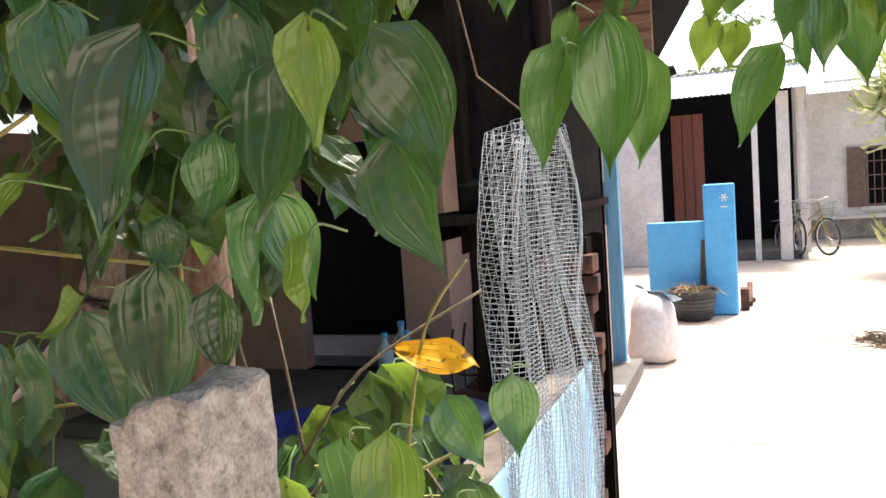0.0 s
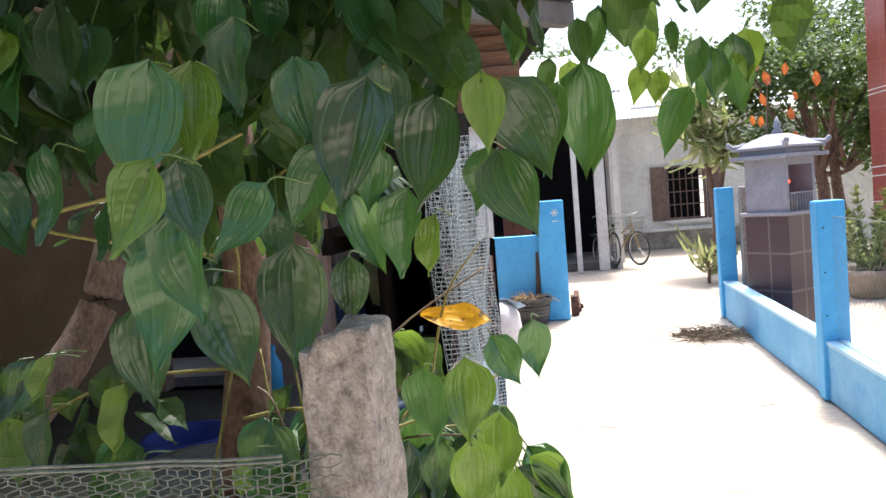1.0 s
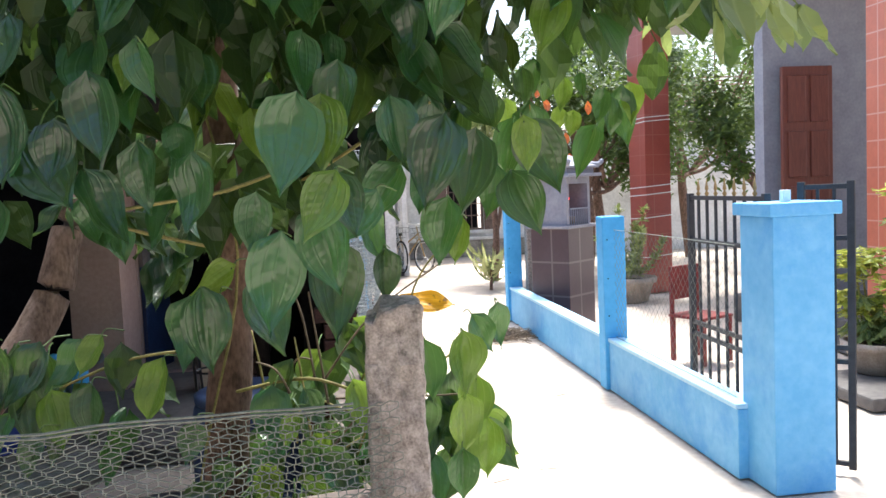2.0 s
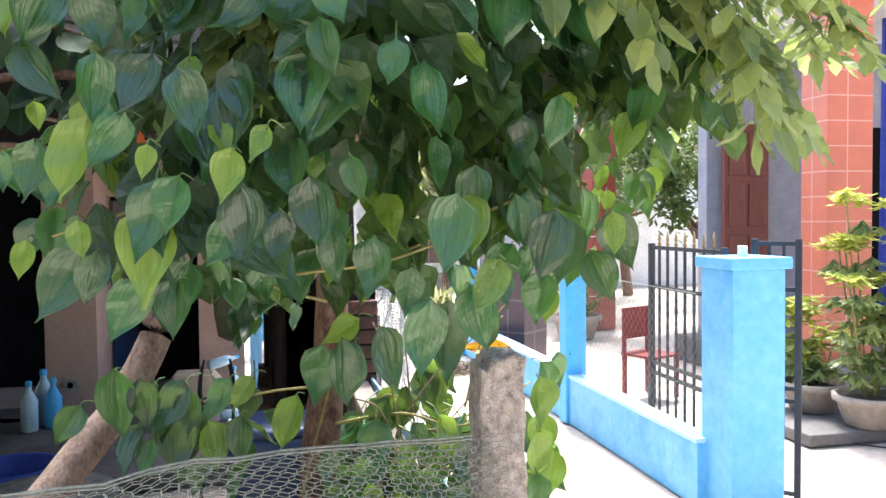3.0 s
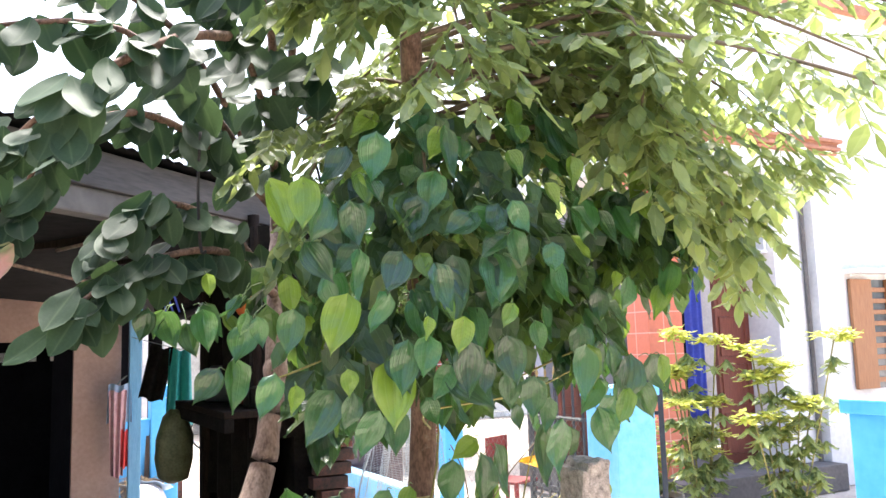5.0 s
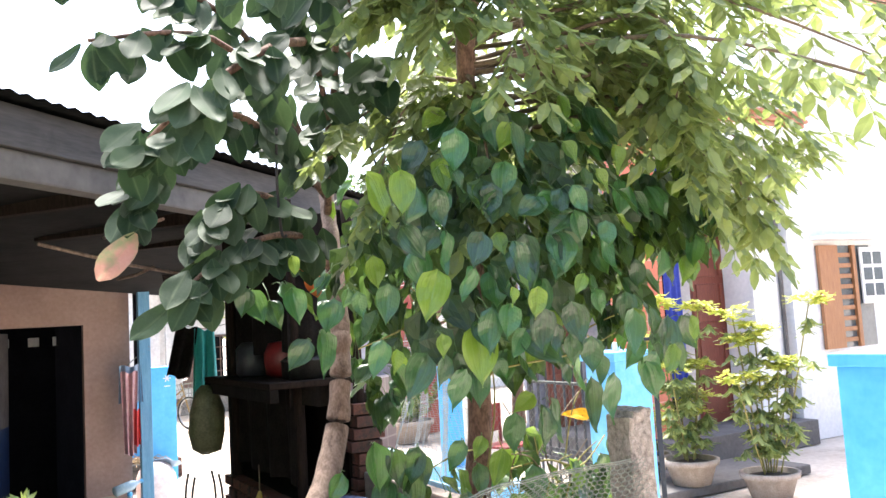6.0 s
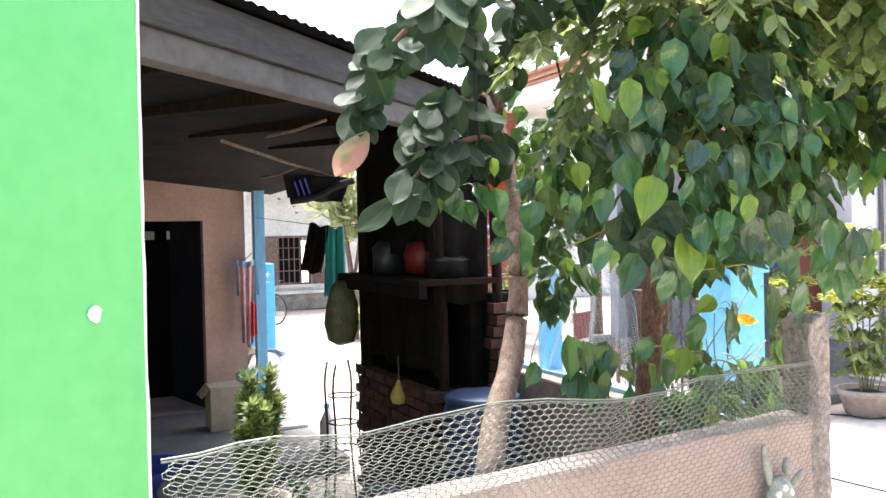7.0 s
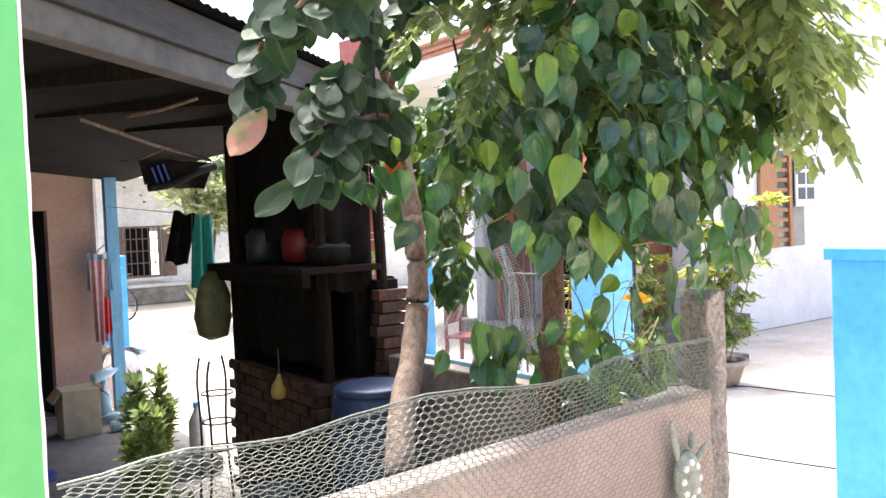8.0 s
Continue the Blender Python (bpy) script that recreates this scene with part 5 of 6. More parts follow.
broad_limbs = (
    ((-0.98, 2.30, 2.45), (-1.30, 1.95, 2.60), (-1.62, 1.62, 2.62), (-1.86, 1.56, 2.46), (-1.92, 1.55, 2.25)),
    ((-0.98, 2.31, 2.46), (-1.30, 1.9, 2.70), (-1.66, 1.55, 2.85), (-2.05, 1.50, 2.78)),
    ((-1.0, 2.26, 2.38), (-1.10, 1.95, 2.65), (-1.30, 1.60, 2.9), (-1.45, 1.55, 3.1)),
    ((-1.05, 2.12, 2.12), (-1.25, 1.92, 2.3), (-1.5, 1.70, 2.36), (-1.70, 1.62, 2.24)),
    ((-0.98, 2.32, 2.48), (-1.4, 1.9, 2.95), (-1.8, 1.6, 3.05), (-2.15, 1.4, 3.0)),
    ((-0.98, 2.32, 2.48), (-1.2, 1.6, 2.95), (-1.5, 1.15, 3.0), (-1.75, 0.95, 2.8)),
    ((-0.98, 2.32, 2.48), (-1.02, 1.95, 2.75), (-1.05, 1.65, 2.85), (-1.12, 1.4, 2.75)),
    ((-1.02, 1.95, 2.75), (-1.1, 1.7, 3.1), (-1.2, 1.5, 3.25), (-1.4, 1.3, 3.2)),
    ((-1.05, 2.10, 2.10), (-1.3, 1.80, 2.22), (-1.58, 1.60, 2.16), (-1.78, 1.52, 2.02)),
    ((-1.3, 1.6, 2.9), (-1.55, 1.3, 2.75), (-1.8, 1.2, 2.55), (-1.95, 1.25, 2.4)),
)
for pts in broad_limbs:
    bm = limb(bmesh.new(), pts, 0.018, 0.006, 6, 5)
    bm.transform(to_broad)
    part("branch", bm, M_BARK, broad, "", True)
broad_meshes = [leaf_mesh("broad_leaf", M_BROADLEAF, oval, 6, 8, c, 0.16, 0.0, 0.0, s, 0.35) for c, s in ((0.15, 0.3), (0.06, 1.7), (0.22, 2.9))]
for pts in broad_limbs:
    path = smooth_path(pts, 6)
    for k, p in enumerate(path[4:]):
        for r in range(3):
            tip = Vector((rng.uniform(-0.9, 0.35), rng.uniform(-0.75, 0.1), rng.uniform(-1.1, -0.4)))
            ob = new("leaf", broad_meshes[rng.randrange(3)])
            ob.parent = broad
            ob.matrix_world = aim(p + jitter(0.04), tip, Vector((rng.uniform(-0.7, 0.2), -0.8, rng.uniform(0.35, 1.3))), rng.uniform(0.12, 0.18))
tip_leaf = new("leaf", leaf_mesh("faded_leaf", M_PINKLEAF, oval, 6, 8, 0.2, 0.2, 0, 0, 1.0))
tip_leaf.parent, tip_leaf["label"] = broad, "faded pink dying leaf"
tip_leaf.matrix_world = aim((-1.93, 1.46, 2.185), (-0.5, 0.12, -0.72), (-0.35, -1, 0.2), 0.175)
for x, y, z in ((-1.28, 1.9, 2.12), (-1.22, 1.92, 2.02)):
    ob = new("leaf", leaf_mesh("red_leaf", M_REDFLOWER, oval, 6, 8, 0.2, 0.2, 0, 0, 2.0))
    ob.parent, ob["label"] = broad, "old red leaf"
    ob.matrix_world = aim((x, y, z + 0.1), (0.1, -0.1, -1), (-0.2, -1, 0.1), 0.13)

# lance-leaved tree with the straight trunk
lean = empty("lance_leaved_tree", pose(-0.72, 1.6, 0), "straight brown trunk with drooping sprays of bright lance leaves", "tree")
to_lean = lean.matrix_world.inverted()
bm = limb(bmesh.new(), [(-0.74, 1.6, 0), (-0.73, 1.6, 0.8), (-0.72, 1.6, 1.15), (-0.68, 1.6, 1.55), (-0.69, 1.57, 2.0), (-0.76, 1.46, 2.45), (-0.82, 1.32, 2.8), (-0.92, 1.12, 3.5)], 0.058, 0.030, 12, 6, 0.006)
bm.transform(to_lean)
part("trunk", bm, M_BARK, lean, "", True)
spray_twigs = []
for k in range(24):
    z = rng.uniform(2.45, 3.45)
    root = Vector((-0.72 - 0.15 * (z - 2.1), 1.58 - 0.36 * (z - 2.1), z))
    turn = rng.uniform(-3.4, 1.2) if k % 3 else rng.uniform(-0.9, 0.5)
    reach = rng.uniform(0.7, 1.75) if abs(turn + 0.2) < 0.8 else rng.uniform(0.5, 0.95)
    d = Vector((math.cos(turn), math.sin(turn), 0))
    if turn < -1.0:
        reach *= 0.45
        root.z = max(root.z, 2.75)
    end = root + d * reach + Vector((0, 0, rng.uniform(-0.55, 0.25)))
    mid = root.lerp(end, 0.5) + Vector((0, 0, 0.16))
    spray_twigs.append((root, mid, end))
for x, y, z in ((0.35, 1.25, 2.22), (0.62, 1.3, 2.36), (0.9, 1.25, 2.62), (0.5, 1.3, 2.5), (0.15, 1.1, 2.3), (1.05, 1.3, 2.95), (0.2, 1.25, 2.75), (-0.2, 0.95, 2.62), (0.72, 1.6, 2.42), (-0.05, 1.0, 2.5), (0.13, 0.92, 2.22), (-0.18, 0.84, 2.34), (-0.34, 0.8, 2.5), (-1.0, 1.5, 2.7), (-1.15, 1.7, 2.6), (-0.95, 1.2, 3.0)):
    spray_twigs.append((Vector((-0.75, 1.5, min(z + 0.3, 2.9))), Vector((x * 0.4 - 0.2, y + 0.1, z + 0.38)), Vector((x, y, z))))
for pts in spray_twigs:
    bm = limb(bmesh.new(), pts, 0.012, 0.003, 5, 6)
    bm.transform(to_lean)
    part("branch", bm, M_WOODTWIG, lean, "", True)


def frond(bm, base, run, length, pairs):
    """A drooping stalk with pairs of pointed leaflets and one at its end."""
    run = run.normalized()
    side = run.cross(Vector((0, 0, 1))).normalized()
    path = smooth_path([base, base + run * length * 0.5 + Vector((0, 0, -0.01)), base + run * length + Vector((0, 0, -0.18 * length))], 6)
    tube(bm, path, 0.0018, 3)
    for k in range(pairs):
        p = path[min(len(path) - 1, 2 + int((len(path) - 2) * k / pairs))]
        for s in (-1, 1):
            tip = side * s * rng.uniform(0.45, 0.9) + run * rng.uniform(0.2, 0.6) + Vector((0, 0, rng.uniform(-0.9, -0.25)))
            add_leaf(bm, aim(p + jitter(0.006), tip, Vector((rng.uniform(-0.3, 0.3), -0.3, 1)), rng.uniform(0.075, 0.115)), ovate, 2, 4, 0.3, 0.3, seed=rng.uniform(0, 6))
    add_leaf(bm, aim(path[-1], run + Vector((0, 0, -0.7)), Vector((0, -0.3, 1)), rng.uniform(0.08, 0.12)), ovate, 2, 4, 0.3, 0.3, seed=rng.uniform(0, 6))


spray = bmesh.new()
for pts in spray_twigs:
    path = smooth_path(pts, 14)
    for k in range(7, len(path), 3):
        d = (path[min(k + 1, len(path) - 1)] - path[k - 1]).normalized()
        side = d.cross(Vector((0, 0, 1))).normalized()
        for s in (-1, 1):
            run = d * rng.uniform(0.3, 0.8) + side * s * rng.uniform(0.5, 0.9) + Vector((0, 0, rng.uniform(-0.7, 0.15)))
            frond(spray, path[k] + jitter(0.02), run, rng.uniform(0.12, 0.22), rng.randrange(3, 5))
    frond(spray, path[-1], path[-1] - path[-2], rng.uniform(0.15, 0.22), 4)
hanging = bmesh.new()
for k in range(22):
    p = Vector((rng.uniform(0.02, 0.55), rng.uniform(1.5, 2.0), rng.uniform(2.06, 2.45)))
    add_leaf(hanging, aim(p, Vector((rng.uniform(-0.25, 0.25), rng.uniform(-0.2, 0.2), -1)), Vector((rng.uniform(-0.7, 0.7), -1, 0.2)), rng.uniform(0.11, 0.17)), oval, 3, 5, 0.2, 0.3, seed=k)
    tube(hanging, [p, p + Vector((-0.03, 0.04, 0.10)), p + Vector((-0.12, 0.1, 0.25))], 0.0025, 3)
hanging.transform(to_lean)
tagged(part("hanging_leaves", hanging, M_BETEL_DARK, lean, "dark green hanging leaves"), kind="stuff")
spray.transform(to_lean)
tagged(part("crown", spray, M_SPRAY, lean, "bright lance-shaped leaves"), kind="stuff")

# betel vine round both trunks
vine = empty("betel_vine", pose(-0.6, 1.45, 0), "climbing betel vine with glossy heart-shaped leaves", "vine")
to_vine = vine.matrix_world.inverted()
CLUMPS = (  # centre, half size, leaves in front, leaves inside
    ((-0.72, 1.25, 2.26), (0.54, 0.44, 0.40), 46, 220),
    ((-0.34, 1.32, 2.14), (0.36, 0.26, 0.36), 30, 130),
    ((-0.98, 1.22, 1.92), (0.34, 0.34, 0.26), 14, 50),
    ((-0.58, 1.42, 1.80), (0.30, 0.22, 0.18), 8, 40),
    ((0.02, 1.30, 2.24), (0.26, 0.26, 0.28), 26, 80),
    ((-0.58, 1.30, 2.58), (0.46, 0.32, 0.18), 18, 40),
    ((-1.00, 1.50, 1.36), (0.22, 0.13, 0.14), 8, 8),
    ((-0.25, 1.50, 1.06), (0.09, 0.08, 0.12), 6, 4),
    ((-1.20, 1.50, 2.05), (0.16, 0.16, 0.20), 9, 8),
    ((-1.42, 1.82, 2.0), (0.14, 0.08, 0.06), 6, 0),
    ((-0.84, 1.90, 2.26), (0.18, 0.16, 0.40), 20, 36),
    ((-0.98, 1.75, 1.68), (0.16, 0.10, 0.10), 4, 3),
    ((-0.50, 1.47, 1.28), (0.18, 0.10, 0.15), 8, 6),
    ((-0.56, 1.40, 1.10), (0.22, 0.10, 0.12), 14, 12),
    ((-0.31, 1.52, 1.22), (0.08, 0.08, 0.10), 5, 4),
    ((-0.46, 1.74, 1.30), (0.20, 0.10, 0.18), 8, 12),
    ((-0.46, 1.64, 1.10), (0.24, 0.12, 0.14), 10, 14),
    ((-0.80, 2.25, 2.12), (0.26, 0.12, 0.50), 26, 70),
    ((-0.86, 2.05, 1.62), (0.16, 0.10, 0.16), 9, 10),
    ((-0.19, 1.55, 1.22), (0.08, 0.09, 0.14), 8, 2),
)
betel_meshes = [leaf_mesh("heart_leaf", M_BETEL, heart, 22, 12, c, u, q, 0.16, s) for c, u, q, s in ((0.35, 0.30, 0.030, 0.0), (0.15, 0.45, 0.038, 1.3), (0.5, 0.2, 0.025, 2.2), (0.25, 0.6, 0.030, 4.0), (0.4, 0.35, 0.042, 5.1))]
young_meshes = [leaf_mesh("young_leaf", M_BETEL_YOUNG, heart, 22, 12, c, u, 0.035, 0.16, s) for c, u, s in ((0.3, 0.3, 0.6), (0.15, 0.5, 3.1))]
inner = bmesh.new()
stalks = bmesh.new()
for (cx, cy, cz), (rx, ry, rz), shown, hidden in CLUMPS:
    for k in range(shown + hidden):
        front = k < shown
        a, h = rng.uniform(math.pi, 2 * math.pi), rng.uniform(-1, 0.9)
        r = math.sqrt(max(0.0, 1 - h * h))
        depth = rng.uniform(0.74, 0.93) if front else rng.uniform(0.2, 0.84)
        if not front:
            a = rng.uniform(0, 2 * math.pi)
        d = Vector((math.cos(a) * r, math.sin(a) * r, h))
        p = Vector((cx + d.x * rx * depth, cy + d.y * ry * depth, cz + d.z * rz * depth))
        out = Vector((d.x * 0.8, d.y, d.z * 0.5)) + Vector((-0.15, -0.45, 0.55)) + jitter(0.5)
        tip = Vector((d.x * 0.35 + rng.uniform(-0.6, 0.6), d.y * 0.35 + rng.uniform(-0.3, 0.3), -1))
        size = rng.uniform(0.075, 0.15)
        if front:
            young = rng.random() < 0.20
            ob = new("leaf", (young_meshes if young else betel_meshes)[rng.randrange(2 if young else 5)])
            ob.parent = vine
            ob.matrix_world = aim(p, tip, out, size * (0.8 if young else 1.0)) @ Matrix.Diagonal((rng.uniform(0.74, 1.06), 1, 1, 1))
            if young:
                ob["label"] = "young yellow green leaf"
            back = p - d * 0.05 + Vector((rng.uniform(-0.03, 0.03), 0.03, 0.05))
            tube(stalks, [p - Vector(tip).normalized() * 0.0, p.lerp(back, 0.5) + Vector((0, 0, 0.012)), back], 0.0018, 4, False)
        else:
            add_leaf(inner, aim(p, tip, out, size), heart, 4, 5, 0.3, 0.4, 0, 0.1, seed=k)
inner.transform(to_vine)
tagged(part("inner_leaves", inner, M_BETEL_DARK, vine, "inner leaves in a darker, shade-toned green"), kind="stuff")
stalks.transform(to_vine)
tagged(part("stalk_tangle", stalks, M_STALK, vine, "thin green leaf stalks"), kind="stuff")
VINE_RUNS = (
    ((-0.72, 1.53, 0.2), (-0.78, 1.52, 1.0), (-0.66, 1.52, 1.6), (-0.76, 1.5, 2.2), (-0.7, 1.5, 2.9)),
    ((-0.68, 1.52, 1.30), (-0.52, 1.42, 1.34), (-0.36, 1.42, 1.30), (-0.15, 1.52, 1.38)),
    ((-0.70, 1.52, 1.40), (-0.88, 1.46, 1.40), (-1.05, 1.46, 1.34)),
    ((-0.66, 1.5, 1.7), (-0.5, 1.36, 1.76), (-0.34, 1.22, 1.85), (-0.27, 1.14, 1.88)),
        ((-0.7, 1.5, 1.62), (-0.85, 1.2, 1.70), (-0.62, 1.08, 1.74), (-0.45, 1.06, 1.80)),
    ((-0.9, 1.4, 1.95), (-1.15, 1.3, 1.85), (-1.3, 1.3, 1.80)),
)
for pts in VINE_RUNS:
    bm = limb(bmesh.new(), pts, 0.0042, 0.0026, 6, 6, 0.0008)
    bm.transform(to_vine)
    part("stem", bm, M_TWIG, vine, "", True)
# leaves that hang singly before the rest: stalk end, tip direction (x, z), length
DARK_FOOT = (
    (-0.60, 1.26, 1.565, 0.18, -0.98, 0.141), (-0.69, 1.19, 1.551, 0.07, -1.00, 0.136), (-0.94, 1.31, 1.459, -0.55, -0.84, 0.098),
    (-0.91, 1.26, 1.385, -0.07, -1.00, 0.094), (-0.52, 1.26, 1.345, 0.41, -0.91, 0.071), (-0.28, 1.31, 1.412, 0.10, -0.99, 0.107),
    (-0.17, 1.36, 1.454, 0.46, -0.89, 0.080), (-0.11, 1.42, 1.466, -0.03, -1.00, 0.086), (-0.22, 1.26, 1.202, -0.08, -1.00, 0.089),
    (-0.28, 1.36, 1.281, -0.01, -1.00, 0.083), (-0.72, 1.20, 1.316, -0.33, -0.95, 0.068), (-0.99, 1.20, 1.316, -0.27, -0.96, 0.072),
    (-0.73, 1.30, 1.526, -0.14, -0.99, 0.120), (-1.20, 1.44, 1.465, 0.05, -1.00, 0.143), (-1.14, 1.42, 1.447, 0.18, -0.98, 0.110),
)
DARK_FOOT_MORE = (
    (-1.07, 1.44, 1.361, -0.03, -1.00, 0.139), (-1.30, 1.50, 1.377, -0.51, -0.86, 0.091),
)
DARK_KNEE = (
    (-0.44, 0.85, 1.745, 0.16, -0.99, 0.080), (-0.47, 0.90, 1.689, 0.24, -0.97, 0.110), (-0.39, 0.95, 1.719, -0.63, -0.78, 0.084),
    (-0.34, 1.08, 1.760, -0.58, -0.82, 0.104), (-0.29, 1.12, 1.762, -0.15, -0.99, 0.075), (-0.20, 1.10, 1.810, -0.22, -0.98, 0.126),
    (-0.25, 1.12, 1.697, -0.13, -0.99, 0.102), (-0.10, 1.10, 1.827, 0.37, -0.93, 0.119), (-0.12, 1.15, 1.740, 0.35, -0.94, 0.109),
    (-0.14, 1.20, 1.752, -0.19, -0.98, 0.085), (-0.45, 1.22, 1.621, -0.09, -1.00, 0.161), (-0.73, 0.95, 1.801, 0.13, -0.99, 0.091),
    (-0.65, 0.95, 1.782, -0.09, -1.00, 0.099), (-0.36, 1.20, 1.610, -0.09, -1.00, 0.085), (-1.36, 1.00, 1.814, -0.32, -0.95, 0.095),
)
DARK_KNEE_MORE = (
    (-1.20, 1.05, 1.763, -0.53, -0.85, 0.130), (-1.16, 1.00, 1.764, -0.22, -0.98, 0.088), (-1.09, 1.02, 1.712, -0.48, -0.88, 0.111),
    (-1.02, 1.05, 1.707, -0.11, -0.99, 0.101), (-0.83, 0.90, 1.835, -0.06, -1.00, 0.080), (-0.91, 0.95, 1.823, -0.58, -0.82, 0.087),
    (-0.27, 1.00, 1.827, -0.24, -0.97, 0.135), (-0.54, 1.00, 1.652, -0.20, -0.98, 0.138), (-1.34, 1.52, 1.847, -0.11, -0.99, 0.137),
    (-1.38, 1.55, 1.824, -0.53, -0.85, 0.107), (-0.57, 1.00, 1.722, -0.19, -0.98, 0.086),
)
DARK_CHEST = (
    (-0.50, 0.92, 1.858, -0.25, -0.97, 0.131), (-0.43, 1.02, 1.923, -0.02, -1.00, 0.100), (-0.28, 1.15, 1.878, 0.04, -1.00, 0.111),
    (-0.70, 0.85, 1.935, 0.23, -0.97, 0.073), (-1.10, 0.92, 2.011, -0.50, -0.87, 0.098), (-1.28, 1.10, 1.975, -0.18, -0.98, 0.103),
    (-1.39, 1.15, 1.978, -0.25, -0.97, 0.057), (-1.36, 1.15, 1.964, 0.14, -0.99, 0.071), (-1.00, 0.88, 1.897, -0.26, -0.97, 0.088),
    (-0.89, 0.88, 1.879, 0.06, -1.00, 0.118), (-0.77, 0.88, 1.891, 0.11, -0.99, 0.114), (-0.35, 1.00, 1.864, 0.18, -0.98, 0.098),
    (-0.30, 1.10, 2.038, -0.05, -1.00, 0.094), (-1.42, 1.55, 1.999, 0.08, -1.00, 0.108), (-1.58, 1.55, 2.005, -0.14, -0.99, 0.083),
)
DARK_BROW = (
    (-0.92, 0.92, 2.449, 0.08, -1.00, 0.122), (-1.23, 1.00, 2.260, -0.32, -0.95, 0.120), (-1.16, 1.00, 2.249, 0.17, -0.99, 0.107),
    (-1.27, 1.00, 2.140, 0.56, -0.83, 0.107), (-1.15, 0.98, 2.119, -0.05, -1.00, 0.109), (-1.05, 0.93, 2.111, -0.45, -0.89, 0.104),
    (-1.12, 0.98, 2.322, 0.53, -0.85, 0.083), (-0.99, 0.95, 2.263, -0.19, -0.98, 0.095), (-0.94, 0.95, 2.332, -0.19, -0.98, 0.101),
    (-0.85, 0.90, 2.219, -0.81, -0.59, 0.102), (-0.85, 0.90, 2.221, 0.93, -0.37, 0.116), (-0.77, 0.88, 2.166, -0.75, -0.66, 0.083),
    (-0.75, 0.86, 2.251, 0.42, -0.91, 0.085), (-0.75, 0.86, 2.174, 0.23, -0.97, 0.088), (-0.99, 0.85, 2.074, 0.29, -0.96, 0.106),
)
DARK_BROW_MORE = (
    (-0.90, 0.92, 2.104, 0.13, -0.99, 0.107), (-0.25, 1.02, 2.071, -0.19, -0.98, 0.106), (-1.09, 0.98, 2.429, -0.13, -0.99, 0.120),
)
YOUNG_FOOT = (
    (-0.66, 1.20, 1.548, -0.11, -0.99, 0.053), (-0.89, 1.26, 1.475, -0.47, -0.88, 0.072), (-0.98, 1.26, 1.374, 0.14, -0.99, 0.096),
    (-0.21, 1.27, 1.431, 0.01, -1.00, 0.113), (-0.17, 1.36, 1.323, 0.03, -1.00, 0.105), (-0.15, 1.36, 1.228, 0.03, -1.00, 0.111),
    (-0.21, 1.28, 1.305, -0.03, -1.00, 0.110), (-0.54, 1.20, 1.318, -0.27, -0.96, 0.056), (-0.65, 1.30, 1.590, -0.80, -0.60, 0.086),
    (-0.79, 1.30, 1.411, -0.25, -0.97, 0.114),
)
YOUNG_KNEE = (
    (-0.45, 0.80, 1.746, -0.41, -0.91, 0.089), (-0.22, 1.15, 1.663, -0.14, -0.99, 0.073), (-0.13, 1.02, 1.830, 0.07, -1.00, 0.081),
    (-1.29, 1.05, 1.789, -0.16, -0.99, 0.063), (-1.06, 0.97, 1.834, 0.01, -1.00, 0.155), (-1.18, 0.97, 1.826, 0.12, -0.99, 0.060),
)
YOUNG_CHEST = (
    (-0.46, 0.95, 1.862, 0.01, -1.00, 0.103), (-1.17, 1.00, 2.003, -0.26, -0.96, 0.137), (-0.91, 0.86, 1.945, -0.15, -0.99, 0.082),
    (-1.04, 0.80, 1.949, -0.12, -0.90, 0.050), (-0.85, 0.72, 1.974, -0.40, -0.92, 0.055),
)
YOUNG_BROW = (
    (-1.35, 1.05, 2.299, 0.29, -0.96, 0.133), (-0.05, 1.10, 2.052, -0.22, -0.98, 0.100), (-1.30, 0.94, 2.287, 0.00, -1.00, 0.111),
    (-1.23, 1.30, 2.081, 0.21, -0.98, 0.091), (-1.40, 1.60, 2.120, 0.16, -0.99, 0.062),
)
DARK_LANE = (
    (-0.11, 1.45, 1.990, -0.05, -1.00, 0.076), (-0.10, 1.50, 1.981, -0.16, -0.99, 0.068), (-0.05, 1.60, 1.927, -0.30, -0.95, 0.072),
    (-0.04, 1.50, 1.859, -0.23, -0.97, 0.138), (0.01, 1.55, 1.892, 0.01, -1.00, 0.174), (0.04, 1.70, 1.861, -0.14, -0.99, 0.139),
    (0.01, 1.60, 1.992, 0.10, -1.00, 0.083), (0.05, 1.65, 2.019, -0.17, -0.99, 0.090), (0.21, 1.70, 1.853, -0.40, -0.92, 0.123),
    (0.24, 1.75, 1.912, 0.08, -1.00, 0.078), (0.24, 1.70, 1.950, -0.25, -0.97, 0.083), (0.27, 1.75, 1.936, 0.01, -1.00, 0.102),
    (0.32, 1.80, 1.957, 0.01, -1.00, 0.146), (0.20, 1.75, 2.001, 0.07, -1.00, 0.057), (-0.20, 1.40, 1.987, 0.22, -0.98, 0.055),
    (0.12, 1.80, 2.031, -0.24, -0.97, 0.049),
)
YOUNG_LANE = (
    (0.14, 1.70, 1.980, -0.12, -0.99, 0.074), (0.12, 1.70, 1.911, -0.14, -0.99, 0.064), (0.16, 1.70, 1.900, -0.14, -0.99, 0.058),
    (0.35, 1.80, 1.973, 0.01, -1.00, 0.096), (-0.01, 1.70, 1.933, 0.00, -1.00, 0.067),
)
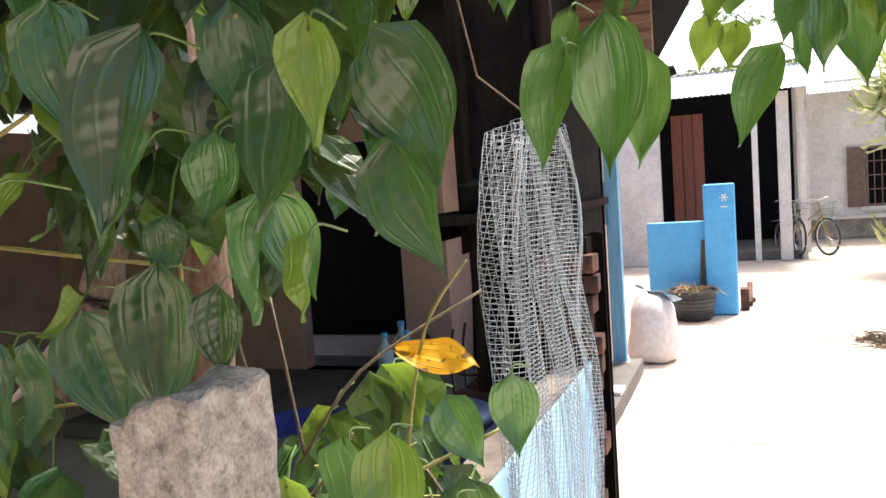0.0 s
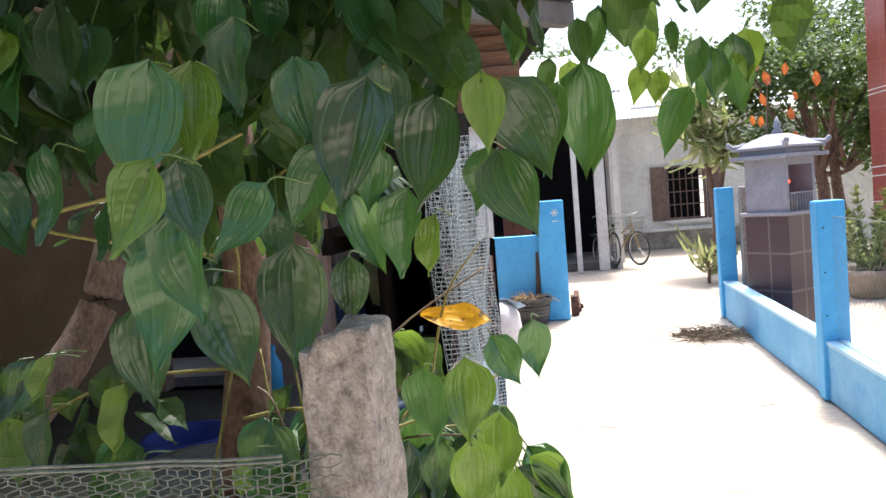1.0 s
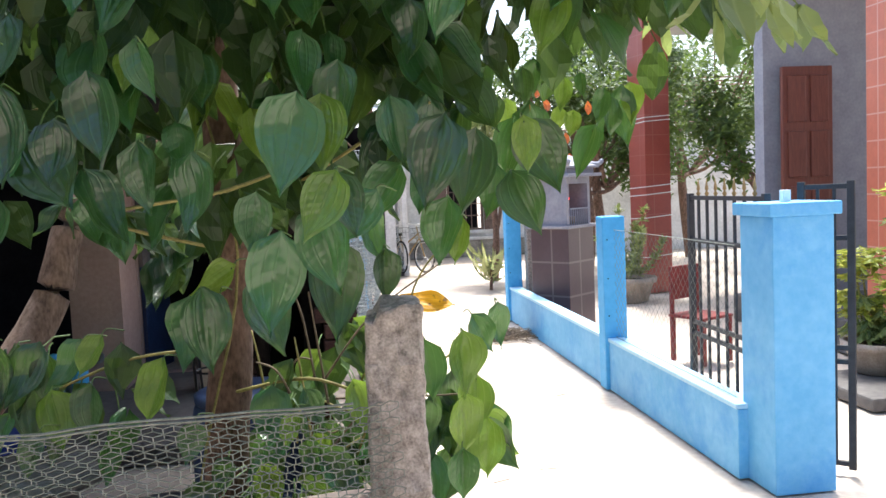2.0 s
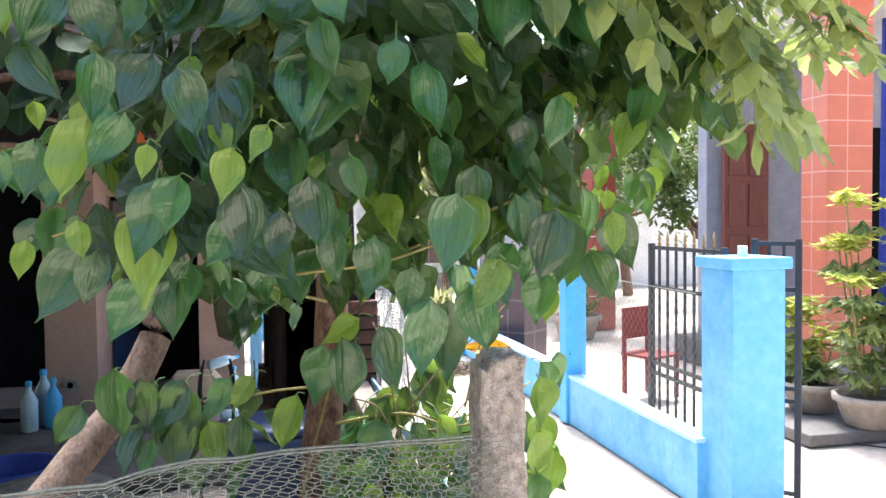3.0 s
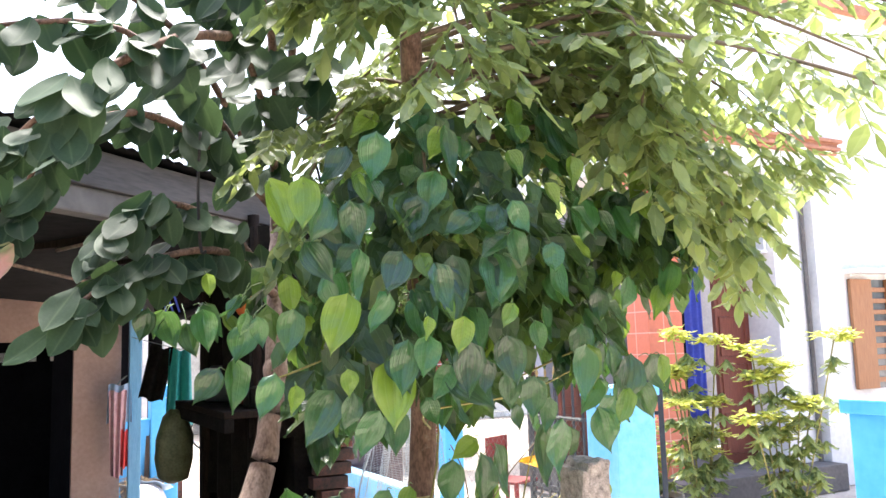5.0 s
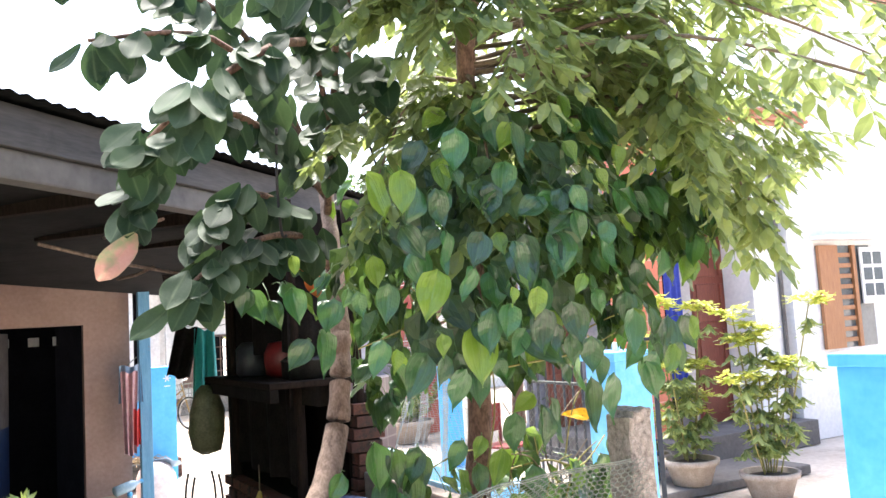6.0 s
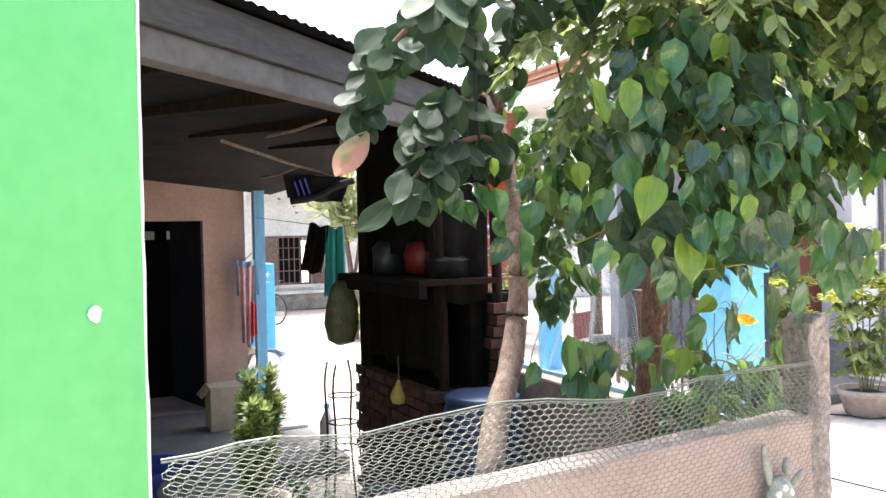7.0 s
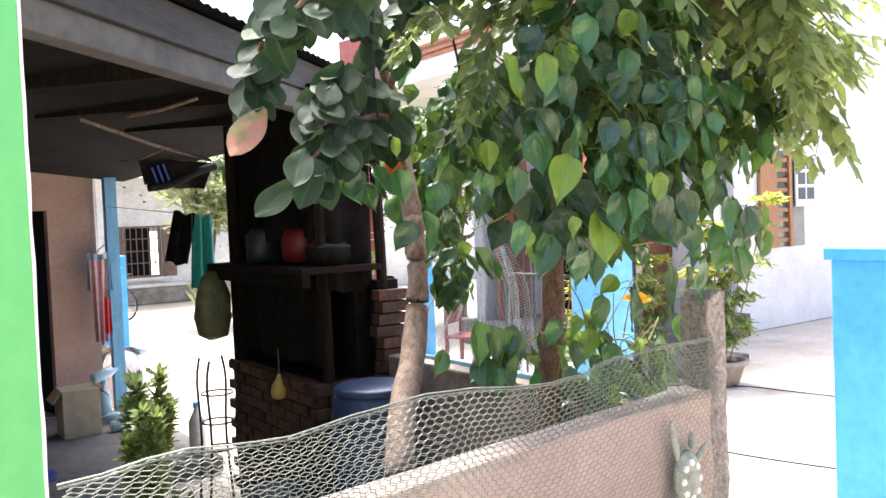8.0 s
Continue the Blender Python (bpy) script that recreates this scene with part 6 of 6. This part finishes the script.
single = [(rows, betel_meshes) for rows in (DARK_FOOT, DARK_FOOT_MORE, DARK_KNEE, DARK_KNEE_MORE, DARK_CHEST, DARK_BROW, DARK_BROW_MORE, DARK_LANE)]
single += [(rows, young_meshes) for rows in (YOUNG_FOOT, YOUNG_KNEE, YOUNG_CHEST, YOUNG_BROW, YOUNG_LANE)]
for rows, meshes in single:
    for k, (x, y, z, dx, dz, size) in enumerate(rows):
        ob = new("leaf", meshes[k % len(meshes)])
        ob.parent = vine
        ob.matrix_world = aim((x, y, z), (dx, rng.uniform(-0.1, 0.15), dz), (rng.uniform(-0.6, 0.6), -1, rng.uniform(-0.3, 0.1) if rows is DARK_LANE else rng.uniform(0.15, 0.8)), size * 1.06) @ Matrix.Diagonal((rng.uniform(0.6, 0.72) if rows is DARK_LANE else rng.uniform(0.78, 1.0), 1, 1, 1))
        if meshes is young_meshes:
            ob["label"] = "young yellow green leaf"
        tube_path = smooth_path([(x, y, z), (x - dx * 0.02, y + 0.015, z + 0.018), (x - dx * 0.05 + 0.01, y + 0.05, z + 0.008)], 4)
        bm = tube(bmesh.new(), tube_path, 0.0014, 4)
        bm.transform(to_vine)
        part("stalk", bm, M_STALK, vine)
orange = new("leaf", leaf_mesh("orange_leaf", M_YELLOWLEAF, lance, 8, 10, 0.2, 0.3, 0.05, 0.0, 0.5))
orange.parent, orange["label"] = vine, "withered orange leaf with brown streaks"
orange.matrix_world = aim((-0.325, 1.56, 1.475), (0.98, -0.2, -0.12), (-0.1, -0.75, 0.65), 0.145)

# bare creeper stems tangled behind the post
stem_rng = random.Random(23)
for k in range(26):
    x0, z0 = stem_rng.uniform(-0.62, -0.25), stem_rng.uniform(1.12, 1.32)
    x1, z1 = min(-0.2, x0 + stem_rng.uniform(-0.1, 0.4)), z0 + stem_rng.uniform(-0.12, 0.3)
    y0 = stem_rng.uniform(1.40, 1.62)
    run = [(x0, y0, z0), (x0 * 0.6 + x1 * 0.4, y0 + stem_rng.uniform(-0.04, 0.04), z0 * 0.5 + z1 * 0.5 + stem_rng.uniform(-0.05, 0.05)), (x1, y0 + stem_rng.uniform(-0.08, 0.08), z1)]
    bm = limb(bmesh.new(), run, 0.0032, 0.0018, 5, 5, 0.0006)
    bm.transform(to_vine)
    part("stem", bm, M_TWIG if k % 2 else M_WOODTWIG, vine, "", True)


# ---- potted plants ----
def pot(name, x, y, z, r, h, label, category="pot plant", mat=None):
    ob = empty(name, pose(x, y, z), label, category, "potted plants")
    bm = lathe(bmesh.new(), [(r * 0.6, 0), (r * 0.72, 0.01), (r * 0.95, h * 0.75), (r * 1.08, h * 0.8), (r * 1.1, h), (r * 0.95, h), (r * 0.9, h * 0.8)], sides=24)
    part("pot", bm, mat or M_POT, ob, "", True)
    part("soil", lathe(bmesh.new(), [(r * 0.9, h * 0.8), (r * 0.5, h * 0.9), (0.01, h * 0.92)], sides=16), M_SOIL, ob)
    return ob


def umbrella_plant(x, y, z, height, stems, label, seed, wide=0.25, stray=None):
    """Stems with drooping whorls of leaflets; stray: how far one long stem leans out."""
    g = random.Random(seed)
    ob = pot("umbrella_plant", x, y, z, 0.26, 0.26, label)
    leaves, young = bmesh.new(), bmesh.new()
    for s in range(stems):
        a = g.uniform(0, 6.28)
        lean_x, lean_y = math.cos(a) * g.uniform(0.08, wide * 1.3), math.sin(a) * g.uniform(0.08, wide * 1.3)
        rise = g.uniform(0.35, 1.0)
        if stray and s == 0:
            (lean_x, lean_y), rise = stray, 1.0
        top = Vector((lean_x, lean_y, 0.24 + height * rise))
        path = smooth_path([(lean_x * 0.2, lean_y * 0.2, 0.22), (lean_x * 0.6, lean_y * 0.6, top.z * 0.55), top], 8)
        part("stem", tube(bmesh.new(), path, 0.008, 6), M_TWIG, ob, "", True)
        for p in path[4::3] + path[-1:]:
            crown = (p - path[-1]).length < 0.16
            for q in range(4 if crown else 3):
                b = g.uniform(0, 6.28)
                hub = p + Vector((math.cos(b) * 0.12, math.sin(b) * 0.12, g.uniform(0.02, 0.12)))
                tube(leaves, [p, hub], 0.003, 3)
                for w in range(8):
                    c = b + w * math.pi / 4
                    droop = g.uniform(-0.8, 0.1) if crown else g.uniform(-1.6, -0.5)
                    add_leaf(young if crown else leaves, aim(hub, Vector((math.cos(c), math.sin(c), droop)), Vector((math.cos(c) * 0.5, math.sin(c) * 0.5, 1)), g.uniform(0.10, 0.16)), leaflet, 2, 4, 0.5, 0.2, seed=c)
    tagged(part("young_foliage", young, M_UMBRELLA_TOP, ob, "yellow young leaflets at the stem tips"), kind="stuff")
    tagged(part("foliage", leaves, M_UMBRELLA, ob, "variegated yellow green leaflets in whorls"), kind="stuff")
    return ob


umbrella_plant(3.95, 5.14, 0.10, 1.62, 8, "variegated umbrella plant in a grey cement pot", 3, 0.24)
umbrella_plant(4.34, 4.50, 0.0, 1.62, 9, "bushy variegated umbrella plant in a grey cement pot", 5, 0.28, (0.42, -0.30))
umbrella_plant(3.86, 5.72, 0.10, 0.7, 4, "low umbrella plant in a round cement pot", 13, 0.2)


def fine_bush(name, x, y, z, size, count, mat, label, seed, half=lance, length=0.07, r=0.2, spread=1.0):
    g = random.Random(seed)
    ob = pot(name, x, y, z, r, r, label)
    leaves = bmesh.new()
    for s in range(14):
        a = g.uniform(0, 6.28)
        end = Vector((math.cos(a) * size * spread * g.uniform(0.2, 0.6), math.sin(a) * size * spread * g.uniform(0.2, 0.6), r + size * g.uniform(0.5, 1.1)))
        path = smooth_path([(0, 0, r * 0.9), end * 0.55, end], 6)
        tube(leaves, path, 0.004, 4)
        for p in path[3:]:
            for k in range(count // 60):
                d = Vector((g.uniform(-1, 1), g.uniform(-1, 1), g.uniform(-0.2, 0.9)))
                add_leaf(leaves, aim(p, d, Vector((g.uniform(-0.4, 0.4), -0.4, 1)), length * g.uniform(0.7, 1.2)), half, 2, 3, 0.3, 0.2, seed=s)
    tagged(part("foliage", leaves, mat, ob), kind="stuff")
    return ob


fine_bush("yard_shrub", 3.75, 11.0, 0.0, 0.9, 800, M_UMBRELLA, "yellowish potted shrub by the red column", 21, lance, 0.10, 0.35)
fine_bush("porch_plant", -2.28, 1.62, 0.92, 0.36, 1500, M_SPRAY, "small feathery green potted plant behind the wire", 22, leaflet, 0.045, 0.10, 0.5)
tagged(link("plant_stand", boxed((-2.40, 1.50, 0), (-2.16, 1.74, 0.92), None, 0.01), M_CONCRETE), "rough cement block under the feathery plant", "block")
fine_bush("low_plant", -1.95, 2.7, 0.0, 0.5, 500, M_SPRAY, "low green potted herb in the yard", 23, lance, 0.06, 0.16)

# dracaena by the far house
drac = empty("dracaena", pose(2.5, 14.6, 0), "tall dracaena with cream-edged drooping strap leaves", "tree")
bm = bmesh.new()
limb(bm, [(0, 0, 0), (0.05, 0, 1.0), (-0.05, 0.05, 2.0), (-0.1, 0, 2.9)], 0.07, 0.04, 8, 6)
limb(bm, [(0, 0, 0.6), (0.15, 0, 1.3), (0.3, 0.05, 2.2)], 0.04, 0.03, 8, 6)
part("trunk", bm, M_BARK, drac, "", True)
straps = bmesh.new()
for hub, n in (((-0.1, 0, 2.95), 70), ((0.3, 0.05, 2.25), 60), ((-0.05, 0.05, 2.3), 45), ((-0.35, 0.1, 2.6), 45)):
    for k in range(n):
        a = rng.uniform(0, 6.28)
        out = Vector((math.cos(a), math.sin(a), 0))
        p = Vector(hub) + Vector((0, 0, rng.uniform(-0.25, 0.2)))
        add_leaf(straps, aim(p + out * 0.05, out * 0.8 + Vector((0, 0, rng.uniform(-1.1, 0.7))), out * 0.3 + Vector((0, 0, 1)), rng.uniform(0.5, 0.75)), strap, 2, 6, 0.7, 0.3, seed=a)
tagged(part("crown", straps, M_DRACAENA, drac, "cream and green strap leaves"), kind="stuff")
straps = bmesh.new()
g_pot = empty("strap_plant", pose(2.15, 13.2, 0), "low clump of cream-edged strap leaves", "plant")
for k in range(40):
    a = rng.uniform(0, 6.28)
    out = Vector((math.cos(a), math.sin(a), 0))
    add_leaf(straps, aim(out * 0.03 + Vector((0, 0, rng.uniform(0.1, 0.5))), out * 0.8 + Vector((0, 0, rng.uniform(-0.3, 0.9))), out * 0.3 + Vector((0, 0, 1)), rng.uniform(0.35, 0.6)), strap, 2, 5, 0.8, 0.3, seed=a)
tagged(part("foliage", straps, M_DRACAENA, g_pot), kind="stuff")
bm = limb(bmesh.new(), [(0, 0, 0), (0.01, 0, 0.55)], 0.03, 0.02, 6, 3)
part("stem", bm, M_BARK, g_pot)


def garden_tree(x, y, h, spread, n, label, seed, mat=None, size=0.13):
    g = random.Random(seed)
    ob = empty("garden_tree", pose(x, y, 0), label, "tree")
    bm = limb(bmesh.new(), [(0, 0, 0), (g.uniform(-0.2, 0.2), 0, h * 0.3), (g.uniform(-0.3, 0.3), 0.1, h * 0.7)], 0.13, 0.06, 8, 5)
    ends = []
    for k in range(9):
        a = k * 0.7 + g.uniform(-0.3, 0.3)
        z = h * g.uniform(0.45, 0.95)
        e = Vector((math.cos(a) * spread * g.uniform(0.4, 0.85), math.sin(a) * spread * g.uniform(0.4, 0.85), z))
        limb(bm, [(0, 0, h * 0.35), e * 0.5 + Vector((0, 0, h * 0.12)), e], 0.05, 0.015, 6, 4)
        ends.append(e)
    part("trunk", bm, M_BARK, ob, "", True)
    crown = bmesh.new()
    for e in ends:
        for c in range(7):
            hub = e + Vector((g.gauss(0, 0.35), g.gauss(0, 0.35), g.gauss(0, 0.28))) * spread * 0.45
            for k in range(n // 63):
                p = hub + Vector((g.gauss(0, 1), g.gauss(0, 1), g.gauss(0, 0.8))) * spread * 0.11
                d = Vector((g.uniform(-1, 1), g.uniform(-1, 1), g.uniform(-1, 0.2)))
                add_leaf(crown, aim(p, d, Vector((g.uniform(-0.5, 0.5), -0.5, 1)), size * g.uniform(0.7, 1.3)), oval, 2, 2, 0.2, 0.2, seed=k)
    tagged(part("crown", crown, mat or M_FARTREE, ob, "dense small leaves with gaps"), kind="stuff")
    return ob


garden_tree(4.0, 13.8, 4.4, 1.5, 5200, "dense dark green tree close behind the shrine", 37)
garden_tree(4.9, 15.2, 4.6, 2.1, 7200, "leafy dark green garden tree behind the shrine", 31)
garden_tree(7.4, 17.0, 5.2, 2.4, 5200, "leafy green garden tree in the back yard", 32)
garden_tree(3.3, 23.5, 5.6, 2.6, 3200, "tall green tree behind the far house", 33, size=0.2)
garden_tree(-2.5, 24.5, 6.0, 3.0, 3200, "tall green tree behind the far roof", 34, size=0.2)
garden_tree(6.2, 11.5, 4.2, 1.5, 3000, "green tree beside the villa", 35)
garden_tree(11.5, 24.0, 6.5, 3.5, 3200, "tall tree beyond the neighbouring roof", 36, size=0.22)
flower = empty("flowering_vine", pose(2.7, 11.3, 0), "thin stem with orange red leaves above the shrine", "plant")
part("stem", limb(bmesh.new(), [(0, 0, 0), (-0.05, 0, 1.6), (0.0, 0, 2.9)], 0.018, 0.008, 6, 5), M_WOODTWIG, flower, "", True)
bm = bmesh.new()
for k in range(16):
    p = Vector((rng.gauss(0, 0.3), rng.gauss(0, 0.2), rng.uniform(1.9, 3.1)))
    add_leaf(bm, aim(p, Vector((rng.uniform(-0.4, 0.4), rng.uniform(-0.4, 0.2), -1)), (0, -1, 0.3), rng.uniform(0.12, 0.2)), oval, 2, 4, 0.2, 0.2, seed=k)
tagged(part("foliage", bm, M_REDFLOWER, flower, "orange red leaves"), kind="stuff")


# ---- litter and small things ----
bm = bmesh.new()
for k in range(460):
    a = rng.uniform(0, 6.28)
    p = Vector((1.42 + rng.gauss(0, 0.17), 8.85 + rng.gauss(0, 0.16), rng.uniform(0.004, 0.05)))
    q = p + Vector((math.cos(a), math.sin(a) * 0.6, 0)) * rng.uniform(0.08, 0.24)
    q.z = rng.uniform(0.0, 0.09)
    tube(bm, [p, q], 0.0045, 3)
tagged(link("straw_heap", bm, M_WOODTWIG), "small heap of swept dry twigs and straw on the lane", "straw", kind="stuff")
bm = bmesh.new()
for k in range(24):
    a = rng.uniform(-0.5, 0.5)
    p = Vector((rng.uniform(-0.3, 1.7), rng.uniform(2.5, 11), 0.003))
    tube(bm, [p, p + Vector((math.cos(a), math.sin(a), 0)) * rng.uniform(0.03, 0.16)], 0.0028, 4)
tagged(link("twig_litter", bm, M_WOODTWIG), "dry twigs scattered over the sandy lane", "litter", kind="stuff")
for pts in (((3.7, 5.0, 0.008), (4.32, 4.31, 0.008), (4.45, 3.8, 0.01), (4.6, 3.1, 0.008)), ((2.25, 3.4, 0.008), (2.31, 2.91, 0.008), (2.40, 2.5, 0.01), (2.6, 1.9, 0.008))):
    tagged(link("cable", limb(bmesh.new(), pts, 0.008, 0.008, 6, 8), M_RUBBER, smooth=True), "thin dark cable lying on the ground", "cable", "ground cables")

for pts in (((-1.404, 1.7, 2.6), (-1.41, 1.7, 2.4), (-1.40, 1.7, 2.22), (-1.385, 1.69, 2.21)), ((-1.03, 1.8, 2.66), (-0.985, 1.8, 2.56), (-0.955, 1.8, 2.43), (-0.96, 1.8, 2.34))):
    tagged(link("hanging_wire", limb(bmesh.new(), pts, 0.005, 0.005, 6, 6), M_RUBBER, smooth=True), "short black bent wire hung among the branches", "wire", "bent wires")
carton = empty("cardboard_box", pose(-1.44, 6.75, 0.12), "open brown cardboard box on the porch floor", "box")
part("carton", boxed((-0.15, -0.15, 0), (0.15, 0.15, 0.40), None, 0.006), M_CARD, carton)
for s in (-1, 1):
    part("flap", boxed((0, -0.14, 0), (0.12, 0.14, 0.006), pose(0.15 * s, 0, 0.40, 0, 50 if s > 0 else -230, 0)), M_CARD, carton)


def bottle(x, y, z, tilt, turn, label, mat=None, s=1.0):
    ob = empty("plastic_bottle", pose(x, y, z, 0, tilt, turn), label, "bottle", "plastic bottles")
    part("body", lathe(bmesh.new(), [(0.03 * s, 0), (0.045 * s, 0.01), (0.045 * s, 0.17 * s), (0.015 * s, 0.23 * s), (0.015 * s, 0.25 * s)], sides=14), mat or M_BOTTLE, ob, "", True)
    part("cap", lathe(bmesh.new(), [(0.018 * s, 0.25 * s), (0.018 * s, 0.275 * s), (0.01 * s, 0.278 * s)], sides=12), M_BLUE, ob, "blue screw cap")
    return ob


bottle(-1.32, 6.72, 0.575, 78, 20, "empty clear plastic bottle on the cardboard box")
bottle(-1.12, 7.2, 0.12, 0, 0, "clear plastic bottle standing by the porch post", s=1.3)
bottle(-1.22, 6.6, 0.165, 90, 10, "empty bottle with a blue cap lying on the porch", s=1.1)
bottle(-0.86, 5.44, 0.12, 0, 0, "tall pale plastic bottle with a cap on the porch edge", M_SACK, 1.4)
bottle(-0.98, 6.9, 0.165, 90, 150, "empty clear bottle lying on the porch edge")
for x, y, s, label, mat in ((-2.56, 6.72, 1.5, "blue plastic water can on the porch floor", M_BLUE), (-2.66, 6.84, 1.7, "pale plastic water can with a dark cap", M_BOTTLE), (-2.72, 6.62, 1.5, "blue bottle beside the water cans", M_BOTTLE)):
    bottle(x, y, 0.12, 0, 0, label, mat, s)
tagged(link("folded_paper", rough(boxed((-1.15, 6.35, 0.12), (-0.75, 6.55, 0.15), None, 0.006), 0.008, 12), M_SACK), "white folded sheet lying on the porch floor", "paper")
stone = tagged(link("stone_seat", lathe(bmesh.new(), [(0.16, 0), (0.18, 0.3), (0.34, 0.34), (0.36, 0.38), (0.34, 0.42), (0.05, 0.43)], sides=26), M_STONE, smooth=True), "round dark stone table near the green wall", "table")
stone.location = (-1.98, 4.0, 0)
# dark buckets, mostly added to fill in the yard's shade behind the wire
for x, y, r, h in ((-1.75, 2.5, 0.15, 0.7), (-1.55, 2.9, 0.18, 0.62), (-1.15, 2.3, 0.17, 0.8), (-0.95, 2.75, 0.2, 0.9), (-0.55, 2.2, 0.15, 0.7), (-1.2, 3.1, 0.2, 0.9)):
    ob = tagged(link("bucket", lathe(bmesh.new(), [(r * 0.75, 0), (r * 0.8, 0.01), (r, h * 0.5), (r * 1.05, h * 0.5), (r * 1.05, h * 0.52), (r * 0.9, h * 0.52), (r * 0.8, 0.1)], sides=20), M_BLACKPLASTIC, smooth=True), "dark plastic bucket on the ground, filling the yard's shade", "bucket", "yard buckets")
    ob.location = (x, y, 0)
bin_ob = tagged(link("blue_tub", lathe(bmesh.new(), [(0.2, 0), (0.22, 0.02), (0.25, 0.36), (0.28, 0.38), (0.28, 0.42), (0.24, 0.42), (0.22, 0.2)], sides=24), M_CURTAIN, smooth=True), "deep blue plastic tub on the yard ground", "tub")
bin_ob.location = (-2.3, 4.55, 0)
red_chair = empty("plastic_chair", pose(2.95, 7.0, 0, 0, 0, 25), "red moulded plastic chair behind the chain link", "chair")
part("seat", boxed((-0.21, -0.21, 0.42), (0.21, 0.21, 0.45), None, 0.012), M_RED, red_chair)
part("backrest", boxed((-0.20, 0.18, 0.58), (0.20, 0.205, 0.90), None, 0.011), M_RED, red_chair)
for x in (-0.18, 0.18):
    part("back_post", boxed((x - 0.02, 0.17, 0.45), (x + 0.02, 0.20, 0.90), None, 0.006), M_RED, red_chair)
    for y in (-0.18, 0.18):
        part("leg", boxed((x - 0.02, y - 0.02, 0), (x + 0.02, y + 0.02, 0.42), None, 0.005), M_RED, red_chair)

# bricks of the kitchen stove, laid one by one
brick_data = bpy.data.meshes.new("brick")
bm = boxed((-0.095, -0.045, -0.03), (0.095, 0.045, 0.03), None, 0.004)
bm.to_mesh(brick_data)
bm.free()
brick_data.materials.append(M_BRICK)
stove = part("stove", boxed((-0.83, 3.36, 0), (-0.60, 4.5, 0.93)), M_SOOTSHADE, shed, "brick stove base with sooty, shade-dark mortar")
for row in range(14):
    for c in range(6):
        ob = new("brick", brick_data)
        ob.parent = stove
        ob.matrix_world = pose(-0.845 + rng.uniform(-0.006, 0.006), 3.44 + c * 0.2 + 0.1 * (row % 2), 0.035 + row * 0.067, 0, rng.uniform(-1, 1), 90 + rng.uniform(-2, 2))
    for c in range(2):
        ob = new("brick", brick_data)
        ob.parent = stove
        ob.matrix_world = pose(-0.75 + c * 0.2 - 0.1 * (row % 2) + 0.05, 3.345 + rng.uniform(-0.006, 0.006), 0.035 + row * 0.067, 0, 0, rng.uniform(-2, 2))
pillar = part("brick_pillar", boxed((-0.50, 3.26, 0), (-0.36, 3.36, 1.5)), M_SOOTSHADE, shed, "broken brick pillar")
for row in range(21):
    ob = new("brick", brick_data)
    ob.parent = pillar
    ob.matrix_world = pose(-0.43 + rng.uniform(-0.02, 0.02), 3.25, 0.035 + row * 0.069, 0, 0, rng.uniform(-5, 5))
